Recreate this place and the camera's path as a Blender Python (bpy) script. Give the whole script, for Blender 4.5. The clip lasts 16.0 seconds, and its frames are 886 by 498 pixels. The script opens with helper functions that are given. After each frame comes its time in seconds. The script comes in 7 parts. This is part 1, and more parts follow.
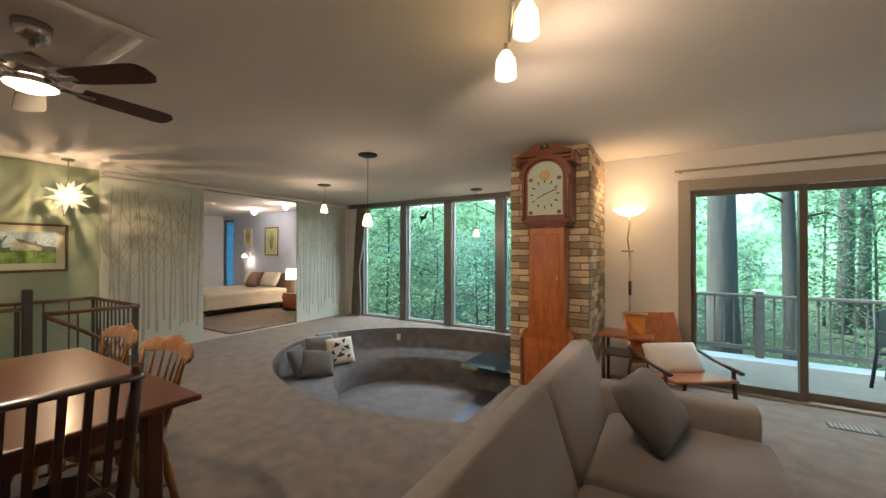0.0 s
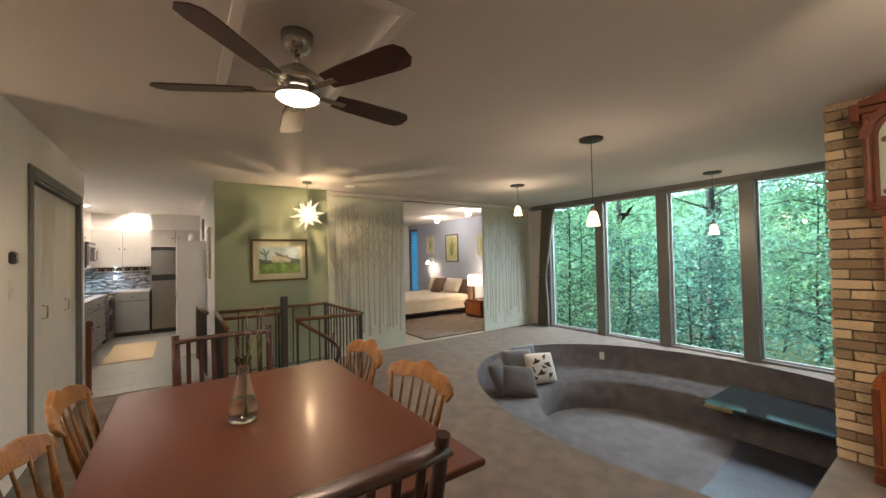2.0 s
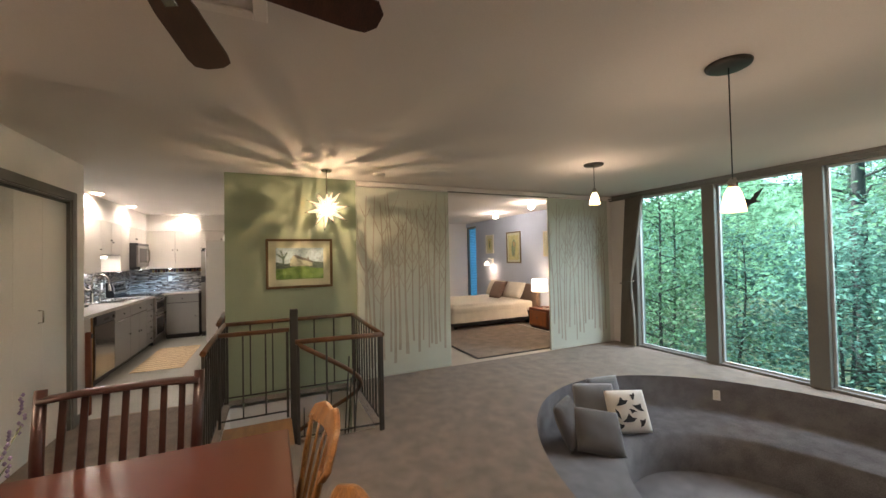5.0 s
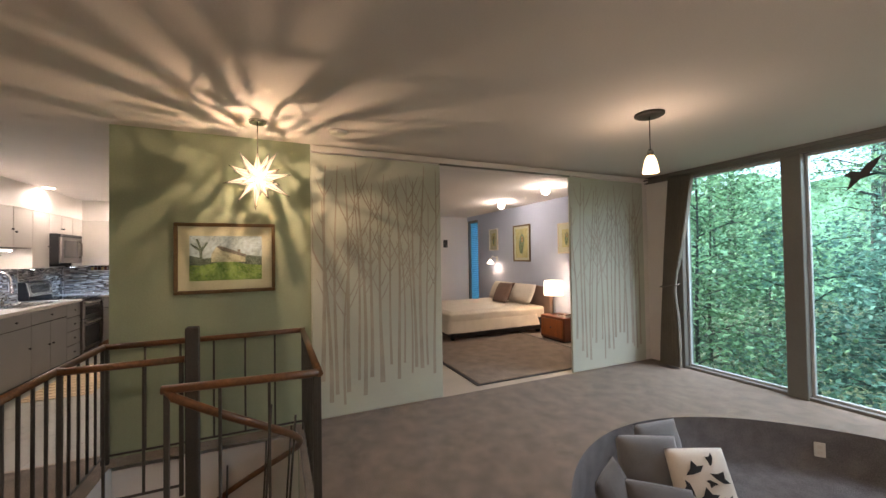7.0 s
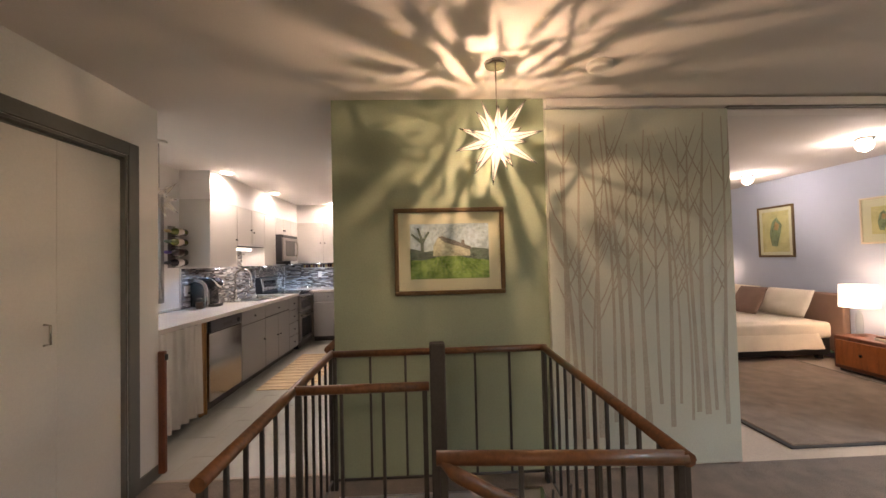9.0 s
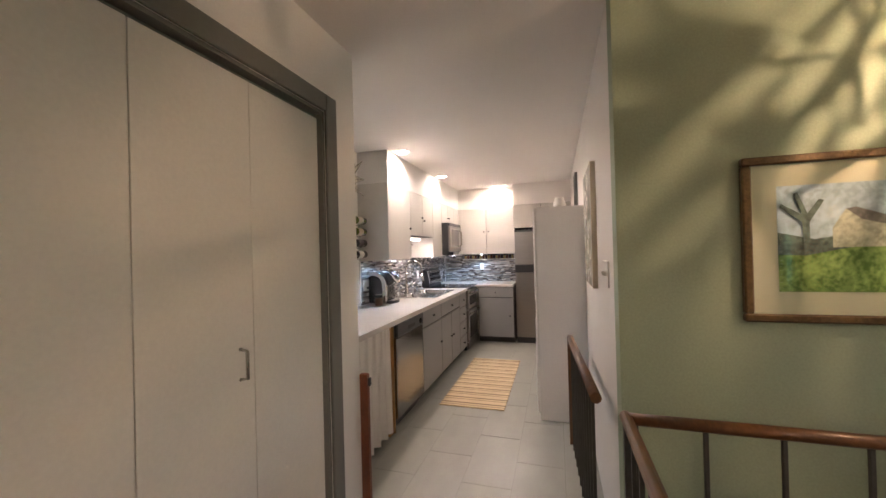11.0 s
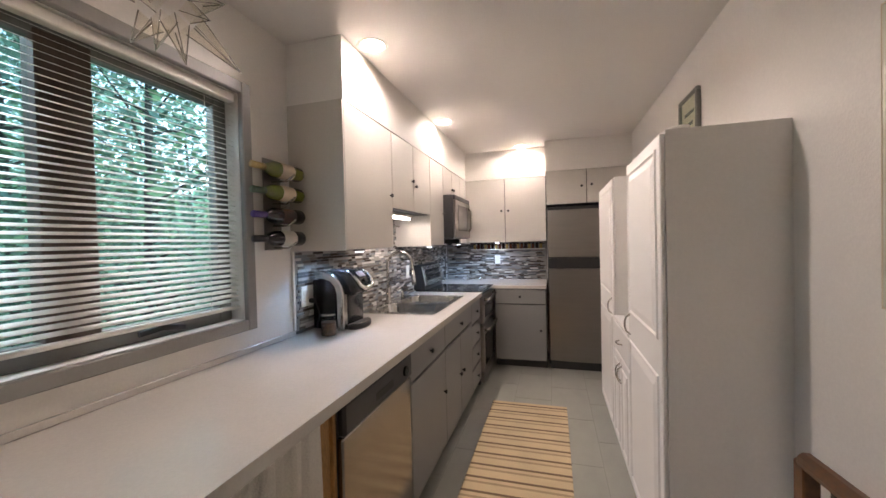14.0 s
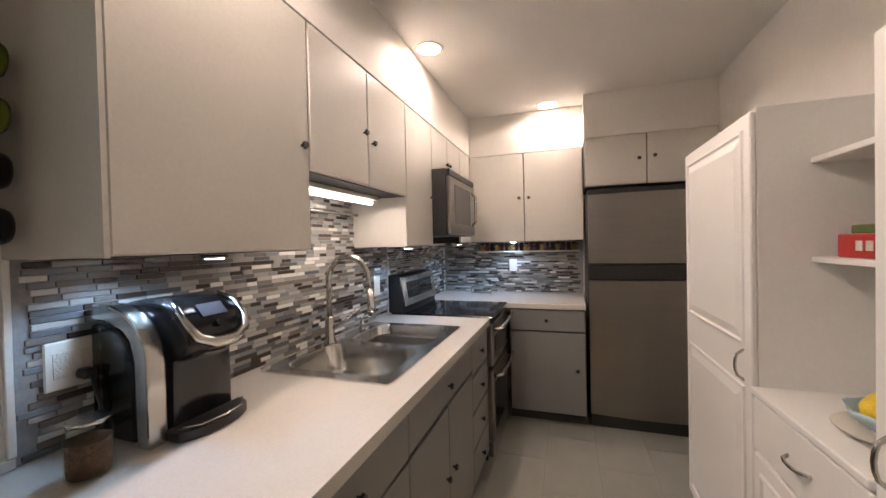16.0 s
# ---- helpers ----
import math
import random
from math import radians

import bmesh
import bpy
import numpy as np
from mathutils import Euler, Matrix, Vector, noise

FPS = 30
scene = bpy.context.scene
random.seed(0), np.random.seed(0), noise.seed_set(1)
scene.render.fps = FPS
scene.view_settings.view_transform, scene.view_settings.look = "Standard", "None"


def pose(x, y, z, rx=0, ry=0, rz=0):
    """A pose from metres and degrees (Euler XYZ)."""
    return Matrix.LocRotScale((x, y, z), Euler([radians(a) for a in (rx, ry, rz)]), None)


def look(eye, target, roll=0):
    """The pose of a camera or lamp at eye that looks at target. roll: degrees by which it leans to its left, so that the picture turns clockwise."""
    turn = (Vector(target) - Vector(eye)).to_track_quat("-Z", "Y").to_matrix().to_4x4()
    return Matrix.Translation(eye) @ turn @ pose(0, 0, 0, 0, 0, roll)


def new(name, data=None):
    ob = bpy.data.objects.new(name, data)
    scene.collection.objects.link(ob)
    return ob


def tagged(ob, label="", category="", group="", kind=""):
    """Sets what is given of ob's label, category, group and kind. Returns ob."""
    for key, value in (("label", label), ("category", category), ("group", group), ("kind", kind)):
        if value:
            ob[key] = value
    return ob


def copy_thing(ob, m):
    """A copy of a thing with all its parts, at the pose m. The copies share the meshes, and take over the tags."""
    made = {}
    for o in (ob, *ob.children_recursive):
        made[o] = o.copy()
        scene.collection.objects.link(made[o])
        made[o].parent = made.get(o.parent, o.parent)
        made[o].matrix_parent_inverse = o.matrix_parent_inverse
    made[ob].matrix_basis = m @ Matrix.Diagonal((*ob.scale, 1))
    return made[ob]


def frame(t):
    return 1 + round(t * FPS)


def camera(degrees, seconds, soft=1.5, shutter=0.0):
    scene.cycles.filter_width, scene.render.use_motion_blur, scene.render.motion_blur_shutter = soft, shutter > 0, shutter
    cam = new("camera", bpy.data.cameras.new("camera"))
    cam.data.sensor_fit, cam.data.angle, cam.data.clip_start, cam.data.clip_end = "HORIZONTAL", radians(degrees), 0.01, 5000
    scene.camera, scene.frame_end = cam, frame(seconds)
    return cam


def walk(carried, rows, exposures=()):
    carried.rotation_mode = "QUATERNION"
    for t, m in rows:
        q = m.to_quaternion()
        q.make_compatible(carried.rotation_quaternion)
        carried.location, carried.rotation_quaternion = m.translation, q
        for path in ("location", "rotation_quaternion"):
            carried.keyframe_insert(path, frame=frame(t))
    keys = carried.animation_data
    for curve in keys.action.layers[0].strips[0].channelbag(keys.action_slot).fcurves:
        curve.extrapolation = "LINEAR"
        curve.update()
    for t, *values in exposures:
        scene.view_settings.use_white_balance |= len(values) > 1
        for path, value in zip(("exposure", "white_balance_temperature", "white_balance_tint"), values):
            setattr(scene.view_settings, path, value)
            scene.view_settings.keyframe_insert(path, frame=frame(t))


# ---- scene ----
cam = camera(99.6, 16.0)
PATH = [
    (0, (1.011, 1.362, 1.411), (-0.035, 3.066, 1.425), 0.1),
    (0.5, (0.754, 1.412, 1.44), (-0.404, 3.043, 1.446), -0.1),
    (1, (0.53, 1.442, 1.438), (-0.721, 3.002, 1.446), -0.3),
    (1.5, (0.33, 1.468, 1.432), (-1.102, 2.864, 1.456), -0.6),
    (2, (0.144, 1.405, 1.447), (-1.495, 2.551, 1.488), -1.2),
    (2.5, (0.04, 1.381, 1.456), (-1.734, 2.305, 1.505), -1.3),
    (3, (-0.074, 1.395, 1.46), (-1.88, 2.253, 1.517), -1.4),
    (3.5, (-0.121, 1.502, 1.477), (-1.935, 2.342, 1.527), -1.3),
    (4, (-0.265, 1.714, 1.459), (-2.078, 2.556, 1.513), -1.4),
    (4.5, (-0.423, 1.942, 1.472), (-2.238, 2.781, 1.523), -1.4),
    (5, (-0.66, 2.205, 1.491), (-2.478, 3.037, 1.532), -1.2),
    (7.5, (-2.066, 2.892, 1.394), (-3.896, 3.699, 1.433), -0.7),
    (8, (-2.364, 2.775, 1.361), (-4.239, 3.469, 1.407), -0.7),
    (8.5, (-2.626, 2.57, 1.39), (-4.578, 3.003, 1.443), -1.2),
    (9, (-2.835, 2.359, 1.4), (-4.833, 2.44, 1.451), -1.4),
    (9.5, (-3.063, 2.155, 1.406), (-5.041, 1.865, 1.463), -1.6),
    (10, (-3.274, 1.901, 1.428), (-5.204, 1.381, 1.491), -1.6),
    (10.2, (-3.356, 1.803, 1.437), (-5.278, 1.253, 1.499), -1.6),
    (12.3, (-4.479, 1.23, 1.423), (-6.393, 0.65, 1.379), -1.1),
    (12.5, (-4.609, 1.183, 1.411), (-6.528, 0.622, 1.373), -1.6),
    (13, (-4.873, 1.134, 1.407), (-6.79, 0.565, 1.362), -1.2),
    (13.5, (-5.153, 1.016, 1.405), (-7.073, 0.456, 1.37), -1.5),
    (14, (-5.401, 0.958, 1.388), (-7.319, 0.392, 1.352), -1.4),
    (14.5, (-5.681, 0.93, 1.376), (-7.594, 0.348, 1.342), -1.4),
    (15, (-5.987, 0.873, 1.36), (-7.892, 0.264, 1.332), -1.6),
    (15.5, (-6.303, 0.811, 1.374), (-8.201, 0.179, 1.343), -1.4),
    (16, (-6.633, 0.759, 1.372), (-8.531, 0.127, 1.341), -1.3),
]
EXPOSURES = [(0.0, 2.7, 6800, 16), (1.5, 2.82, 6800, 15), (3.0, 2.75, 6800, 16), (5.0, 2.75, 6800, 18), (7.5, 2.6, 6900, 25), (8.5, 2.6, 7000, 28), (10.0, 2.9, 6900, 26), (12.5, 2.9, 6600, 23), (13.5, 2.52, 6600, 23), (14.5, 2.38, 6700, 22), (16.0, 2.15, 7000, 22)]
walk(cam, [(t, look(eye, target, roll)) for t, eye, target, roll in PATH], EXPOSURES)

# ---- sky, sun and lamps ----
world = bpy.data.worlds.new("world")
scene.world = world
world.use_nodes = True
wn = world.node_tree.nodes
sky = wn.new("ShaderNodeTexSky")
sky.sky_type, sky.sun_disc, sky.sun_elevation, sky.sun_rotation = "NISHITA", False, radians(38), radians(258)
world.node_tree.links.new(sky.outputs["Color"], wn["Background"].inputs["Color"])
wn["Background"].inputs["Strength"].default_value = 0.15

LAMP = 0.55
WARM, WHITE_LIGHT, COOL = (1.0, 0.78, 0.57), (1.0, 0.90, 0.80), (0.38, 0.66, 1.0)


def lamp(name, place, watts, colour=WARM, size=0.03, kind="POINT", target=None, spread=90, blend=0.6):
    data = bpy.data.lights.new(name, kind)
    data.energy, data.color = LAMP * watts, colour
    if kind == "AREA":
        data.shape, data.size, data.size_y = "RECTANGLE", size[0], size[1]
    else:
        data.shadow_soft_size = size
    if kind == "SPOT":
        data.spot_size, data.spot_blend = radians(spread), blend
    ob = new(name, data)
    ob.matrix_world = look(place, target) if target else Matrix.Translation(place)
    return ob


sun = bpy.data.lights.new("sun", "SUN")
sun.energy, sun.angle, sun.color = 2.4, radians(30), (1.0, 0.97, 0.92)
new("sun", sun).matrix_world = look((-24, -5, 19), (0, 0, 0))

DAY = (0.78, 0.90, 1.0)
# area lamps added outside, above the openings, to boost the sky's light indoors
lamp("sky_through_windows", (-2.7, 8.55, 2.95), 120, DAY, (4.6, 1.3), "AREA", (-2.7, 6.2, -0.2))
lamp("sky_through_door", (2.06, 7.15, 2.75), 38, DAY, (2.2, 1.2), "AREA", (1.6, 4.4, -0.2))
lamp("sky_through_kitchen_window", (-6.13, -1.25, 2.75), 18, DAY, (1.5, 0.7), "AREA", (-6.1, 0.7, 0.9))
lamp("fan_lamp", (-1.781, 1.886, 2.20), 17, WARM, 0.06, "SPOT", (-1.781, 1.886, 0.0), 172, 0.25)
lamp("track_lamp", (0.54, 2.73, 2.20), 7, WARM, 0.03, "SPOT", (0.9, 4.6, 1.6), 130)
lamp("track_lamp", (0.34, 3.02, 2.16), 7, WARM, 0.03, "SPOT", (0.2, 5.6, 1.2), 130)
lamp("track_lamp", (0.62, 2.45, 2.20), 6, WARM, 0.03, "SPOT", (1.6, 3.4, 2.45), 140)
lamp("star_lamp", (-4.829, 2.749, 2.03), 7.5, (1.0, 0.72, 0.45), 0.003)
lamp("pendant_lamp", (-3.635, 5.377, 2.05), 2.0, WARM, 0.03)
lamp("pendant_lamp", (-1.78, 4.361, 1.72), 2.0, WARM, 0.03)
lamp("pendant_lamp", (-1.78, 6.97, 1.70), 2.0, WARM, 0.03)
lamp("torchiere_lamp", (0.62, 5.74, 1.93), 1.1, WARM, 0.08)
lamp("hall_lamp", (-2.7, -0.9, 2.25), 18, WARM, 0.06)
lamp("bedroom_lamp", (-7.84, 6.82, 2.30), 4.5, WHITE_LIGHT, 0.05)
lamp("bedroom_lamp", (-6.22, 6.55, 2.30), 4.5, WHITE_LIGHT, 0.05)
lamp("sconce_lamp", (-9.16, 7.36, 1.22), 1.6, WARM, 0.03)
lamp("table_lamp", (-6.95, 7.28, 0.86), 2.0, WARM, 0.06)
for kx, ky, kw in ((-7.25, 0.045, 17), (-8.61, 0.045, 10), (-9.755, 0.62, 9)):
    lamp("kitchen_lamp", (kx, ky, 2.425), kw, WHITE_LIGHT, 0.05, "SPOT", (kx, ky, 0.0), 165, 0.3)
for kx, ky in ((-7.27, -0.22), (-8.70, -0.15), (-9.72, -0.12), (-9.98, 0.3)):
    lamp("puck_lamp", (kx, ky, 1.335), 2.2, COOL, 0.02, "SPOT", (kx, ky - 0.03, 0.9), 140, 0.5)
lamp("under_cabinet_lamp", (-8.08, -0.16, 1.575), 1.2, (1.0, 0.92, 0.82), (0.6, 0.05), "AREA", (-8.08, -0.16, 0.9))

# ---- materials ----


def mat(name, colour, rough=0.6, vary=0.12, scale=3.0, fine=60.0, bump=0.05, metal=0.0, island=0.0, piece=0.0, coat=0.0, sheen=0.0, tint=None, stretch=None):
    """A surface with two scales of colour variation, roughness variation and fine relief, in object space metres."""
    m = bpy.data.materials.new(name)
    m.use_nodes = True
    nt = m.node_tree
    n, link = nt.nodes, nt.links.new
    bsdf = n["Principled BSDF"]
    bsdf.inputs["Metallic"].default_value = metal
    bsdf.inputs["Coat Weight"].default_value = coat
    bsdf.inputs["Coat Roughness"].default_value = 0.12
    bsdf.inputs["Sheen Weight"].default_value = sheen
    co = n.new("ShaderNodeTexCoord")
    mp = n.new("ShaderNodeMapping")
    mp.inputs["Scale"].default_value = stretch or (1, 1, 1)
    link(co.outputs["Object"], mp.inputs["Vector"])
    big, small = n.new("ShaderNodeTexNoise"), n.new("ShaderNodeTexNoise")
    for t, s, d in ((big, scale, 3), (small, fine, 2)):
        t.inputs["Scale"].default_value, t.inputs["Detail"].default_value = s, d
        link(mp.outputs["Vector"], t.inputs["Vector"])
    add = n.new("ShaderNodeMath")
    add.operation = "ADD"
    link(big.outputs["Fac"], add.inputs[0])
    link(small.outputs["Fac"], add.inputs[1])
    value = add.outputs[0]
    lo, hi = 1.0, 1.0
    if island or piece:
        src = n.new("ShaderNodeNewGeometry").outputs["Random Per Island"] if island else n.new("ShaderNodeObjectInfo").outputs["Random"]
        mul = n.new("ShaderNodeMath")
        mul.operation = "MULTIPLY_ADD"
        link(src, mul.inputs[0])
        mul.inputs[1].default_value = 2.0 * (island or piece)
        link(value, mul.inputs[2])
        half = n.new("ShaderNodeMath")
        half.operation = "SUBTRACT"
        link(mul.outputs[0], half.inputs[0])
        half.inputs[1].default_value = (island or piece)
        value = half.outputs[0]
    ramp = n.new("ShaderNodeMapRange")
    ramp.inputs["From Min"].default_value, ramp.inputs["From Max"].default_value = 0.78, 1.22
    link(value, ramp.inputs["Value"])
    mix = n.new("ShaderNodeMix")
    mix.data_type = "RGBA"
    c = Vector(colour)
    t = Vector(tint) if tint else c * (1 + vary)
    mix.inputs["A"].default_value = (*(c * (1 - vary)), 1)
    mix.inputs["B"].default_value = (*t, 1)
    link(ramp.outputs["Result"], mix.inputs["Factor"])
    link(mix.outputs["Result"], bsdf.inputs["Base Color"])
    rr = n.new("ShaderNodeMapRange")
    rr.inputs["To Min"].default_value, rr.inputs["To Max"].default_value = max(0.03, rough - 0.08), min(1, rough + 0.08)
    link(small.outputs["Fac"], rr.inputs["Value"])
    link(rr.outputs["Result"], bsdf.inputs["Roughness"])
    if bump:
        b = n.new("ShaderNodeBump")
        b.inputs["Strength"].default_value, b.inputs["Distance"].default_value = bump, 0.01
        link(small.outputs["Fac"], b.inputs["Height"])
        link(b.outputs["Normal"], bsdf.inputs["Normal"])
    return m


def glow(name, colour, strength):
    m = bpy.data.materials.new(name)
    m.use_nodes = True
    b = m.node_tree.nodes["Principled BSDF"]
    b.inputs["Base Color"].default_value = (*colour, 1)
    b.inputs["Emission Color"].default_value = (*colour, 1)
    b.inputs["Emission Strength"].default_value = LAMP * strength
    b.inputs["Roughness"].default_value = 0.3
    return m


def glass(name, colour=(1, 1, 1), rough=0.0, thin=True):
    m = bpy.data.materials.new(name)
    m.use_nodes = True
    nt = m.node_tree
    if not thin:
        b = nt.nodes["Principled BSDF"]
        b.inputs["Base Color"].default_value = (*colour, 1)
        b.inputs["Transmission Weight"].default_value, b.inputs["Roughness"].default_value, b.inputs["IOR"].default_value = 1.0, rough, 1.45
        return m
    nt.nodes.remove(nt.nodes["Principled BSDF"])
    clear, shine, mixed = nt.nodes.new("ShaderNodeBsdfTransparent"), nt.nodes.new("ShaderNodeBsdfGlossy"), nt.nodes.new("ShaderNodeMixShader")
    fac = nt.nodes.new("ShaderNodeLayerWeight")
    fac.inputs["Blend"].default_value = 0.5
    power, fres = nt.nodes.new("ShaderNodeMath"), nt.nodes.new("ShaderNodeMath")
    power.operation, fres.operation = "POWER", "MULTIPLY_ADD"
    power.inputs[1].default_value, fres.inputs[1].default_value, fres.inputs[2].default_value = 4.0, 0.5, 0.02
    nt.links.new(fac.outputs["Facing"], power.inputs[0])
    nt.links.new(power.outputs[0], fres.inputs[0])
    clear.inputs["Color"].default_value = (*colour, 1)
    shine.inputs["Roughness"].default_value = rough
    nt.links.new(fres.outputs[0], mixed.inputs[0])
    nt.links.new(clear.outputs[0], mixed.inputs[1])
    nt.links.new(shine.outputs[0], mixed.inputs[2])
    nt.links.new(mixed.outputs[0], nt.nodes["Material Output"].inputs["Surface"])
    return m


def leaf_material(name, colour, tint):
    m = mat(name, colour, 0.5, 0.45, 0.7, 9, 0.0, island=0.35, tint=tint)
    nt = m.node_tree
    b = nt.nodes["Principled BSDF"]
    tr, add = nt.nodes.new("ShaderNodeBsdfTranslucent"), nt.nodes.new("ShaderNodeMixShader")
    add.inputs[0].default_value = 0.6
    nt.links.new(b.inputs["Base Color"].links[0].from_socket, tr.inputs["Color"])
    nt.links.new(b.outputs[0], add.inputs[1])
    nt.links.new(tr.outputs[0], add.inputs[2])
    nt.links.new(add.outputs[0], nt.nodes["Material Output"].inputs["Surface"])
    return m


def striped(name, a, b, period, width, axis=0, rough=0.9):
    """Cloth with woven stripes across one axis."""
    m = mat(name, a, rough, 0.1, 5, 300, 0.2)
    nt = m.node_tree
    n, link = nt.nodes, nt.links.new
    bs = n["Principled BSDF"]
    base = bs.inputs["Base Color"].links[0].from_socket
    sep = n.new("ShaderNodeSeparateXYZ")
    link(n["Texture Coordinate"].outputs["Object"], sep.inputs[0])
    div, fr = n.new("ShaderNodeMath"), n.new("ShaderNodeMath")
    div.operation, fr.operation = "DIVIDE", "FRACT"
    div.inputs[1].default_value = period
    link(sep.outputs[axis], div.inputs[0])
    link(div.outputs[0], fr.inputs[0])
    ramp = n.new("ShaderNodeValToRGB")
    ramp.color_ramp.interpolation = "CONSTANT"
    e = ramp.color_ramp.elements
    e[0].position, e[0].color, e[1].position, e[1].color = 0, (0, 0, 0, 1), width[0], (1, 1, 1, 1)
    for p, v in ((width[1], 0), (width[2], 0.55), (width[3], 0)):
        k = e.new(p)
        k.color = (v, v, v, 1)
    link(fr.outputs[0], ramp.inputs[0])
    mix = n.new("ShaderNodeMix")
    mix.data_type = "RGBA"
    mix.inputs["B"].default_value = (*b, 1)
    link(ramp.outputs[0], mix.inputs["Factor"])
    link(base, mix.inputs["A"])
    link(mix.outputs["Result"], bs.inputs["Base Color"])
    return m


CARPET = mat("carpet", (0.172, 0.136, 0.104), 1.0, 0.28, 7.0, 140, 0.6, sheen=0.2)
PIT_CARPET = mat("pit_carpet", (0.128, 0.122, 0.124), 1.0, 0.28, 6.0, 140, 0.6, sheen=0.2)
SLATE = mat("slate", (0.050, 0.062, 0.085), 0.38, 0.3, 4, 40, 0.15)
WALL = mat("white_wall", (0.76, 0.73, 0.69), 0.75, 0.03, 1.5, 120, 0.06)
CEILING = mat("ceiling_paint", (0.70, 0.67, 0.63), 0.85, 0.03, 1.2, 150, 0.08)
GREEN = mat("sage_wall", (0.30, 0.36, 0.25), 0.7, 0.06, 1.6, 120, 0.06)
PANEL = mat("panel_paint", (0.52, 0.56, 0.48), 0.7, 0.06, 1.8, 110, 0.05)
MURAL = mat("mural_paint", (0.4, 0.376, 0.306), 0.7, 0.15, 4, 90, 0.05)
BLUE = mat("blue_wall", (0.42, 0.48, 0.60), 0.75, 0.04, 1.6, 120, 0.06)
TRIM = mat("grey_trim", (0.15, 0.15, 0.135), 0.5, 0.06, 3, 80, 0.04)
FRAME_TAUPE = mat("taupe_frame", (0.34, 0.29, 0.23), 0.5, 0.06, 3, 80, 0.04)
DOORWHITE = mat("closet_paint", (0.66, 0.63, 0.58), 0.5, 0.03, 1.5, 90, 0.04)
TILE = mat("floor_tile", (0.31, 0.312, 0.272), 0.34, 0.07, 2.2, 70, 0.03, piece=0.02)
GROUT = mat("grout", (0.26, 0.262, 0.23), 0.6, 0.06, 4, 70, 0.03)
BRICK = mat("brick", (0.42, 0.31, 0.19), 0.85, 0.30, 9, 70, 0.5, piece=0.45, tint=(0.72, 0.58, 0.38))
MORTAR = mat("mortar", (0.14, 0.11, 0.08), 0.95, 0.2, 8, 90, 0.4)
PANE = glass("window_pane", (0.93, 1.0, 0.98))
TINTED = glass("tinted_pane", (0.84, 0.97, 0.96))
DECK = mat("deck_paint", (0.42, 0.46, 0.48), 0.6, 0.1, 3, 50, 0.1)
RAILWOOD = mat("weathered_wood", (0.13, 0.11, 0.095), 0.8, 0.2, 4, 50, 0.2, stretch=(1, 1, 6))
GROUND = mat("forest_floor", (0.07, 0.09, 0.04), 1.0, 0.4, 0.5, 9, 0.4)

# ---- mesh helpers ----
WORLD_INVERSE = {}


def part(name, bm, material, parent=None, label="", smooth=False):
    """Links a bmesh as one mesh object, under a thing or a part."""
    me = bpy.data.meshes.new(name)
    root = parent
    while root is not None and root.parent is not None:
        root = root.parent
    if root is not None and root.name in WORLD_INVERSE:
        bm.transform(WORLD_INVERSE[root.name])
    if smooth:
        for f in bm.faces:
            f.smooth = True
    bm.normal_update()
    bm.to_mesh(me)
    bm.free()
    me.materials.append(material)
    ob = new(name, me)
    if parent is not None:
        ob.parent = parent
    if label:
        ob["label"] = label
    return ob


def thing(name, label, category, place=(0, 0, 0), rz=0, group="", in_world=True, kind=""):
    """An Empty at a thing's base. Its parts are given in world coordinates, or in its own (in_world=False)."""
    ob = new(name)
    ob.empty_display_size = 0.1
    ob.matrix_basis = pose(*place, 0, 0, rz)
    if in_world:
        WORLD_INVERSE[ob.name] = pose(*place, 0, 0, rz).inverted()
    return tagged(ob, label, category, group, kind)


def struct(name, bm, material, label="", category="", smooth=False):
    return tagged(part(name, bm, material, None, "", smooth), label, category, "", "structure")


def BM():
    return bmesh.new()


def add_bm(bm, other, m=None):
    """Adds other's geometry to bm and frees it."""
    if m is not None:
        other.transform(m)
    table = {v: bm.verts.new(v.co) for v in other.verts}
    for f in other.faces:
        try:
            g = bm.faces.new([table[v] for v in f.verts])
            g.smooth = f.smooth
        except ValueError:
            pass
    other.free()


def box(x0, x1, y0, y1, z0, z1, bevel=0.0, bm=None, m=None, segments=1):
    b = bmesh.new()
    bmesh.ops.create_cube(b, size=1)
    bmesh.ops.transform(b, matrix=Matrix.Translation(((x0 + x1) / 2, (y0 + y1) / 2, (z0 + z1) / 2)) @ Matrix.Diagonal((abs(x1 - x0), abs(y1 - y0), abs(z1 - z0), 1)), verts=b.verts)
    if bevel:
        bmesh.ops.bevel(b, geom=b.edges[:], offset=min(bevel, 0.45 * min(abs(x1 - x0), abs(y1 - y0), abs(z1 - z0))), segments=segments, profile=0.5, affect="EDGES")
    if bm is None:
        if m is not None:
            b.transform(m)
        return b
    add_bm(bm, b, m)
    return bm


def rings(profile, place=(0, 0, 0), n=20, bm=None, cap=True):
    """A turned shape about z: profile of (radius, height)."""
    bm = bm or bmesh.new()
    loops = []
    for r, h in profile:
        loops.append([bm.verts.new((place[0] + r * math.cos(2 * math.pi * k / n), place[1] + r * math.sin(2 * math.pi * k / n), place[2] + h)) for k in range(n)])
    for a, b in zip(loops, loops[1:]):
        for k in range(n):
            bm.faces.new((a[k], a[(k + 1) % n], b[(k + 1) % n], b[k])).smooth = True
    if cap:
        bm.faces.new(loops[0][::-1])
        bm.faces.new(loops[-1])
    return bm


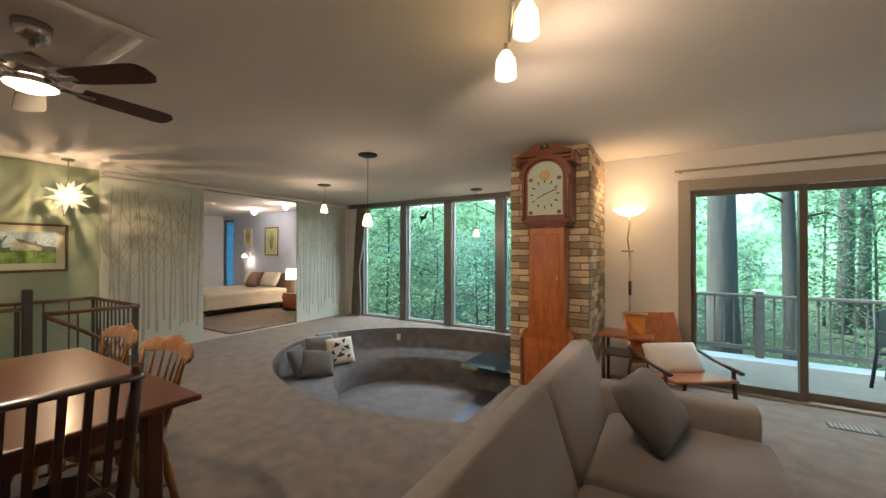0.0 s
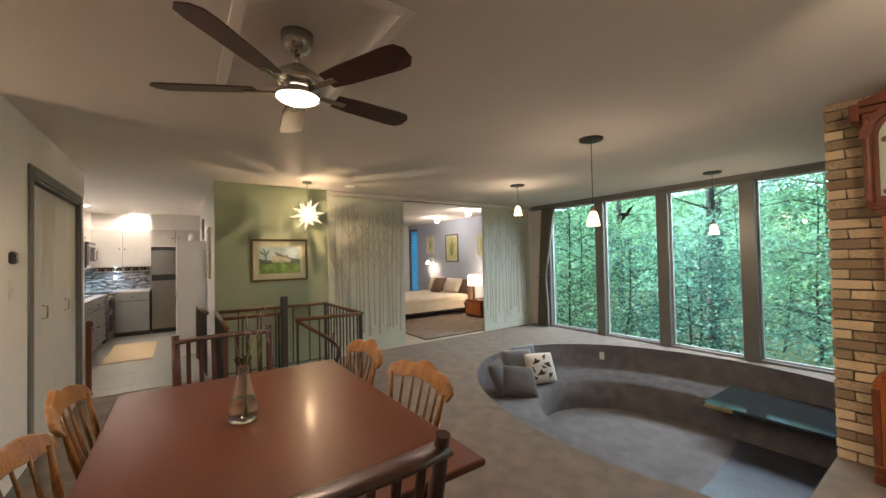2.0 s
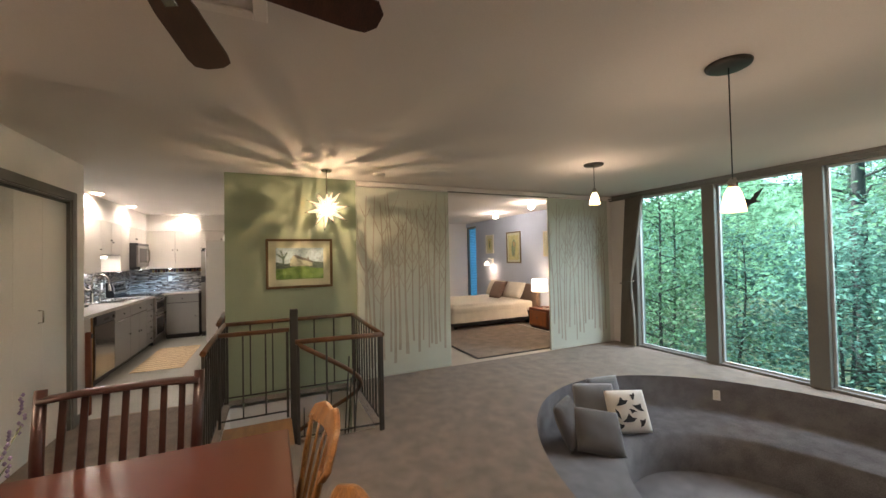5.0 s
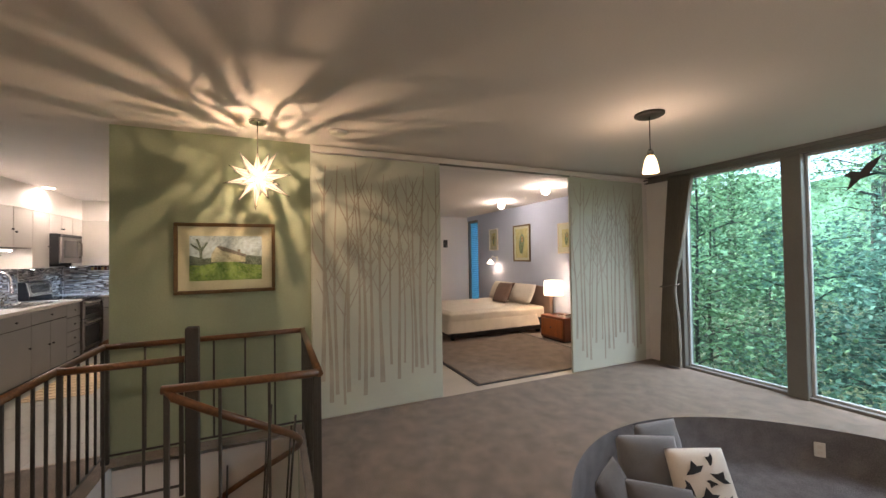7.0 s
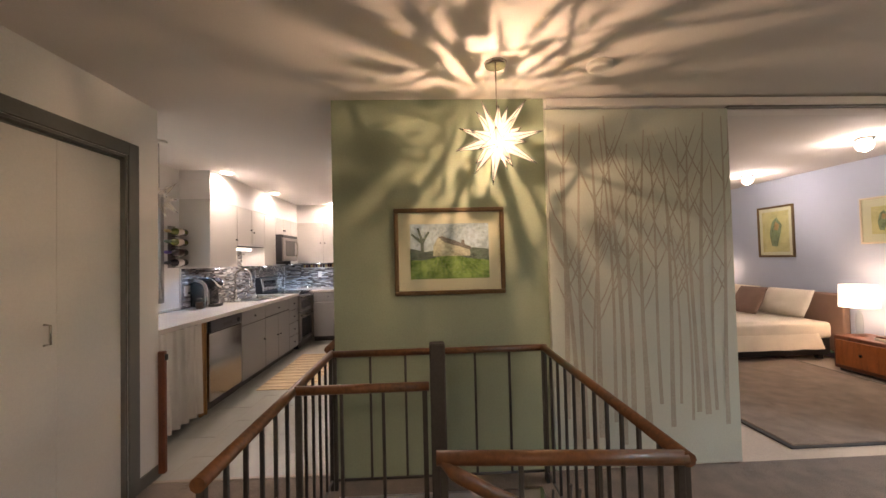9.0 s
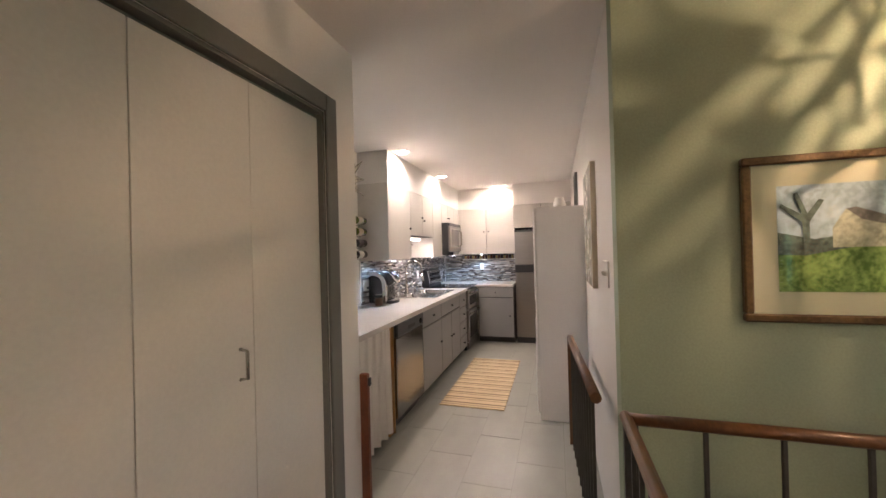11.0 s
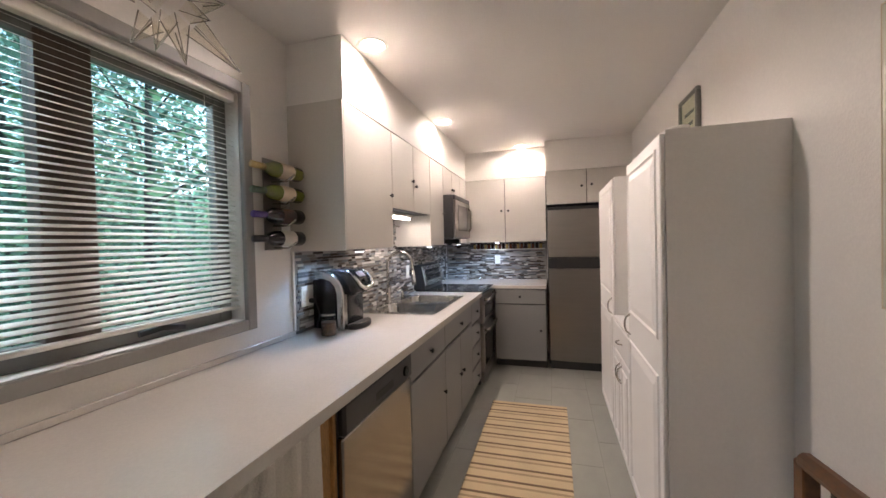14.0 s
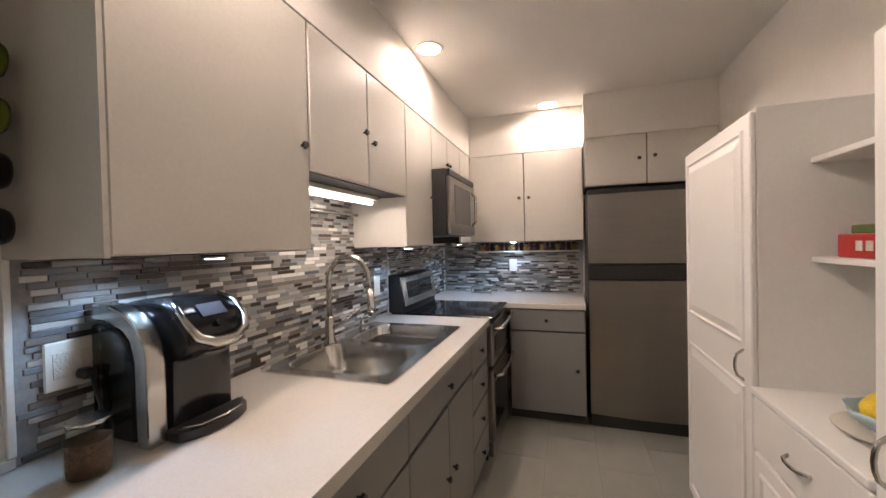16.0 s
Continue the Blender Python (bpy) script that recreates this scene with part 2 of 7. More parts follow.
def tube(points, radius, n=8, bm=None, flat=1.0, cap=True):
    """A tube along points; radius is one number or one for each point."""
    bm = bm or bmesh.new()
    pts = [Vector(p) for p in points]
    rad = [radius] * len(pts) if isinstance(radius, (int, float)) else radius
    loops, side = [], None
    for k, p in enumerate(pts):
        d = (pts[min(k + 1, len(pts) - 1)] - pts[max(k - 1, 0)]).normalized()
        if side is None:
            side = d.cross(Vector((0, 0, 1)) if abs(d.z) < 0.9 else Vector((1, 0, 0))).normalized()
        side = (side - d * side.dot(d)).normalized()
        up = d.cross(side)
        loops.append([bm.verts.new(p + rad[k] * (math.cos(2 * math.pi * i / n) * side + flat * math.sin(2 * math.pi * i / n) * up)) for i in range(n)])
    for a, b in zip(loops, loops[1:]):
        for i in range(n):
            bm.faces.new((a[i], a[(i + 1) % n], b[(i + 1) % n], b[i])).smooth = True
    if cap:
        bm.faces.new(loops[0][::-1])
        bm.faces.new(loops[-1])
    return bm


def extrude_outline(outline, depth, axis="y", bm=None, at=0.0):
    """A flat outline of (u, v) pushed out by depth: axis y gives u, v as x, z; axis x as y, z; axis z as x, y."""
    bm = bm or bmesh.new()

    def spot(u, v, w):
        return {"y": (u, w, v), "x": (w, u, v), "z": (u, v, w)}[axis]

    a = [bm.verts.new(spot(u, v, at)) for u, v in outline]
    b = [bm.verts.new(spot(u, v, at + depth)) for u, v in outline]
    n = len(a)
    fa, fb = bm.faces.new(a), bm.faces.new(b[::-1])
    for k in range(n):
        bm.faces.new((a[k], b[k], b[(k + 1) % n], a[(k + 1) % n]))
    bmesh.ops.recalc_face_normals(bm, faces=bm.faces[:])
    return bm


def cushion(w, d, h, m=None, bm=None, puff=0.5, seed=0):
    """A soft pillow of that size, centred."""
    b = bmesh.new()
    bmesh.ops.create_grid(b, x_segments=14, y_segments=14, size=0.5)
    top = bmesh.new()
    for sign in (1, -1):
        g = bmesh.new()
        bmesh.ops.create_grid(g, x_segments=14, y_segments=14, size=0.5)
        for v in g.verts:
            u, t = v.co.x * 2, v.co.y * 2
            fall = max(0.0, (1 - abs(u) ** 2.6) * (1 - abs(t) ** 2.6)) ** 0.5
            wr = noise.noise(Vector((u * 2.1 + seed, t * 2.1, sign))) * 0.10
            pinch = 1 - 0.07 * (abs(u * t))
            v.co = Vector((u * 0.5 * w * pinch * (1 - 0.06 * (1 - abs(t)) * abs(u)), t * 0.5 * d * pinch * (1 - 0.06 * (1 - abs(u)) * abs(t)), sign * h * 0.5 * fall * (1 + wr)))
        if sign < 0:
            bmesh.ops.reverse_faces(g, faces=g.faces[:])
        add_bm(top, g)
    b.free()
    bmesh.ops.remove_doubles(top, verts=top.verts[:], dist=0.0005)
    for f in top.faces:
        f.smooth = True
    if m is not None:
        top.transform(m)
    if bm is None:
        return top
    add_bm(bm, top)
    return bm


def sheet_with_holes(outer, holes, z, flip=False):
    bm = bmesh.new()
    edges = []
    for loop in [outer] + holes:
        vs = [bm.verts.new((x, y, z)) for x, y in loop]
        edges += [bm.edges.new((vs[k], vs[(k + 1) % len(vs)])) for k in range(len(vs))]
    bmesh.ops.triangle_fill(bm, edges=edges, use_beauty=True, normal=(0, 0, -1 if flip else 1))
    return bm


# ---- large structure ----
H = 2.455
PITC, PITA, PITB, EAST = (-1.75, 5.57), 2.28, 1.77, -0.46
SEAT_Z, PIT_Z = -0.34, -0.72


def ellipse_arc(a, b, n=72):
    """The pit's outline, clipped on the chimney side, running anticlockwise from the chimney's far side round to its near side."""
    lim = math.acos(min(1, (EAST - PITC[0]) / a))
    return [(PITC[0] + a * math.cos(lim + (2 * math.pi - 2 * lim) * k / n), PITC[1] + b * math.sin(lim + (2 * math.pi - 2 * lim) * k / n)) for k in range(n + 1)]


outer_arc, inner_arc = ellipse_arc(PITA, PITB), ellipse_arc(1.50, 1.07)
# the bench runs straight to the chimney on the window side and tapers out towards the hearth on the other
for k, ((ix, iy), (ox, oy)) in enumerate(zip(inner_arc[:], outer_arc)):
    if ix > -1.60 and iy > PITC[1]:
        inner_arc[k] = (ix, 6.62)
    taper = max(0.0, min(1.0, (k - 50) / 16))
    if k > 50:
        inner_arc[k] = (ix + (ox - ix) * 0.97 * taper, iy + (oy - iy) * 0.97 * taper)
stair_hole = [(-5.12, 1.80), (-3.95, 1.80), (-3.95, 3.02), (-5.12, 3.02)]
living = [(-5.36, 0.62), (-5.36, 1.70), (-5.28, 1.70), (-5.28, 7.60), (3.2, 7.60), (3.2, -2.6), (-3.2, -2.6), (-3.2, 0.40), (-5.36, 0.40)]
struct("floor", sheet_with_holes(living, [outer_arc, stair_hole], 0.0), CARPET, "mottled beige-brown cut-pile wall-to-wall carpet", "floor")

bm = BM()
for upper, lower, z0, z1 in ((outer_arc, outer_arc, 0.0, SEAT_Z), (outer_arc, inner_arc, SEAT_Z, SEAT_Z), (inner_arc, inner_arc, SEAT_Z, PIT_Z)):
    a = [bm.verts.new((x, y, z0)) for x, y in upper]
    b = [bm.verts.new((x, y, z1)) for x, y in lower]
    for k in range(len(a) - 1):
        bm.faces.new((a[k], a[k + 1], b[k + 1], b[k])).smooth = True
bmesh.ops.remove_doubles(bm, verts=bm.verts[:], dist=0.0005)
bmesh.ops.recalc_face_normals(bm, faces=bm.faces[:])
struct("conversation_pit", bm, PIT_CARPET, "sunken round seating pit covered in grey carpet", "seating pit")
struct("pit_floor", sheet_with_holes(inner_arc, [], PIT_Z), PIT_CARPET, "grey carpeted floor of the sunken pit", "floor")
# slate hearth floor inside the pit, edged by the round carpet
slate = [(-1.50 + 0.14 * math.sin(math.pi * k / 12), 3.9 + 2.71 * k / 12) for k in range(13)]
slate = slate + [(EAST - 0.01, 6.61), (EAST - 0.01, 3.9)]
struct("hearth_floor", sheet_with_holes(slate, [], PIT_Z + 0.006), SLATE, "dark blue slate floor before the fireplace", "floor")
struct("pit_wall_east", box(EAST - 0.004, EAST + 0.05, 4.05, 5.13, -1.0, -0.004), MORTAR, "dark end wall of the sunken pit", "wall")

# kitchen and bedroom floors
struct("kitchen_floor", box(-10.15, -5.36, -0.42, 1.75, -0.05, -0.002), GROUT, "grey-green kitchen floor tiles with fine joints", "floor")
struct("bedroom_floor", box(-10.9, -5.28, 3.2, 7.60, -0.05, -0.002), mat("vinyl", (0.48, 0.42, 0.34), 0.4, 0.08, 3, 60, 0.05), "pale beige smooth bedroom floor", "floor")
struct("threshold", box(-5.375, -5.345, 0.55, 1.74, -0.02, 0.006, 0.003), FRAME_TAUPE, "flat carpet edge strip at the kitchen", "trim")

# ceiling, with the recess over the fan
recess = [(-2.25, 1.62), (-1.20, 1.62), (-1.20, 2.15), (-2.25, 2.15)]
struct("ceiling", sheet_with_holes([(-10.9, -0.5), (-3.2, -0.5), (-3.2, -2.6), (3.2, -2.6), (3.2, 6.2), (0.33, 6.2), (0.33, 7.75), (-10.9, 7.75)], [recess], H, True), CEILING, "off-white painted plaster ceiling", "ceiling")
bm = box(-2.25, -1.20, 1.62, 2.15, H, H + 0.12)
bmesh.ops.delete(bm, geom=[f for f in bm.faces if f.normal.z < -0.5], context="FACES")
bmesh.ops.reverse_faces(bm, faces=bm.faces[:])
struct("ceiling_recess", bm, CEILING, "shallow rectangular ceiling recess above the fan", "ceiling")
bm = BM()
for a in ((-2.30, -1.15, 1.57, 1.62), (-2.30, -1.15, 2.15, 2.20), (-2.30, -2.25, 1.62, 2.15), (-1.20, -1.15, 1.62, 2.15)):
    box(*a, H - 0.012, H - 0.001, 0.003, bm)
struct("recess_trim", bm, WALL, "thin white moulding round the ceiling recess", "trim")
rf = box(-11.1, 0.4, -0.7, 7.9, H + 0.15, H + 0.3)
for rx0, rx1, ry0, ry1 in ((0.402, 3.4, -0.7, 6.3), (-3.3, 3.4, -2.8, -0.702)):
    box(rx0, rx1, ry0, ry1, H + 0.15, H + 0.3, 0, rf)
struct("roof", rf, TRIM, "flat dark roof slab", "roof")

# walls
def wall(name, boxes, material, label):
    b = BM()
    for a in boxes:
        box(*a, bm=b)
    return struct(name, b, material, label, "wall")


wall("wall_green", [(-5.40, -5.29, 1.745, 3.153, -2.6, H)], GREEN, "sage green painted wall above the stairwell")
wall("wall_over_panels", [(-5.40, -5.30, 3.153, 7.60, 2.37, H), (-5.40, -5.30, 7.35, 7.60, 0, 2.37)], WALL, "white wall strip above the sliding panels")
wall("wall_kitchen_north", [(-10.15, -5.40, 1.745, 1.86, 0, H)], WALL, "plain white kitchen wall")
wall("wall_kitchen_back", [(-10.25, -10.13, -0.5, 1.745, 0, H)], WALL, "white kitchen end wall")
KW = (-6.765, -5.50, 1.06, 2.075)
wall("wall_kitchen_south", [(-10.13, KW[0], -0.52, -0.39, 0, H), (KW[1], -5.30, -0.52, -0.39, 0, H), (KW[0], KW[1], -0.52, -0.39, 0, KW[2]), (KW[0], KW[1], -0.52, -0.39, KW[3], H)], WALL, "white kitchen wall with a window")
wall("wall_closet", [(-5.435, -5.175, 0.42, 0.54, 0, H), (-3.67, -3.08, 0.42, 0.54, 0, H), (-5.175, -3.67, 0.42, 0.54, 2.075, H), (-5.435, -5.30, -0.39, 0.42, 0, H), (-5.30, -3.20, -0.45, -0.39, 0, H)], WALL, "white wall round a folding closet door")
wall("wall_hall", [(-3.20, -3.08, -2.6, 0.42, 0, H)], WALL, "white wall with a return-air grille")
wall("wall_south", [(-3.20, 3.3, -2.72, -2.6, 0, H)], WALL, "plain white wall")
wall("wall_east", [(3.2, 3.32, -2.6, 6.05, 0, H)], WALL, "plain white wall")
SL = (1.17, 2.95, 2.05)
wall("wall_north", [(0.33, SL[0], 6.05, 6.20, 0, H), (SL[1], 3.32, 6.05, 6.20, 0, H), (SL[0], SL[1], 6.05, 6.20, SL[2], H)], WALL, "white wall with a sliding glass door")
wall("wall_bedroom_north", [(-10.05, -5.40, 7.55, 7.68, 0, H), (-10.62, -10.05, 7.55, 7.68, 2.35, H), (-10.62, -10.05, 7.55, 7.68, 0, 0.05)], BLUE, "pale blue painted bedroom wall")
wall("wall_bedroom_west", [(-10.74, -10.62, 3.2, 7.68, 0, H)], WALL, "white bedroom wall")
wall("wall_bedroom_south", [(-10.74, -5.40, 3.08, 3.20, 0, H)], WALL, "white bedroom wall")

# window wall of the living room
POSTS = [(-4.92, -4.80), (-3.79, -3.63), (-2.73, -2.56), (-1.67, -1.50), (-0.60, -0.46)]
b = BM()
for x0, x1 in POSTS:
    box(x0, x1, 7.48, 7.66, 0, 2.37, 0.006, b)
box(-5.30, EAST, 7.48, 7.66, 2.37, H, 0.0, b)
box(-4.92, EAST, 7.50, 7.66, -0.1, 0.03, 0.004, b)
win = struct("window_1", b, TRIM, "tall fixed windows between grey painted posts", "window")
for (a, x0), (x1, c) in zip(POSTS, POSTS[1:]):
    f = BM()
    for q in ((x0, x0 + 0.025, 0.03, 2.37), (x1 - 0.025, x1, 0.03, 2.37), (x0 + 0.025, x1 - 0.025, 0.03, 0.055), (x0 + 0.025, x1 - 0.025, 2.345, 2.37)):
        box(q[0], q[1], 7.555, 7.595, q[2], q[3], 0.003, f)
    part("window_frame", f, mat("pale_bead", (0.42, 0.44, 0.44), 0.5), win)
    p = part("pane", box(x0 + 0.02, x1 - 0.02, 7.572, 7.578, 0.05, 2.35), TINTED, win)
    p.visible_shadow = False
wall("wall_window_end", [(-5.30, -4.92, 7.52, 7.66, 0, 2.37)], WALL, "short white wall beside the tall windows")

# ---- living room: materials ----
CHERRY = mat("cherry_wood", (0.085, 0.020, 0.009), 0.36, 0.08, 3, 150, 0.0, coat=0.15, stretch=(0.6, 4, 4))
DARKWOOD = mat("dark_stained_wood", (0.040, 0.012, 0.008), 0.35, 0.25, 3, 40, 0.05, coat=0.2, stretch=(6, 6, 1))
HONEY = mat("honey_maple", (0.19, 0.078, 0.022), 0.32, 0.3, 5, 50, 0.05, coat=0.2, stretch=(5, 5, 1), tint=(0.30, 0.14, 0.045))
CLOCKWOOD = mat("amber_pine", (0.34, 0.095, 0.018), 0.35, 0.30, 4, 40, 0.05, coat=0.3, stretch=(7, 7, 0.8))
HOODWOOD = mat("mahogany", (0.16, 0.042, 0.015), 0.38, 0.3, 4, 40, 0.05, coat=0.2, stretch=(6, 6, 1))
DIAL = mat("dial_enamel", (0.42, 0.49, 0.41), 0.4, 0.06, 5, 60, 0.02)
BLACK = mat("black_paint", (0.015, 0.015, 0.016), 0.4, 0.2, 5, 60, 0.03)
IRON = mat("painted_iron", (0.045, 0.042, 0.036), 0.5, 0.2, 6, 80, 0.06)
HANDRAIL = mat("oak_handrail", (0.13, 0.055, 0.019), 0.35, 0.3, 5, 50, 0.06, coat=0.2)
NICKEL = mat("brushed_nickel", (0.52, 0.50, 0.46), 0.2, 0.05, 3, 120, 0.0, metal=1.0)
BRASS = mat("aged_brass", (0.50, 0.36, 0.16), 0.35, 0.15, 5, 80, 0.04, metal=1.0)
BLADE = mat("walnut_blade", (0.060, 0.022, 0.013), 0.40, 0.25, 4, 40, 0.04, stretch=(1, 6, 6))
SOFA = mat("grey_weave", (0.27, 0.245, 0.235), 1.0, 0.12, 3, 220, 0.7, sheen=0.3)
PILLOW_GREY = mat("charcoal_weave", (0.085, 0.080, 0.078), 1.0, 0.15, 4, 220, 0.6, sheen=0.3)
PILLOW_SLATE = mat("slate_velvet", (0.15, 0.155, 0.16), 1.0, 0.15, 4, 180, 0.4, sheen=0.4)
PILLOW_CREAM = mat("cream_cotton", (0.66, 0.62, 0.55), 1.0, 0.08, 4, 200, 0.4)
CURTAIN = mat("grey_curtain", (0.17, 0.16, 0.13), 0.95, 0.12, 3, 200, 0.4, sheen=0.2)
GILT = mat("gilt_wood", (0.13, 0.08, 0.032), 0.4, 0.3, 8, 90, 0.2, metal=0.4)
MATBOARD = mat("mat_board", (0.66, 0.56, 0.42), 0.9, 0.04, 3, 150, 0.04)
OPAL = glow("lit_opal_glass", (1.0, 0.72, 0.36), 1.5)
BULB = glow("lit_bulb", (1.0, 0.86, 0.66), 8.0)
PLASTIC = mat("white_plastic", (0.70, 0.68, 0.62), 0.4, 0.03, 4, 90, 0.02)
CLEAR = glass("clear_glass", (0.90, 0.92, 0.90), 0.02)
STARGLASS = glass("star_glass", (0.95, 0.93, 0.88), 0.05)
SHADEGLOW = glow("star_glass_lit", (1.0, 0.80, 0.52), 0.4)

# ---- chimney of bricks, and the hearth ----
chim = struct("chimney", box(EAST + 0.012, 0.322, 5.142, 7.55, -0.8, H - 0.002), MORTAR, "buff and brown brick chimney with dark mortar", "chimney")
brick_meshes = []
for k in range(5):
    rb = random.Random(k)
    q = box(-0.5, 0.5, -0.5, 0.5, -0.5, 0.5, 0.0)
    for v in q.verts:
        v.co += Vector((rb.uniform(-0.025, 0.025), rb.uniform(-0.06, 0.06), rb.uniform(-0.05, 0.05)))
    bmesh.ops.bevel(q, geom=q.edges[:], offset=0.05, segments=1, profile=0.5, affect="EDGES")
    me = bpy.data.meshes.new("brick")
    q.to_mesh(me)
    q.free()
    me.materials.append(BRICK)
    brick_meshes.append(me)
rb = random.Random(4)


def brick(x0, x1, y0, y1, z0, z1, turn=0):
    ob = new("brick", rb.choice(brick_meshes))
    ob.parent = chim
    sx, sy = (y1 - y0, x1 - x0) if turn else (x1 - x0, y1 - y0)
    ob.matrix_basis = Matrix.Translation(((x0 + x1) / 2, (y0 + y1) / 2, (z0 + z1) / 2)) @ pose(0, 0, 0, 0, 0, turn) @ Matrix.Diagonal((sx, sy, z1 - z0, 1))


COURSE = 0.0686
for row in range(36):
    z0, z1 = row * COURSE + 0.006, min((row + 1) * COURSE - 0.006, H - 0.006)
    x, first = EAST + 0.002, (0.20 if row % 2 else 0.10)
    while x < 0.32:
        x1 = min(x + (first or 0.205), 0.332)
        if 0.332 - x1 < 0.05:
            x1 = 0.332
        push = rb.uniform(-0.007, 0.007)
        brick(x, x1 - 0.009, 5.125 + push, 5.16, z0, z1)
        x, first = x1, None
    for y0, y1 in (((5.17, 5.38), (5.39, 5.60), (5.61, 5.82), (5.83, 6.045)) if row % 2 else ((5.17, 5.27), (5.28, 5.49), (5.50, 5.71), (5.72, 5.93), (5.94, 6.045))):
        brick(0.315, 0.338 + rb.uniform(-0.006, 0.006), y0, y1, z0, z1, 90)

hearth = thing("hearth_slab", "dark slate hearth shelf with a brass edge beside the pit", "hearth", (-1.1, 6.1, SEAT_Z))
part("slab", box(-1.74, EAST, 6.34, 7.22, -0.325, -0.295, 0.006), mat("polished_slate", (0.018, 0.024, 0.026), 0.12, 0.2, 5, 60, 0.0), hearth)
part("edge_strip", box(-1.72, -1.45, 6.325, 6.338, -0.338, -0.300, 0.002), BRASS, hearth, "brass edge strip")
part("plinth", box(-1.2, EAST, 6.63, 7.0, SEAT_Z, -0.326, 0.004), MORTAR, hearth)

# ---- longcase clock ----
cx, cy = -0.02, 4.98
clock = thing("longcase_clock", "tall amber pine longcase clock with a painted arched dial", "clock", (cx, cy, 0))
b = box(cx - 0.235, cx + 0.235, 4.88, 5.11, 0.10, 0.60, 0.008)
part("base", b, CLOCKWOOD, clock)
b = box(cx - 0.175, cx + 0.175, 4.868, 4.882, 0.17, 0.50, 0.006)
part("base_panel", b, CLOCKWOOD, clock)
part("plinth_rail", box(cx - 0.24, cx + 0.24, 4.872, 5.112, 0.06, 0.11, 0.006), HOODWOOD, clock)
for x in (cx - 0.24, cx + 0.19):
    part("foot", box(x, x + 0.05, 4.872, 5.11, 0.0, 0.06, 0.006), HOODWOOD, clock)
b = BM()
for k, (w, z) in enumerate(((0.235, 0.60), (0.225, 0.622), (0.20, 0.64), (0.182, 0.66))):
    box(cx - w, cx + w, 4.88 + 0.012 * k, 5.11, z, z + 0.022, 0.005, b)
part("waist_moulding", b, CLOCKWOOD, clock)
part("trunk", box(cx - 0.17, cx + 0.17, 4.925, 5.11, 0.68, 1.64, 0.006), CLOCKWOOD, clock)
door = part("trunk_door", box(cx - 0.125, cx + 0.125, 4.910, 4.926, 0.72, 1.58, 0.007), CLOCKWOOD, clock)
part("keyhole_plate", box(cx + 0.100, cx + 0.112, 4.904, 4.911, 1.14, 1.18, 0.002), BRASS, door)
b = BM()
for k, (w, z) in enumerate(((0.18, 1.64), (0.20, 1.66), (0.225, 1.68))):
    box(cx - w, cx + w, 4.915 - 0.016 * k, 5.11, z, z + 0.022, 0.005, b)
part("throat_moulding", b, HOODWOOD, clock)
part("hood", box(cx - 0.235, cx + 0.235, 4.90, 5.11, 1.70, 2.30, 0.006), HOODWOOD, clock)
for s in (-1, 1):
    part("column", rings([(0.022, 0), (0.022, 0.03), (0.015, 0.05), (0.017, 0.27), (0.014, 0.48), (0.022, 0.50), (0.022, 0.53)], (cx + s * 0.21, 4.885, 1.72), 12), HOODWOOD, clock)
arch = [(cx - 0.165, 1.76), (cx + 0.165, 1.76), (cx + 0.165, 2.12)] + [(cx + 0.165 * math.cos(math.pi * k / 16), 2.12 + 0.145 * math.sin(math.pi * k / 16)) for k in range(1, 16)] + [(cx - 0.165, 2.12)]
part("dial_frame", extrude_outline([(cx + (u - cx) * 1.13, 2.0 + (v - 2.0) * 1.09) for u, v in arch], 0.012, "y", at=4.885), HOODWOOD, clock)
part("hood_arch", extrude_outline([(cx + 0.245 * math.cos(math.pi * k / 18), 2.12 + 0.215 * math.sin(math.pi * k / 18)) for k in range(19)] + [(cx + 0.20 * math.cos(math.pi - math.pi * k / 18), 2.12 + 0.172 * math.sin(math.pi * k / 18)) for k in range(19)], 0.030, "y", at=4.868), HOODWOOD, clock)
dial = part("dial", extrude_outline(arch, 0.006, "y", at=4.878), DIAL, clock, "pale enamel dial with an arched top")
for k in range(12):
    part("hour_mark", box(-0.006, 0.006, -0.001, 0.001, 0.108, 0.138, 0, None, Matrix.Translation((cx, 4.876, 1.955)) @ pose(0, 0, 0, 0, 30 * k, 0)), BLACK, dial)
for ang, ln in ((-118, 0.085), (70, 0.125)):
    part("clock_hand", box(-0.004, 0.004, -0.001, 0.001, -0.02, ln, 0, None, Matrix.Translation((cx, 4.8735, 1.955)) @ pose(0, 0, 0, 0, ang, 0)), BLACK, dial)
part("moon_disc", extrude_outline([(cx + 0.05 * math.cos(math.pi * k / 10), 2.135 + 0.05 * math.sin(math.pi * k / 10)) for k in range(20)], 0.002, "y", at=4.875), BRASS, dial, "brass-coloured painted moon disc")
for sx in (-1, 1):
    for sz in (1.785, 2.10):
        part("corner_ornament", extrude_outline([(cx + sx * (0.135 + 0.022 * math.cos(2 * math.pi * k / 8)), sz + 0.02 * math.sin(2 * math.pi * k / 8)) for k in range(8)], 0.001, "y", at=4.8765), GILT, dial)
b = box(cx - 0.255, cx + 0.255, 4.875, 5.11, 2.28, 2.32, 0.008)
part("cornice", b, HOODWOOD, clock)
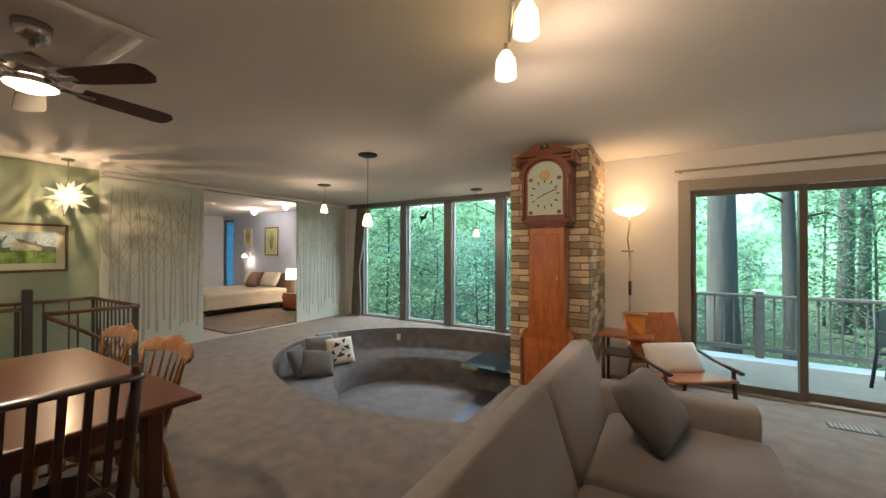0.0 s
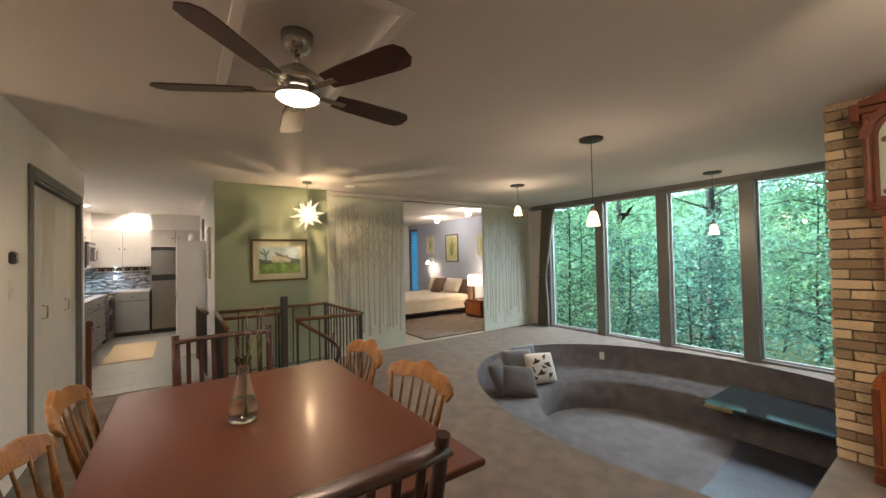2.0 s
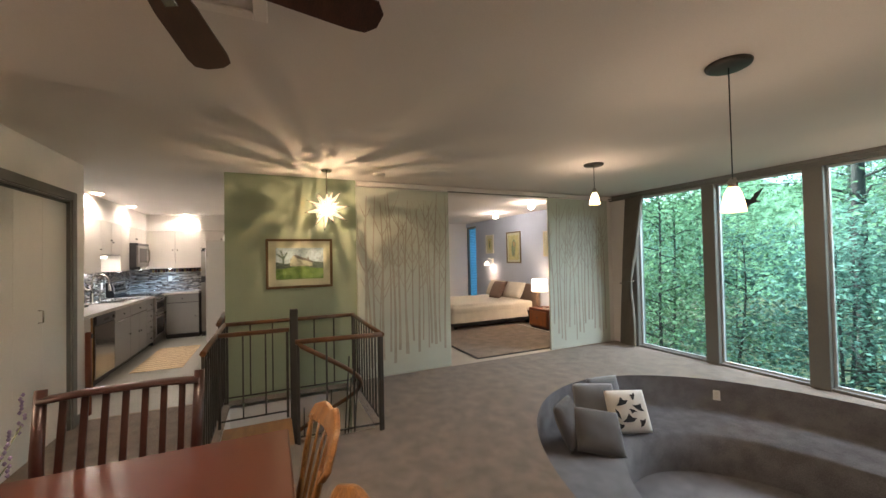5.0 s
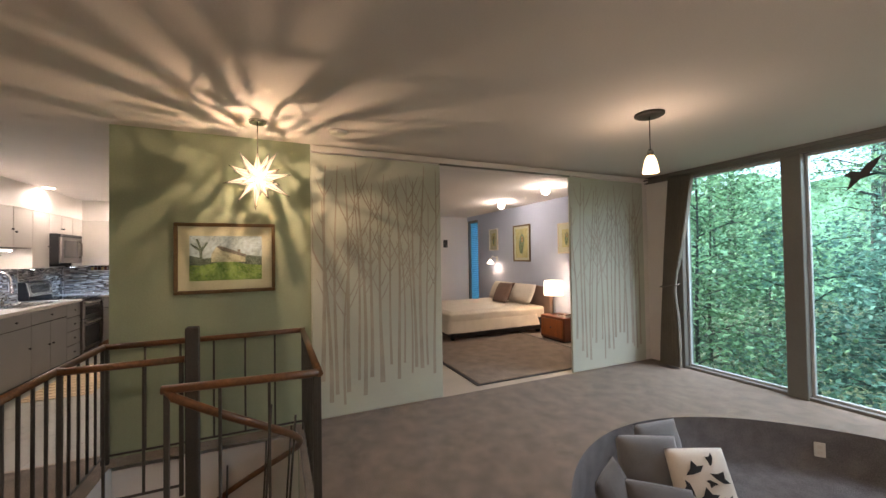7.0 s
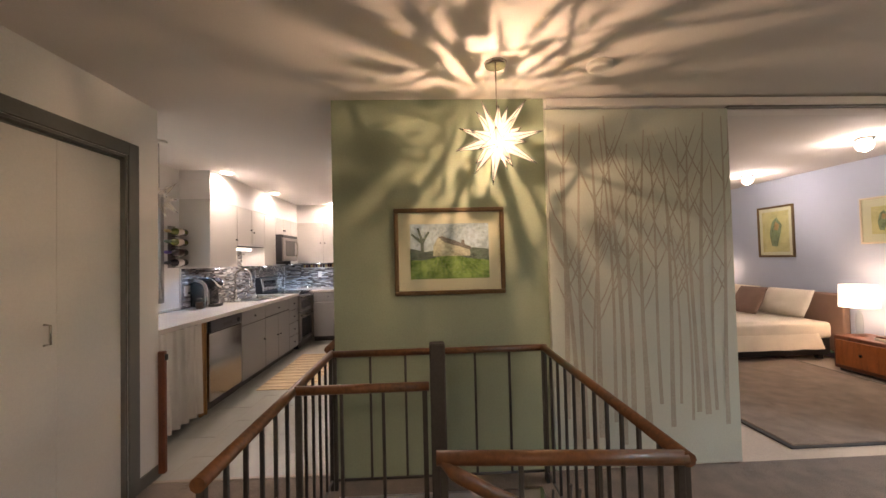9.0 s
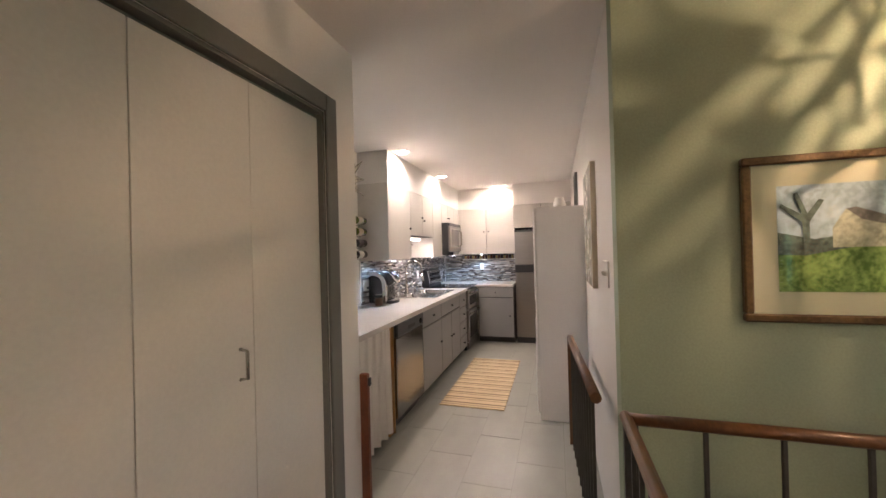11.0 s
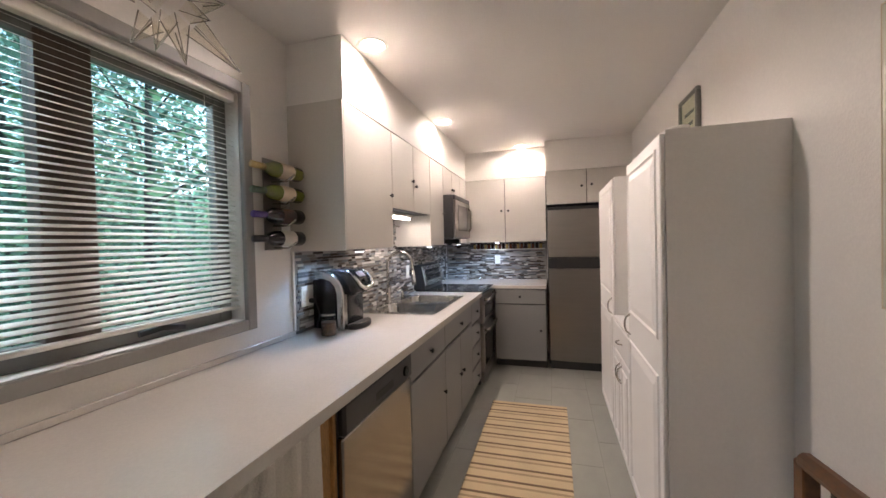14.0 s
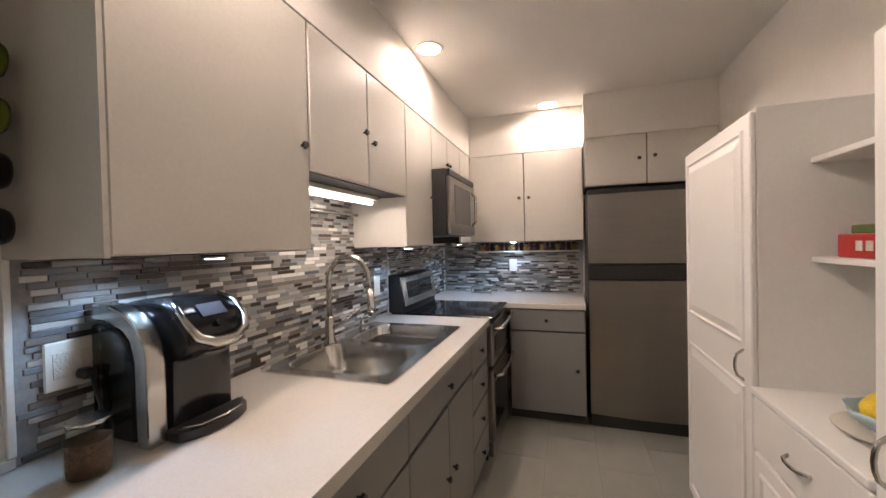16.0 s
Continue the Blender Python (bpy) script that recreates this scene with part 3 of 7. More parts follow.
for s in (-1, 1):
    part("cornice_block", box(cx + s * 0.262 - 0.022, cx + s * 0.262 + 0.022, 4.868, 5.11, 2.24, 2.345, 0.006), HOODWOOD, clock)
    part("base_quoin", box(cx + s * 0.222 - 0.018, cx + s * 0.222 + 0.018, 4.873, 4.885, 0.12, 0.58, 0.004), HOODWOOD, clock)
crest = [(cx - 0.25, 2.33), (cx + 0.25, 2.33), (cx + 0.245, 2.365), (cx + 0.20, 2.375), (cx + 0.155, 2.395), (cx + 0.12, 2.425), (cx + 0.085, 2.445), (cx + 0.05, 2.44), (cx + 0.036, 2.415), (cx + 0.05, 2.395), (cx + 0.035, 2.385), (cx, 2.38)]
crest += [(2 * cx - u, v) for u, v in crest[-2:1:-1]]
part("swan_neck_crest", extrude_outline(crest, 0.035, "y", at=4.885), HOODWOOD, clock)
part("finial", rings([(0.012, 0), (0.02, 0.012), (0.014, 0.03), (0.004, 0.048)], (cx, 4.90, 2.396), 10), BRASS, clock, "small brass finial")

# ---- sliding door to the deck ----
b = BM()
for q in ((1.06, 1.17, 0, 2.16), (2.95, 3.06, 0, 2.16), (1.17, 2.95, 2.05, 2.16)):
    box(q[0], q[1], 6.015, 6.05, q[2], q[3], 0.004, b)
struct("door_trim", b, FRAME_TAUPE, "taupe painted casing round the sliding door", "trim")
slid = struct("door_1", box(1.17, 2.95, 6.06, 6.19, 0.0, 0.025, 0.003), FRAME_TAUPE, "closed two-leaf sliding glass door in a brown frame", "sliding door")
for x0, x1, y in ((1.17, 2.08, 6.085), (2.02, 2.95, 6.135)):
    f = BM()
    for q in ((x0, x0 + 0.05, 0.03, 2.05), (x1 - 0.06, x1, 0.03, 2.05), (x0 + 0.05, x1 - 0.06, 0.03, 0.10), (x0 + 0.05, x1 - 0.06, 1.99, 2.05)):
        box(q[0], q[1], y, y + 0.04, q[2], q[3], 0.004, f)
    leaf = part("door_leaf", f, mat("brown_aluminium", (0.13, 0.105, 0.08), 0.45, 0.1), slid)
    p = part("pane", box(x0 + 0.04, x1 - 0.05, y + 0.017, y + 0.022, 0.09, 2.0), TINTED, leaf)
    p.visible_shadow = False
part("door_handle", box(1.18, 1.205, 6.06, 6.084, 0.95, 1.15, 0.006), HOODWOOD, slid, "wooden pull handle")
rod = thing("curtain_rod", "thin taupe curtain rod above the sliding door", "curtain rod", (2.0, 6.0, 2.25))
part("rod", tube([(1.03, 5.985, 2.255), (3.0, 5.985, 2.255)], 0.012, 8), FRAME_TAUPE, rod)
for x in (1.08, 2.9):
    part("bracket", box(x - 0.012, x + 0.012, 5.985, 6.05, 2.24, 2.268, 0.003), FRAME_TAUPE, rod)
b = BM()
for k in range(9):
    box(2.10 + k * 0.03, 2.118 + k * 0.03, 5.58, 5.68, 0.001, 0.008, 0.001, b)
vent = thing("floor_register", "brown metal floor register set in the carpet", "floor vent", (2.22, 5.63, 0))
part("slats", b, FRAME_TAUPE, vent)
part("rim", box(2.08, 2.39, 5.565, 5.695, 0.0005, 0.004, 0.001), BLACK, vent)

# ---- sofa ----
sofa = thing("sofa", "light grey woven sofa with loose seat cushions", "sofa", (0.93, 3.0, 0))
part("base", box(0.46, 1.40, 2.02, 4.0, 0.13, 0.30, 0.02, segments=2), SOFA, sofa)
for y0, y1 in ((2.22, 3.0), (3.01, 3.80)):
    sc_ = box(0.68, 1.43, y0, y1, 0.30, 0.47, 0.05, segments=3)
    for v in sc_.verts:
        if v.co.z > 0.44:
            v.co.z += 0.025 * (1 - ((v.co.y - (y0 + y1) / 2) / 0.4) ** 2)
    part("seat_cushion", sc_, SOFA, sofa, "", True)
for y0, y1 in ((2.04, 3.03), (3.035, 4.03)):
    bb = box(-0.12, 0.12, y0, y1, 0.0, 0.58, 0.055, segments=4)
    for v in bb.verts:
        f = v.co.z / 0.58
        v.co.x = v.co.x * (1 - 0.42 * f)
        if f > 0.6:
            v.co.z -= 0.05 * (abs(v.co.y - (y0 + y1) / 2) / 0.5) ** 4 * (1 if v.co.y < (y0 + y1) / 2 else 0.4)
    bb.transform(Matrix.Translation((0.60, 0, 0.27)) @ pose(0, 0, 0, 0, -13, 0))
    part("back_cushion", bb, SOFA, sofa, "", True)
for y0, y1 in ((2.02, 2.20), (3.82, 4.0)):
    part("arm", box(0.60, 1.40, y0, y1, 0.28, 0.60, 0.04, segments=3), SOFA, sofa, "", True)
for x in (0.52, 1.32):
    for y in (2.08, 3.92):
        part("leg", rings([(0.02, 0), (0.028, 0.13)], (x, y, 0), 10), DARKWOOD, sofa)
pil = thing("throw_pillow", "dark charcoal square throw pillow leaning on the sofa", "pillow", (0.92, 3.55, 0.47))
part("cover", cushion(0.38, 0.52, 0.17, Matrix.Translation((0.92, 3.55, 0.62)) @ pose(0, 0, 0, 0, 50, -14)), PILLOW_GREY, pil)

# ---- lounge chair, side table and torchiere by the sliding door ----
lc = thing("lounge_chair", "bent plywood lounge chair with a cream pillow", "chair", (1.06, 5.16, 0), 34, in_world=False)
bk = box(-0.29, 0.29, -0.012, 0.012, 0.0, 0.52, 0.01)
bk.transform(Matrix.Translation((0, 0.30, 0.42)) @ pose(0, 0, 0, -24))
part("backrest", bk, CLOCKWOOD, lc)
st = box(-0.29, 0.29, -0.36, 0.30, -0.012, 0.012, 0.01)
st.transform(Matrix.Translation((0, 0, 0.40)) @ pose(0, 0, 0, -6))
part("seat", st, CLOCKWOOD, lc)
for s in (-1, 1):
    part("arm", tube([(s * 0.32, -0.34, 0.50), (s * 0.33, 0.0, 0.53), (s * 0.33, 0.30, 0.58)], [0.028, 0.026, 0.022], 8, flat=0.5), DARKWOOD, lc)
    part("leg", tube([(s * 0.31, -0.30, 0.0), (s * 0.31, -0.26, 0.50)], 0.018, 8), DARKWOOD, lc)
    part("leg", tube([(s * 0.31, 0.40, 0.0), (s * 0.31, 0.28, 0.56)], 0.018, 8), DARKWOOD, lc)
lc.scale = (0.9, 0.9, 0.92)
cp = thing("lumbar_pillow", "cream cotton lumbar pillow on the lounge chair", "pillow", (1.02, 5.26, 0.41))
part("cover", cushion(0.52, 0.30, 0.13, Matrix.Translation((1.01, 5.25, 0.475)) @ pose(0, 0, 0, 56, 0, 34)), PILLOW_CREAM, cp)
tb = thing("side_table", "small dark wooden side table by the wall", "side table", (0.62, 5.42, 0))
part("top", box(0.40, 0.86, 5.22, 5.60, 0.60, 0.625, 0.005), CLOCKWOOD, tb)
part("shelf", box(0.43, 0.83, 5.25, 5.57, 0.42, 0.435, 0.004), DARKWOOD, tb)
for x in (0.44, 0.82):
    for y in (5.26, 5.56):
        part("leg", tube([(x, y, 0), (x, y, 0.6)], 0.016, 8), DARKWOOD, tb)
jar = thing("amber_candle_holder", "square amber glass candle holder on the side table", "candle holder", (0.70, 5.45, 0.625))
part("body", box(0.61, 0.79, 5.38, 5.52, 0.625, 0.80, 0.008), mat("amber_glass", (0.55, 0.22, 0.04), 0.15, 0.1), jar)
part("rim", box(0.60, 0.80, 5.37, 5.53, 0.80, 0.82, 0.004), BRASS, jar)
tor = thing("torchiere", "slim nickel torchiere floor lamp with a lit glass bowl", "floor lamp", (0.62, 5.82, 0))
part("base", rings([(0.14, 0), (0.14, 0.015), (0.03, 0.035)], (0.62, 5.82, 0), 24), NICKEL, tor)
part("pole", tube([(0.62, 5.82, 0.03), (0.62, 5.82, 1.35)], 0.011, 10), NICKEL, tor)
part("arm", tube([(0.62, 5.82, 1.35), (0.60, 5.80, 1.55), (0.62, 5.78, 1.70), (0.62, 5.78, 1.80)], 0.008, 8), NICKEL, tor)
part("switch_knob", tube([(0.54, 5.80, 1.42), (0.66, 5.80, 1.42)], 0.010, 8), NICKEL, tor)
part("grip", tube([(0.62, 5.82, 0.95), (0.62, 5.82, 1.10)], 0.017, 10), BLACK, tor, "black plastic grip")
part("shade", rings([(0.03, -0.02), (0.10, 0.0), (0.15, 0.045), (0.158, 0.06), (0.148, 0.058), (0.095, 0.015), (0.0, 0.01)], (0.62, 5.78, 1.81), 28, cap=False), OPAL, tor, "lit frosted glass bowl", True)

# ---- track light on the ceiling ----
tl = thing("track_light", "nickel ceiling spotlight bar with lit glass shades", "ceiling light", (0.48, 2.78, H))
part("canopy", rings([(0.06, -0.03), (0.065, -0.002)], (0.50, 2.70, H), 20), NICKEL, tl)
part("bar", tube([(0.64, 2.40, H - 0.07), (0.55, 2.60, H - 0.05), (0.45, 2.82, H - 0.07), (0.36, 3.02, H - 0.05)], 0.011, 8), NICKEL, tl)
for x, y in ((0.54, 2.73), (0.34, 3.02), (0.62, 2.45)):
    sh = part("lamp_shade", rings([(0.022, 0.06), (0.045, 0.02), (0.05, -0.06), (0.045, -0.06), (0.02, 0.05)], (x, y, H - 0.16), 16, cap=False), OPAL, tl, "lit frosted glass shade", True)
    sh.visible_shadow = False
    part("swivel", tube([(x, y, H - 0.06), (x, y, H - 0.10)], 0.01, 8), NICKEL, tl)

# ---- ceiling fan ----
fx, fy = -1.781, 1.886
fan = thing("ceiling_fan", "five-blade ceiling fan with dark walnut blades and a lit lamp", "ceiling fan", (fx, fy, H + 0.12))
part("canopy", rings([(0.03, -0.10), (0.06, -0.085), (0.075, -0.04), (0.078, -0.002)], (fx, fy, H + 0.12), 24), NICKEL, fan, "", True)
part("downrod", tube([(fx, fy, H + 0.03), (fx, fy, H - 0.05)], 0.013, 10), NICKEL, fan)
part("motor_housing", rings([(0.02, 0.09), (0.06, 0.065), (0.105, 0.03), (0.11, -0.01), (0.09, -0.05), (0.06, -0.055)], (fx, fy, H - 0.12), 28), NICKEL, fan, "", True)
part("light_ring", rings([(0.095, 0.03), (0.11, 0.01), (0.105, -0.005)], (fx, fy, H - 0.20), 28, cap=False), NICKEL, fan, "", True)
b = rings([(0.10, 0.0), (0.095, -0.012), (0.06, -0.03), (0.01, -0.038)], (fx, fy, H - 0.195), 28)
lens = part("lamp_lens", b, glow("fan_lens", (1.0, 0.88, 0.72), 5.0), fan, "lit frosted glass lens", True)
lens.visible_shadow = False
for k in range(5):
    a = 26 + 72 * k
    m = Matrix.Translation((fx, fy, H - 0.165)) @ pose(0, 0, 0, 0, 0, a)
    out = [(0.20, -0.05), (0.30, -0.062), (0.58, -0.072), (0.635, -0.066), (0.665, -0.03), (0.665, 0.03), (0.635, 0.066), (0.58, 0.072), (0.30, 0.062), (0.20, 0.05)]
    bl = extrude_outline(out, 0.008, "z", at=-0.004)
    bl.transform(m @ pose(0, 0, 0, -12))
    blade = part("blade", bl, BLADE, fan)
    ar = box(0.09, 0.26, -0.018, 0.018, -0.012, -0.005, 0.002)
    ar.transform(m @ pose(0, 0, 0, -12))
    part("blade_arm", ar, NICKEL, blade)

# ---- hanging pendants ----
def pendant(x, y, bottom):
    t = thing("pendant_light", "small hanging lamp with a lit bell glass shade", "pendant lamp", (x, y, H), group="pendant lamps over the pit", in_world=False)
    part("canopy", rings([(0.085, -0.022), (0.10, -0.014), (0.102, -0.001)], (0, 0, 0), 28), IRON, t, "", True)
    part("cord", tube([(0, 0, -0.02), (0, 0, bottom + 0.16 - H)], 0.003, 6), BLACK, t)
    part("socket", rings([(0.02, 0.115), (0.024, 0.15), (0.012, 0.175)], (0, 0, bottom - H), 14), NICKEL, t)
    s = part("shade", rings([(0.022, 0.125), (0.036, 0.10), (0.048, 0.05), (0.056, 0.0), (0.052, 0.002), (0.034, 0.095)], (0, 0, bottom - H), 22, cap=False), OPAL, t, "lit frosted amber-white glass", True)
    s.visible_shadow = False
    return t


pendant(-3.635, 5.377, 2.02)
pendant(-1.78, 4.361, 1.69)
pendant(-1.78, 6.97, 1.66)

# ---- star lamps ----
def star(name, label, x, y, z, size, lit, drop_to, spikes=22):
    t = thing(name, label, "pendant lamp", (x, y, H))
    part("canopy", rings([(0.055, -0.02), (0.062, -0.001)], (x, y, H), 24), NICKEL if lit else PLASTIC, t)
    part("chain", tube([(x, y, H - 0.02), (x, y, z + size * 0.5)], 0.004, 6), NICKEL, t)
    r = random.Random(11)
    gold = math.pi * (3 - math.sqrt(5))
    core = 0.062
    for k in range(spikes):
        u = 1 - 2 * (k + 0.5) / spikes
        q = math.sqrt(1 - u * u)
        d = Vector((q * math.cos(gold * k), q * math.sin(gold * k), u))
        ln = size * (1.0 if k % 2 else 0.74) * r.uniform(0.92, 1.05)
        side = d.cross(Vector((0.3, 0.2, 0.93))).normalized()
        up = d.cross(side)
        w = 0.028
        b = BM()
        ring = [b.verts.new(Vector((x, y, z)) + d * core + side * w * c + up * w * s) for c, s in ((1, 0), (0, 1), (-1, 0), (0, -1))]
        tip = b.verts.new(Vector((x, y, z)) + d * ln)
        for i in range(4):
            b.faces.new((ring[i], ring[(i + 1) % 4], tip))
        sp = part("spike", b, SHADEGLOW if lit else STARGLASS, t)
        sp.visible_shadow = False
        e = BM()
        for i in range(4):
            tube([Vector((x, y, z)) + d * core + side * w * (1, 0, -1, 0)[i] + up * w * (0, 1, 0, -1)[i], Vector((x, y, z)) + d * ln], 0.0022 if lit else 0.0016, 4, e)
        part("leading", e, NICKEL, sp)
    if lit:
        # pierced shell added round the bulb to shape its light into streaks
        c = BM()
        bmesh.ops.create_uvsphere(c, u_segments=80, v_segments=10, radius=core * 0.85)
        c.transform(pose(0, 0, 0, 0, -42, 0))
        c.faces.ensure_lookup_table()
        kill = [f for f in c.faces if r.random() < 0.5]
        bmesh.ops.delete(c, geom=kill, context="FACES")
        c.transform(Matrix.Translation((x, y, z)))
        part("lantern_core", c, NICKEL, t, "added pierced shell that splits the lamp light into streaks")
        bu = part("bulb", rings([(0.004, -0.02), (0.016, -0.012), (0.02, 0), (0.014, 0.014), (0.005, 0.022)], (x, y, z), 12), BULB, t)
        bu.visible_shadow = False
    return t


star("star_pendant", "lit glass and metal star lantern hanging over the stairwell", -4.829, 2.749, 2.03, 0.25, True, H, 26)

# ---- smoke detector ----
sd = thing("smoke_detector", "round white smoke detector on the ceiling", "smoke detector", (-4.84, 3.33, H))
part("body", rings([(0.05, -0.032), (0.065, -0.026), (0.07, -0.001)], (-4.84, 3.33, H), 24), PLASTIC, sd, "", True)

# ---- framed watercolour on the green wall ----
GRASS_PAINT = mat("painted_grass", (0.17, 0.30, 0.05), 0.8, 0.5, 14, 60, 0.02, tint=(0.32, 0.42, 0.12))
SKY_PAINT = mat("painted_sky", (0.46, 0.50, 0.58), 0.8, 0.25, 9, 50, 0.02)
TREE_PAINT = mat("painted_trees", (0.12, 0.14, 0.12), 0.8, 0.5, 18, 60, 0.02)
ROOF_PAINT = mat("painted_roof", (0.20, 0.16, 0.15), 0.8, 0.3, 18, 60, 0.02)
HOUSE_PAINT = mat("painted_house", (0.50, 0.44, 0.34), 0.8, 0.3, 18, 60, 0.02)


def picture(name, label, place, w, h, axis, border, frame_mat, inner, rim=0.03):
    """A framed picture on a wall: place is the middle of its back; axis is the way it faces."""
    t = thing(name, label, "picture", place, in_world=False)
    m = {"+x": pose(0, 0, 0, 0, 0, 90), "-y": Matrix(), "+y": pose(0, 0, 0, 0, 0, 180)}[axis]
    f = BM()
    for q in ((-w / 2, w / 2, h / 2 - rim, h / 2), (-w / 2, w / 2, -h / 2, -h / 2 + rim), (-w / 2, -w / 2 + rim, -h / 2 + rim, h / 2 - rim), (w / 2 - rim, w / 2, -h / 2 + rim, h / 2 - rim)):
        box(q[0], q[1], -0.028, -0.001, q[2], q[3], 0.005, f)
    f.transform(m)
    part("frame", f, frame_mat, t)
    q = box(-w / 2 + rim * 0.8, w / 2 - rim * 0.8, -0.012, -0.004, -h / 2 + rim * 0.8, h / 2 - rim * 0.8)
    q.transform(m)
    part("mat_board", q, MATBOARD, t)
    iw, ih = w - 2 * rim - 2 * border, h - 2 * rim - 2 * border
    for nm, outline, mt, d in inner:
        o = extrude_outline([(u * iw / 2, v * ih / 2) for u, v in outline], 0.0006, "y", at=-0.0135 - 0.0007 * d)
        o.transform(m)
        part(nm, o, mt, t)
    gl = box(-w / 2 + rim * 0.9, w / 2 - rim * 0.9, -0.020, -0.0185, -h / 2 + rim * 0.9, h / 2 - rim * 0.9)
    gl.transform(m)
    g = part("glazing", gl, PANE, t)
    g.visible_shadow = False
    return t


hills = [(-1, -1), (1, -1), (1, -0.35), (0.5, -0.28), (0.1, -0.12), (-0.3, -0.2), (-0.7, -0.32), (-1, -0.3)]
farm = [("painted_sky", [(-1, -0.3), (1, -0.3), (1, 1), (-1, 1)], SKY_PAINT, 0), ("painted_far_trees", [(-1, -0.35), (1, -0.35), (1, 0.05), (0.6, 0.12), (0.3, 0.0), (-0.2, 0.08), (-0.6, -0.02), (-1, 0.12)], TREE_PAINT, 1), ("painted_grass", hills, GRASS_PAINT, 2),
        ("painted_house", [(-0.42, -0.18), (0.52, -0.18), (0.52, 0.12), (-0.1, 0.34), (-0.28, 0.52), (-0.42, 0.18)], HOUSE_PAINT, 3), ("painted_roof", [(-0.28, 0.52), (-0.18, 0.55), (0.56, 0.14), (0.52, 0.04), (-0.12, 0.32)], ROOF_PAINT, 4),
        ("painted_chimney", [(0.30, 0.2), (0.38, 0.2), (0.38, 0.4), (0.30, 0.4)], ROOF_PAINT, 5),
        ("painted_tree", [(-0.72, -0.3), (-0.66, -0.3), (-0.66, 0.3), (-0.5, 0.7), (-0.56, 0.72), (-0.68, 0.46), (-0.78, 0.86), (-0.83, 0.84), (-0.74, 0.45), (-0.96, 0.66), (-0.98, 0.6), (-0.74, 0.3)], TREE_PAINT, 6)]
picture("framed_watercolour", "farmhouse watercolour with a wide cream mat in a gilt frame", (-5.29, 2.502, 1.448), 0.72, 0.565, "+x", 0.075, GILT, farm, 0.028)

# ---- sliding panels with painted trees ----
def tree_panel(y0, y1, seed):
    p = thing("sliding_panel", "pale green sliding wall panel painted with bare trees", "sliding panel", (-5.27, (y0 + y1) / 2, 0.0), group="sliding wall panels")
    board = part("board", box(-5.292, -5.262, y0, y1, 0.012, 2.372, 0.003), PANEL, p)
    r = random.Random(seed)
    x = -5.2605
    count = int((y1 - y0) / 0.068)

    def strip(b, pts, w):
        vs = []
        for (yy, zz), ww in zip(pts, w):
            vs.append((b.verts.new((x, yy - ww / 2, zz)), b.verts.new((x, yy + ww / 2, zz))))
        for (a, c), (d, e) in zip(vs, vs[1:]):
            b.faces.new((a, c, e, d))

    for k in range(count):
        yy = y0 + 0.05 + (y1 - y0 - 0.10) * (k + r.uniform(0.2, 0.8)) / count
        z0, z1 = r.uniform(0.10, 0.42), r.uniform(1.95, 2.35)
        w0 = r.uniform(0.020, 0.042)
        lean, b = r.uniform(-0.10, 0.10), BM()
        pts = []
        for i in range(15):
            f = i / 14
            pts.append((min(y1 - 0.02, max(y0 + 0.02, yy + lean * f * f + 0.012 * math.sin(5 * f + k))), z0 + (z1 - z0) * f))
        strip(b, pts, [w0 * (1 - 0.72 * i / 14) for i in range(15)])
        for _ in range(r.randint(4, 8)):
            i = r.randint(6, 12)
            sgn, ln = r.choice((-1, 1)), r.uniform(0.12, 0.42)
            br = [(min(y1 - 0.01, max(y0 + 0.01, pts[i][0] + sgn * ln * 0.45 * g ** 0.8)), min(2.36, pts[i][1] + ln * g)) for g in (0, 0.25, 0.5, 0.75, 1)]
            x += 0.00001
            strip(b, br, [0.013, 0.011, 0.009, 0.006, 0.004])
        x += 0.00002
        part("painted_tree", b, MURAL, board)
    return p


tree_panel(3.155, 4.405, 5)
tree_panel(6.118, 7.385, 8)
tr = thing("panel_track", "white wall track with a dark groove for sliding panels", "track", (-5.26, 5.3, 2.40))
part("rail", box(-5.30, -5.245, 3.155, 7.50, 2.385, 2.44, 0.004), WALL, tr)
part("groove", box(-5.292, -5.25, 4.405, 6.118, 2.373, 2.384), TRIM, tr)

# ---- curtain by the windows ----
cur = thing("curtain", "floor-length grey curtain tied back beside the windows", "curtain", (-5.0, 7.40, 0))
b = BM()
cols, rowsn = 56, 24
grid = []
for j in range(rowsn + 1):
    f = j / rowsn
    z = 0.02 + 2.34 * f
    pinch = math.exp(-((f - 0.42) / 0.16) ** 2)
    above = max(0.0, (f - 0.42) / 0.58)
    left = -5.08 + 0.06 * min(1.0, f / 0.42) + 0.12 * above
    width = -4.79 - 0.05 * pinch + 0.20 * above ** 1.2 - left
    grid.append([b.verts.new((left + width * i / cols, 7.40 + (0.035 + 0.015 * f) * math.sin(i * 0.9 + 0.6 * math.sin(3 * f)) * (1 - 0.5 * pinch), z)) for i in range(cols + 1)])
for a, c in zip(grid, grid[1:]):
    for i in range(cols):
        b.faces.new((a[i], a[i + 1], c[i + 1], c[i])).smooth = True
cl = part("cloth", b, CURTAIN, cur)
part("tie_band", tube([(-5.04, 7.42, 1.0), (-5.0, 7.35, 1.0), (-4.90, 7.345, 1.02), (-4.83, 7.38, 1.03), (-4.83, 7.44, 1.04)], 0.02, 8, flat=0.4), CURTAIN, cur)
part("rod", tube([(-5.26, 7.40, 2.40), (-0.5, 7.40, 2.40)], 0.010, 8), TRIM, cur)

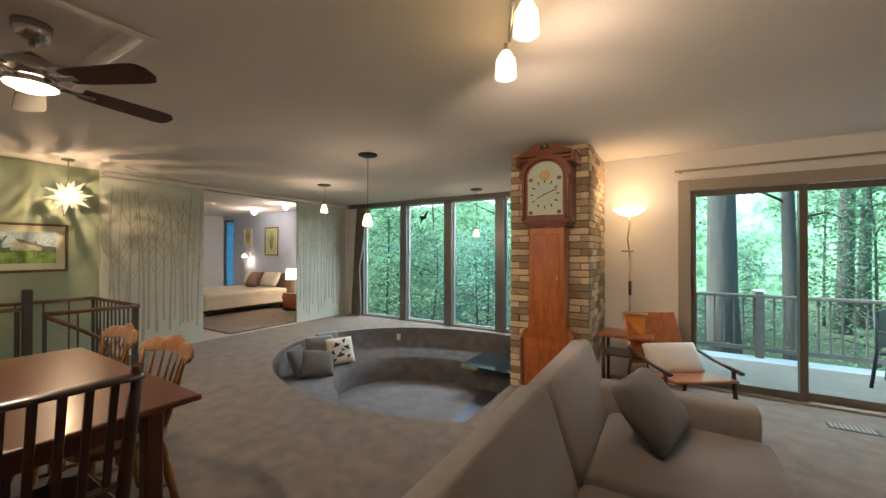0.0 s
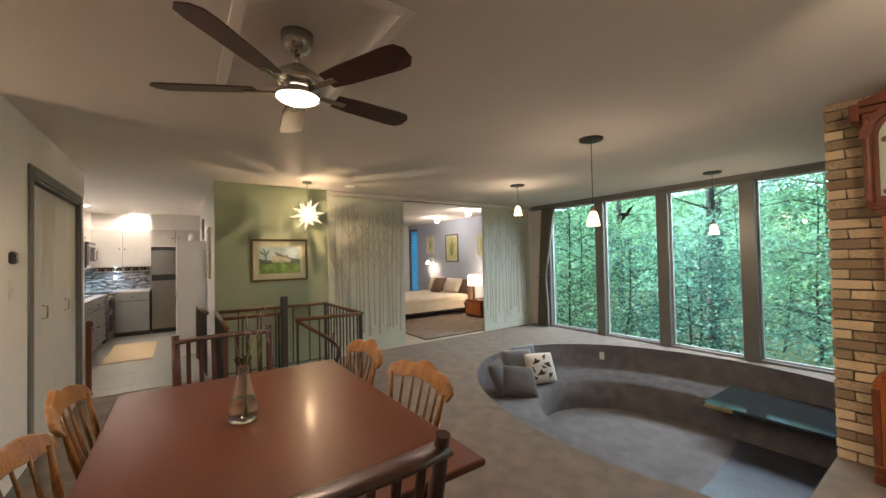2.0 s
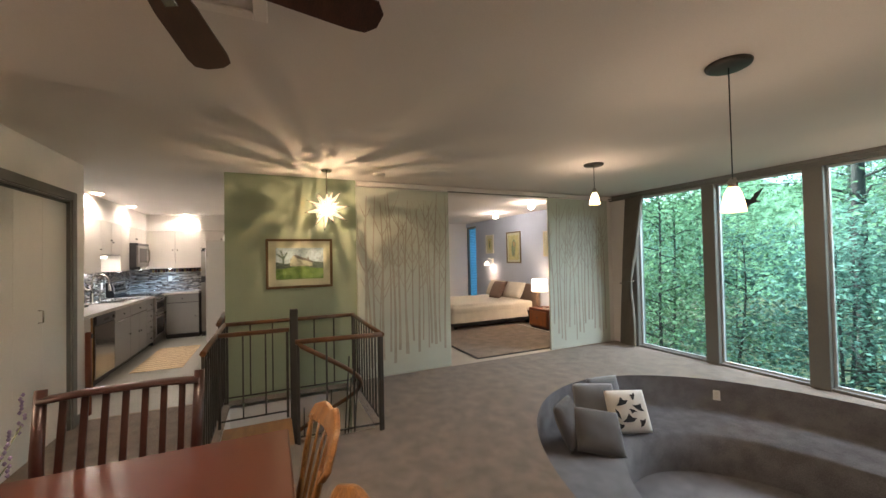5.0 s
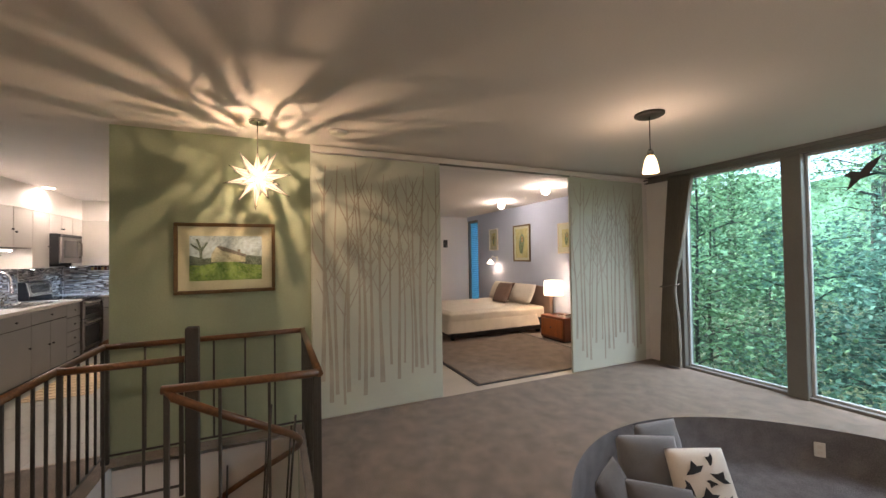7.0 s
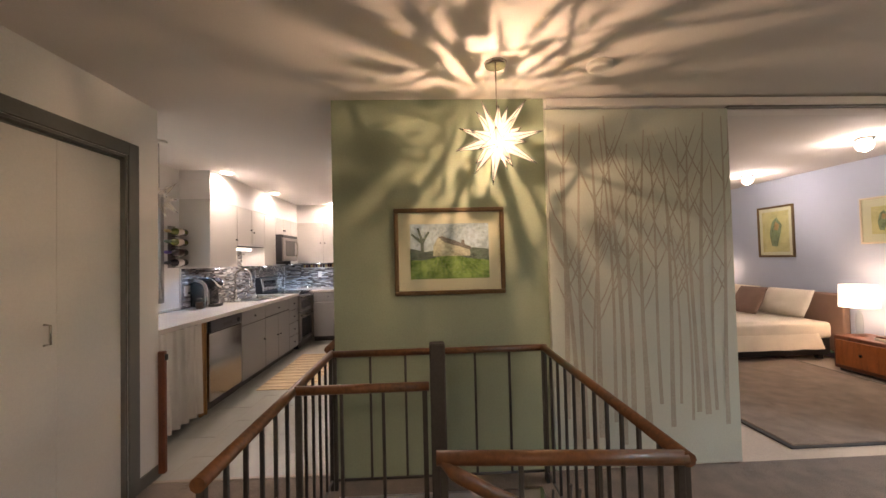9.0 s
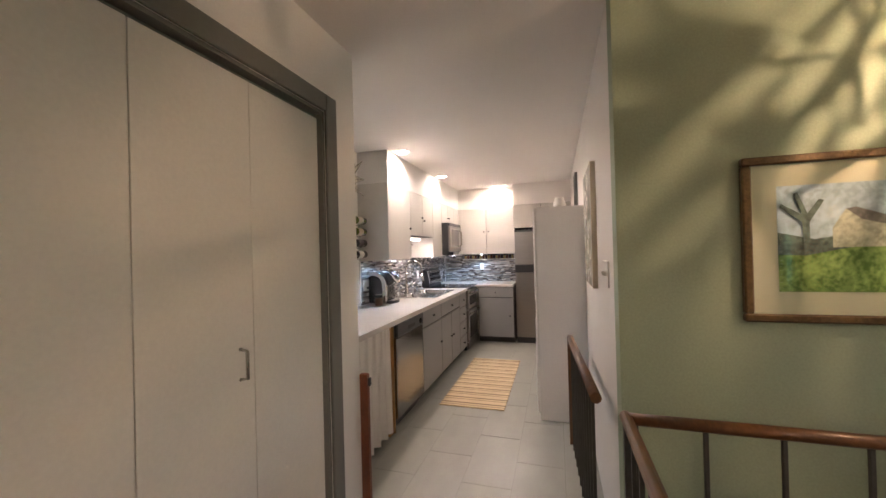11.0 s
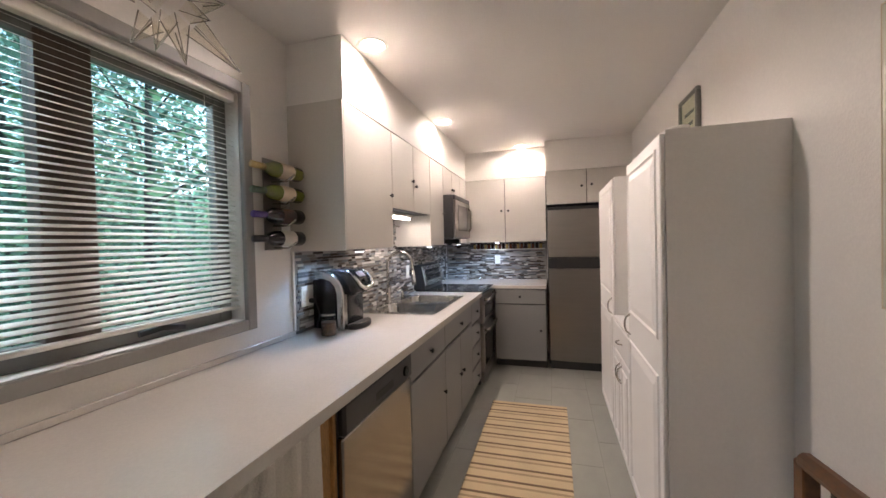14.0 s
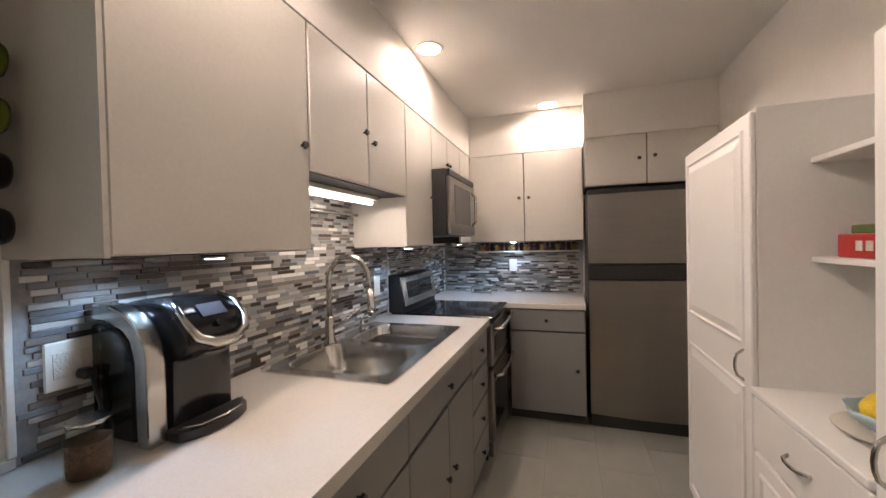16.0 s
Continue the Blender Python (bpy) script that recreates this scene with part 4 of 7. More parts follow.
# ---- pit: pillows and outlet ----
def loose_pillow(label, place, size, material, m):
    t = thing("throw_pillow", label, "pillow", place, group="pillows in the pit")
    part("cover", cushion(*size, m, seed=place[0]), material, t)
    return t


loose_pillow("slate grey square pillow leaning in the pit", (-3.55, 5.25, SEAT_Z), (0.46, 0.46, 0.16), PILLOW_SLATE, Matrix.Translation((-3.66, 5.32, SEAT_Z + 0.22)) @ pose(0, 0, 0, 68, 0, 62))
loose_pillow("charcoal square pillow leaning in the pit", (-3.3, 4.95, SEAT_Z), (0.46, 0.46, 0.16), PILLOW_GREY, Matrix.Translation((-3.30, 4.98, SEAT_Z + 0.16)) @ pose(0, 0, 0, 40, 8, 60))
loose_pillow("dark grey pillow at the pit's wall", (-3.65, 4.85, SEAT_Z), (0.44, 0.44, 0.15), PILLOW_GREY, Matrix.Translation((-3.50, 4.82, SEAT_Z + 0.2)) @ pose(0, 0, 0, 66, 0, 118))
loose_pillow("grey pillow behind the printed one", (-3.78, 5.65, SEAT_Z), (0.44, 0.44, 0.14), PILLOW_SLATE, Matrix.Translation((-3.80, 5.62, SEAT_Z + 0.22)) @ pose(0, 0, 0, 74, 0, 82))
pp = loose_pillow("cream pillow printed with brown birds in the pit", (-3.35, 5.5, SEAT_Z), (0.44, 0.44, 0.15), PILLOW_CREAM, Matrix.Translation((-3.42, 5.52, SEAT_Z + 0.20)) @ pose(0, 0, 0, 62, 0, 66))
M = Matrix.Translation((-3.42, 5.52, SEAT_Z + 0.20)) @ pose(0, 0, 0, 62, 0, 66)
for u, v, a, s in ((-0.07, 0.07, 20, 1.2), (0.08, 0.02, -30, 1.1), (-0.03, -0.09, 10, 1.3), (0.10, -0.12, 50, 0.9), (0.06, 0.13, 70, 0.8), (-0.13, -0.03, 110, 0.9), (0.02, 0.0, 160, 0.7), (-0.12, -0.15, 35, 0.8)):
    o = extrude_outline([(-0.06 * s, 0), (-0.02 * s, 0.018 * s), (0.01 * s, 0.05 * s), (0.025 * s, 0.015 * s), (0.06 * s, 0.005 * s), (0.025 * s, -0.015 * s), (-0.02 * s, -0.012 * s)], 0.002, "z")
    fall = ((1 - abs(u / 0.22) ** 2.6) * (1 - abs(v / 0.22) ** 2.6)) ** 0.5
    o.transform(M @ Matrix.Translation((u, v, 0.075 * fall + 0.004)) @ pose(0, 0, 0, 0, 0, a))
    part("printed_bird", o, BLACK, pp.children[0])
ang = math.atan2((6.86 - PITC[1]) / PITB, (-3.33 - PITC[0]) / PITA)
ox, oy = PITC[0] + PITA * math.cos(ang), PITC[1] + PITB * math.sin(ang)
out = thing("wall_outlet", "white plastic outlet plate on the pit's carpeted wall", "outlet", (ox, oy, -0.17))
mo = Matrix.Translation((ox, oy, -0.17)) @ pose(0, 0, 0, 0, 0, math.degrees(math.atan2((oy - PITC[1]) / PITB ** 2, (ox - PITC[0]) / PITA ** 2)) - 90)
part("plate", box(-0.035, 0.035, -0.012, -0.002, -0.057, 0.057, 0.003, None, mo), PLASTIC, out)
part("socket", box(-0.016, 0.016, -0.014, -0.012, 0.008, 0.036, 0, None, mo), PILLOW_CREAM, out)
part("socket", box(-0.016, 0.016, -0.014, -0.012, -0.036, -0.008, 0, None, mo), PILLOW_CREAM, out)

# bird decal on the glass
bd = thing("bird_decal", "black flying bird sticker on the window glass", "window decal", (-3.2, 7.57, 2.03))
bo = [(-0.11, 0.02), (-0.05, 0.045), (0.0, 0.03), (0.05, 0.10), (0.14, 0.15), (0.09, 0.06), (0.06, 0.01), (0.11, -0.01), (0.05, -0.02), (0.0, -0.035), (-0.06, -0.10), (-0.09, -0.13), (-0.06, -0.02)]
part("sticker", extrude_outline([(-3.26 + u, 2.09 + v) for u, v in bo], 0.001, "y", at=7.5695), BLACK, bd)

# ---- dining table and chairs ----
tab = thing("dining_table", "dark cherry dining table with a polished overhanging top", "table", (-1.66, 1.69, 0))
part("tabletop", box(-2.47, -0.85, 1.12, 2.265, 0.722, 0.75, 0.009, segments=2), CHERRY, tab)
part("apron", box(-2.33, -0.99, 1.25, 1.275, 0.62, 0.722, 0.003), CHERRY, tab)
part("apron", box(-2.33, -0.99, 2.11, 2.135, 0.62, 0.722, 0.003), CHERRY, tab)
part("apron", box(-2.355, -2.33, 1.25, 2.135, 0.62, 0.722, 0.003), CHERRY, tab)
part("apron", box(-0.99, -0.965, 1.25, 2.135, 0.62, 0.722, 0.003), CHERRY, tab)
for x in (-2.37, -1.02):
    for y in (1.235, 2.08):
        part("leg", box(x, x + 0.07, y, y + 0.07, 0, 0.72, 0.006), CHERRY, tab)

wind = thing("windsor_chair", "honey maple chair with a scrolled crest and turned spindles", "chair", (-2.15, 2.14, 0), -2, group="maple chairs round the table", in_world=False)
grd = []
for k in range(24):
    a = 2 * math.pi * k / 24
    grd.append((0.22 * math.copysign(abs(math.cos(a)) ** 0.7, math.cos(a)), -0.02 + 0.20 * math.copysign(abs(math.sin(a)) ** 0.7, math.sin(a))))
seat = extrude_outline(grd, 0.035, "z", at=0.43)
bmesh.ops.bevel(seat, geom=seat.edges[:], offset=0.008, segments=2, profile=0.5, affect="EDGES")
part("seat", seat, HONEY, wind)
for sx in (-1, 1):
    for sy, tz in ((-1, 0.435), (1, 0.435)):
        top, foot = Vector((sx * 0.15, sy * 0.13 - 0.02, tz)), Vector((sx * 0.20, sy * 0.20 - 0.02, 0))
        part("leg", tube([top.lerp(foot, f) for f in (0, 0.12, 0.25, 0.32, 0.36, 0.5, 0.72, 0.78, 1)], [0.014, 0.019, 0.022, 0.015, 0.02, 0.022, 0.017, 0.02, 0.011], 10), HONEY, wind)
    part("stretcher", tube([(sx * 0.178, -0.17, 0.17), (sx * 0.182, 0, 0.17), (sx * 0.178, 0.13, 0.17)], [0.009, 0.014, 0.009], 8), HONEY, wind)
part("stretcher", tube([(-0.18, -0.02, 0.17), (0, -0.02, 0.17), (0.18, -0.02, 0.17)], [0.009, 0.015, 0.009], 8), HONEY, wind)
N = 28
crest_low, crest_up = [], []
for k in range(N + 1):
    u = -1 + 2 * k / N
    crest_low.append((u * 0.235, 0.80 + 0.012 * math.cos(u * math.pi)))
    crest_up.append((u * 0.245, 0.872 + 0.020 * math.cos(u * math.pi * 1.0) + 0.010 * math.cos(3 * math.pi * u) - (0.022 if abs(u) > 0.97 else 0)))
b = BM()
for row, nxt in ((crest_low, crest_up),):
    quad = []
    for (x0, z0), (x1, z1) in zip(row, nxt):
        bend = 0.06 * (1 - (x0 / 0.245) ** 2)
        lean = 0.145
        quad.append([b.verts.new((x0, lean + bend + 0.20 - 0.17, z0)), b.verts.new((x1, lean + bend + 0.055, z1)), b.verts.new((x1, lean + bend + 0.077, z1)), b.verts.new((x0, lean + bend + 0.056, z0))])
    for p, q in zip(quad, quad[1:]):
        for i in range(4):
            b.faces.new((p[i], p[(i + 1) % 4], q[(i + 1) % 4], q[i]))
    b.faces.new(quad[0])
    b.faces.new(quad[-1][::-1])
bmesh.ops.recalc_face_normals(b, faces=b.faces[:])
bmesh.ops.bevel(b, geom=[e for e in b.edges if len(e.link_faces) == 2 and e.calc_face_angle(0) > 0.6], offset=0.006, segments=2, profile=0.5, affect="EDGES")
part("crest_rail", b, HONEY, wind)
for k in range(7):
    u = -0.86 + 1.72 * k / 6
    bend = 0.06 * (1 - u * u)
    foot, top = Vector((u * 0.175, 0.13 + 0.02 * (1 - u * u), 0.46)), Vector((u * 0.235, 0.185 + bend, 0.812))
    big = k in (0, 6)
    part("spindle", tube([foot.lerp(top, f) for f in (0, 0.2, 0.35, 0.6, 0.85, 1)], [0.010, 0.015, 0.011, 0.014, 0.010, 0.009] if big else [0.006, 0.0075, 0.008, 0.0075, 0.006, 0.005], 8), HONEY, wind)
wind.scale = (1.16, 1.04, 1.02)
for x, y, rz in ((-1.48, 2.15, 2), (-2.10, 1.24, 180), (-1.46, 1.22, 176)):
    copy_thing(wind, pose(x, y, 0, 0, 0, rz)).scale = (1.16, 1.04, 1.02)

slat = thing("slat_back_chair", "dark red-brown chair with a slatted upright back", "chair", (-2.42, 1.645, 0), 92, group="slat-back chairs at the table ends", in_world=False)
part("seat", box(-0.23, 0.23, -0.22, 0.20, 0.43, 0.46, 0.008), DARKWOOD, slat)
for sx in (-1, 1):
    part("front_leg", box(sx * 0.21 - 0.018, sx * 0.21 + 0.018, -0.21, -0.174, 0, 0.43, 0.004), DARKWOOD, slat)
    q = tube([(sx * 0.225, 0.19, 0), (sx * 0.225, 0.18, 0.45), (sx * 0.235, 0.215, 0.72), (sx * 0.24, 0.265, 0.965)], [0.019, 0.021, 0.021, 0.019], 8)
    part("back_post", q, DARKWOOD, slat)
    part("side_rail", box(sx * 0.215 - 0.009, sx * 0.215 + 0.009, -0.17, 0.17, 0.20, 0.235, 0.003), DARKWOOD, slat)
part("top_rail", tube([(-0.245, 0.255, 0.925), (-0.12, 0.275, 0.93), (0.12, 0.275, 0.93), (0.245, 0.255, 0.925)], 0.040, 10, flat=0.34), DARKWOOD, slat)
part("lower_rail", tube([(-0.225, 0.185, 0.54), (0.225, 0.185, 0.54)], 0.02, 8, flat=0.5), DARKWOOD, slat)
for k in range(7):
    x = -0.18 + 0.06 * k
    q = box(-0.011, 0.011, -0.006, 0.006, 0, 0.39, 0.002)
    q.transform(Matrix.Translation((x, 0.19, 0.54)) @ pose(0, 0, 0, -12))
    part("slat", q, DARKWOOD, slat)
slat.scale = (1.1, 1.0, 1.035)
copy_thing(slat, pose(-0.91, 1.68, 0, 0, 0, -90)).scale = (1.1, 1.0, 1.035)

# ---- vase with lavender ----
vx, vy = -1.72, 1.625
vs = thing("glass_vase", "clear glass bottle vase half filled with water", "vase", (vx, vy, 0.75))
part("vase_body", rings([(0.0, 0.0), (0.048, 0.0), (0.059, 0.012), (0.060, 0.045), (0.046, 0.11), (0.027, 0.175), (0.022, 0.205), (0.025, 0.235), (0.037, 0.272), (0.0345, 0.272), (0.0225, 0.235), (0.0195, 0.205), (0.0245, 0.175), (0.0435, 0.11), (0.0575, 0.045), (0.056, 0.018), (0.0, 0.014)], (vx, vy, 0.75), 24, cap=False), glass("vase_glass", (0.97, 0.98, 0.97), 0.0, False), vs, "", True)
part("water", rings([(0.0, 0.0145), (0.0555, 0.0185), (0.0570, 0.045), (0.0478, 0.095), (0.0, 0.095)], (vx, vy, 0.75), 24, cap=False), glass("vase_water", (0.93, 0.95, 0.88), 0.0, False), vs, "clear water", True)
flw = thing("lavender_stems", "dried lavender stems standing in the glass vase", "flowers", (vx, vy, 0.77))
r = random.Random(3)
for k in range(9):
    a, ln, le = r.uniform(-0.6, 2.4), r.uniform(0.30, 0.44), r.uniform(0.03, 0.11)
    tip = Vector((vx + le * math.cos(a), vy + le * math.sin(a), 0.77 + ln))
    st = part("stem", tube([(vx + 0.01 * math.cos(a), vy + 0.01 * math.sin(a), 0.77), (vx + 0.01 * math.cos(a), vy + 0.01 * math.sin(a), 0.95), tip], 0.0014, 5), mat("dry_stem", (0.22, 0.24, 0.12), 0.8) if k == 0 else bpy.data.materials["dry_stem"], flw)
    if k < 5:
        b = BM()
        for i in range(12):
            f = i / 12
            rings([(0.001, 0), (0.004, 0.004), (0.001, 0.009)], (tip.x + r.uniform(-0.005, 0.005), tip.y + r.uniform(-0.005, 0.005), tip.z - 0.02 + 0.09 * f), 5, b)
        part("flower_spike", b, mat("lavender_bloom", (0.30, 0.22, 0.36), 0.9) if k == 0 else bpy.data.materials["lavender_bloom"], st)

# ---- stairwell: railing, spiral stair ----
struct("stairwell_wall", box(-5.12, -3.95, 3.03, 3.10, -2.6, -0.01), WALL, "white stairwell lining", "wall")
wall("stairwell_lining", [(-5.28, -5.20, 1.70, 3.03, -2.6, -0.06), (-3.94, -3.88, 1.70, 3.10, -2.6, -0.01), (-5.20, -3.94, 1.70, 1.79, -2.6, -0.01)], WALL, "white lining of the stairwell")
struct("lower_floor", box(-6.5, -3.0, 1.0, 4.0, -2.65, -2.6), CARPET, "carpeted lower floor below the stairwell", "floor")
sr = thing("stair_railing", "stairwell railing with dark iron balusters and oak handrails", "railing", (-4.53, 2.40, 0))
RZ = 0.825


def rail_run(p, q, n, feet=0.0, z=RZ, posts=(True, True)):
    p, q = Vector((*p, z)), Vector((*q, z))
    part("handrail", tube([p + (p - q).normalized() * 0.02, q + (q - p).normalized() * 0.02], 0.021, 10), HANDRAIL, sr, "round oak handrail")
    part("lower_bar", tube([p + Vector((0, 0, 0.06 - z)), q + Vector((0, 0, 0.06 - z))], 0.008, 6), IRON, sr)
    for k in range(n + 1):
        c = p.lerp(q, k / n)
        end = k in (0, n)
        w = 0.011 if end else 0.007
        part("post" if end else "baluster", box(c.x - w, c.x + w, c.y - w, c.y + w, 0.0 if end else 0.06, z - 0.015, 0.002), IRON, sr)


rail_run((-3.87, 1.745), (-5.185, 1.745), 11)
rail_run((-5.185, 1.77), (-5.185, 3.07), 6)
rail_run((-5.16, 3.07), (-3.88, 3.07), 11)
rail_run((-3.875, 3.05), (-3.93, 2.39), 3)
rail_run((-4.545, 1.77), (-4.545, 2.33), 3)
part("centre_column", box(-4.575, -4.505, 2.355, 2.425, -2.6, 1.02, 0.006), IRON, sr, "square dark steel stair column")
spin = [(-3.93, 2.39, RZ)] + [(-4.54 + 0.62 * math.cos(a), 2.39 + 0.62 * math.sin(a), RZ - 0.02 - 0.40 * a) for a in [0.05 + 0.16 * k for k in range(30)]]
part("spiral_handrail", tube(spin, 0.021, 8), HANDRAIL, sr, "oak handrail winding down")
spiral = thing("spiral_stair", "spiral stair with carpeted wedge treads round a steel column", "staircase", (-4.54, 2.39, -2.6))
for k in range(11):
    a0 = math.radians(-88 + 90 + 30 * k) if k else math.radians(-90)
    a1 = a0 + math.radians(32 if k else 90)
    z = -0.19 * k - 0.005
    if k:
        ol = [(-4.54 + 0.05 * math.cos(a0), 2.39 + 0.05 * math.sin(a0))] + [(-4.54 + 0.56 * math.cos(a0 + (a1 - a0) * i / 6), 2.39 + 0.56 * math.sin(a0 + (a1 - a0) * i / 6)) for i in range(7)] + [(-4.54 + 0.05 * math.cos(a1), 2.39 + 0.05 * math.sin(a1))]
        tread = part("tread", extrude_outline(ol, 0.045, "z", at=z - 0.045), CARPET, spiral)
        mid = (a0 + a1) / 2
        part("baluster", tube([(-4.54 + 0.54 * math.cos(mid), 2.39 + 0.54 * math.sin(mid), z), (-4.54 + 0.60 * math.cos(mid), 2.39 + 0.60 * math.sin(mid), z + 0.80)], 0.007, 6), IRON, tread)
    else:
        part("landing", box(-4.53, -3.95, 1.80, 2.36, -0.05, -0.004, 0.003), mat("landing_wood", (0.30, 0.16, 0.07), 0.5, 0.2, 3, 40, 0.05, stretch=(1, 6, 1)), spiral, "bare wooden landing board")

# ---- closet: bifold doors, casing, thermostat, return grille ----
b = BM()
for q in ((-5.255, -5.175, 0, 2.154), (-3.67, -3.59, 0, 2.154), (-5.175, -3.67, 2.075, 2.154)):
    box(q[0], q[1], 0.54, 0.556, q[2], q[3], 0.004, b)
struct("closet_casing", b, TRIM, "grey painted casing round the closet", "trim")
b = BM()
for q in ((-5.175, -5.16, 0, 2.075), (-3.685, -3.67, 0, 2.075), (-5.16, -3.685, 2.06, 2.075)):
    box(q[0], q[1], 0.42, 0.54, q[2], q[3], 0, b)
struct("closet_jamb", b, TRIM, "grey painted closet jamb", "trim")
cd = struct("door_2", box(-5.16, -3.685, 0.44, 0.50, 2.043, 2.059), TRIM, "closed white four-leaf bifold closet door", "closet door")
for x0, x1, hx in ((-5.158, -4.7715, None), (-4.7705, -4.3885, -4.71), (-4.3855, -4.0105, -4.04), (-4.0095, -3.687, None)):
    lf = part("door_leaf", box(x0, x1, 0.485, 0.515, 0.012, 2.042, 0.0015), DOORWHITE, cd)
    if hx is not None:
        part("door_handle", tube([(hx, 0.515, 1.03), (hx, 0.545, 1.035), (hx, 0.545, 1.125), (hx, 0.515, 1.13)], 0.006, 6), NICKEL, lf)
b = BM()
for q in ((-5.435, -5.255, 0.54, 0.552), (-3.59, -3.08, 0.54, 0.552)):
    box(q[0], q[1], q[2], q[3], 0.0, 0.085, 0.003, b)
box(-5.447, -5.435, -0.38, 0.552, 0.0, 0.085, 0.003, b)
struct("baseboard", b, TRIM, "grey painted baseboard", "baseboard")
th = thing("thermostat", "round black and silver thermostat on the wall", "thermostat", (-3.28, 0.54, 1.49))
part("body", box(-3.325, -3.235, 0.54, 0.565, 1.455, 1.535, 0.012), BLACK, th)
part("dial", tube([(-3.28, 0.565, 1.495), (-3.28, 0.578, 1.495)], 0.03, 16), NICKEL, th)
sw = thing("light_switch", "narrow white switch plate on the wall", "light switch", (-3.28, 0.54, 1.30))
part("plate", box(-3.315, -3.245, 0.54, 0.547, 1.24, 1.36, 0.003), PLASTIC, sw)
part("toggle", box(-3.286, -3.274, 0.547, 0.556, 1.29, 1.31, 0.002), PLASTIC, sw)
gr = thing("return_air_grille", "large dark return-air grille in a grey frame", "vent grille", (-3.08, -0.1, 0.05))
b = BM()
for q in ((-0.46, 0.42, 0.62, 0.69), (-0.46, 0.42, 0.02, 0.07), (-0.46, -0.40, 0.07, 0.62), (0.36, 0.42, 0.07, 0.62)):
    box(-3.08, -3.062, q[0], q[1], q[2], q[3], 0.004, b)
part("frame", b, TRIM, gr)
part("backing", box(-3.079, -3.074, -0.40, 0.36, 0.07, 0.62), BLACK, gr)
for k in range(26):
    q = box(-0.012, 0.0, -0.40, 0.36, -0.001, 0.001)
    q.transform(Matrix.Translation((-3.063, 0, 0.083 + 0.021 * k)) @ pose(0, 0, 0, 0, -35, 0))
    part("slat", q, IRON, gr)
gp = thing("gate_post", "dark red-brown wooden safety gate folded against the wall end", "safety gate", (-5.40, 0.60, 0))
part("post", box(-5.43, -5.40, 0.556, 0.60, 0.03, 0.83, 0.005), HOODWOOD, gp)
part("hinge", box(-5.425, -5.405, 0.60, 0.612, 0.77, 0.81, 0.002), BLACK, gp)

# ---- kitchen ----
UPPER = mat("cabinet_offwhite", (0.56, 0.53, 0.48), 0.45, 0.03, 2, 90, 0.03)
LOWER = mat("cabinet_grey", (0.21, 0.21, 0.205), 0.45, 0.04, 2, 90, 0.03)
GAP = mat("cabinet_gap", (0.05, 0.048, 0.045), 0.8, 0.1)
COUNTER = mat("white_laminate", (0.58, 0.545, 0.50), 0.19, 0.03, 4, 140, 0.0)
STEEL = mat("stainless_steel", (0.27, 0.25, 0.23), 0.32, 0.04, 3, 160, 0.0, metal=1.0, stretch=(1, 1, 12))
SINKSTEEL = mat("sink_steel", (0.66, 0.65, 0.62), 0.18, 0.03, 2, 30, 0.0, metal=1.0)
BLACKGLASS = mat("black_glass", (0.012, 0.012, 0.013), 0.08, 0.1, 5, 60, 0.0)
WHITECAB = mat("white_thermofoil", (0.82, 0.80, 0.77), 0.4, 0.02, 2, 90, 0.02)


def mosaic_material(name, joined):
    """Glass and stone slips in a few colours, one colour to a slip."""
    m = mat(name, (0.2, 0.2, 0.2), 0.2, 0.1, 9, 60, 0.02)
    nt = m.node_tree
    src = nt.nodes.new("ShaderNodeNewGeometry").outputs["Random Per Island"] if joined else nt.nodes.new("ShaderNodeObjectInfo").outputs["Random"]
    ramp = nt.nodes.new("ShaderNodeValToRGB")
    ramp.color_ramp.interpolation = "CONSTANT"
    e = ramp.color_ramp.elements
    e[0].position, e[0].color = 0.0, (0.06, 0.046, 0.038, 1)
    e[1].position, e[1].color = 0.17, (0.19, 0.165, 0.145, 1)
    for p, c in ((0.32, (0.30, 0.29, 0.275, 1)), (0.48, (0.12, 0.125, 0.13, 1)), (0.60, (0.40, 0.38, 0.35, 1)), (0.76, (0.68, 0.66, 0.62, 1)), (0.90, (0.22, 0.235, 0.245, 1))):
        k = e.new(p)
        k.color = c
    nt.links.new(src, ramp.inputs[0])
    nt.links.new(ramp.outputs[0], nt.nodes["Principled BSDF"].inputs["Base Color"])
    return m


TILES, TILES_JOINED = mosaic_material("mosaic_glass", False), mosaic_material("mosaic_glass_joined", True)
SHEER = mat("white_cotton", (0.68, 0.65, 0.60), 0.95, 0.05, 4, 160, 0.3)
RAWWOOD = mat("raw_pine", (0.34, 0.18, 0.06), 0.6, 0.3, 4, 40, 0.1, stretch=(6, 6, 1))
LED = glow("led_lens", (0.75, 0.88, 1.0), 8.0)
TUBE = glow("fluorescent_tube", (1.0, 0.96, 0.9), 4.0)
CAN = glow("downlight_lens", (1.0, 0.86, 0.66), 12.0)

KZ = 2.446


def span(side, front, u0, u1, v0, v1):
    """Ranges in x and y of a box on a run of cabinets: u along it, v out from its front."""
    if side == "south":
        return u0, u1, front + v0, front + v1
    if side == "west":
        return front + v0, front + v1, u0, u1
    return u0, u1, front - v1, front - v0


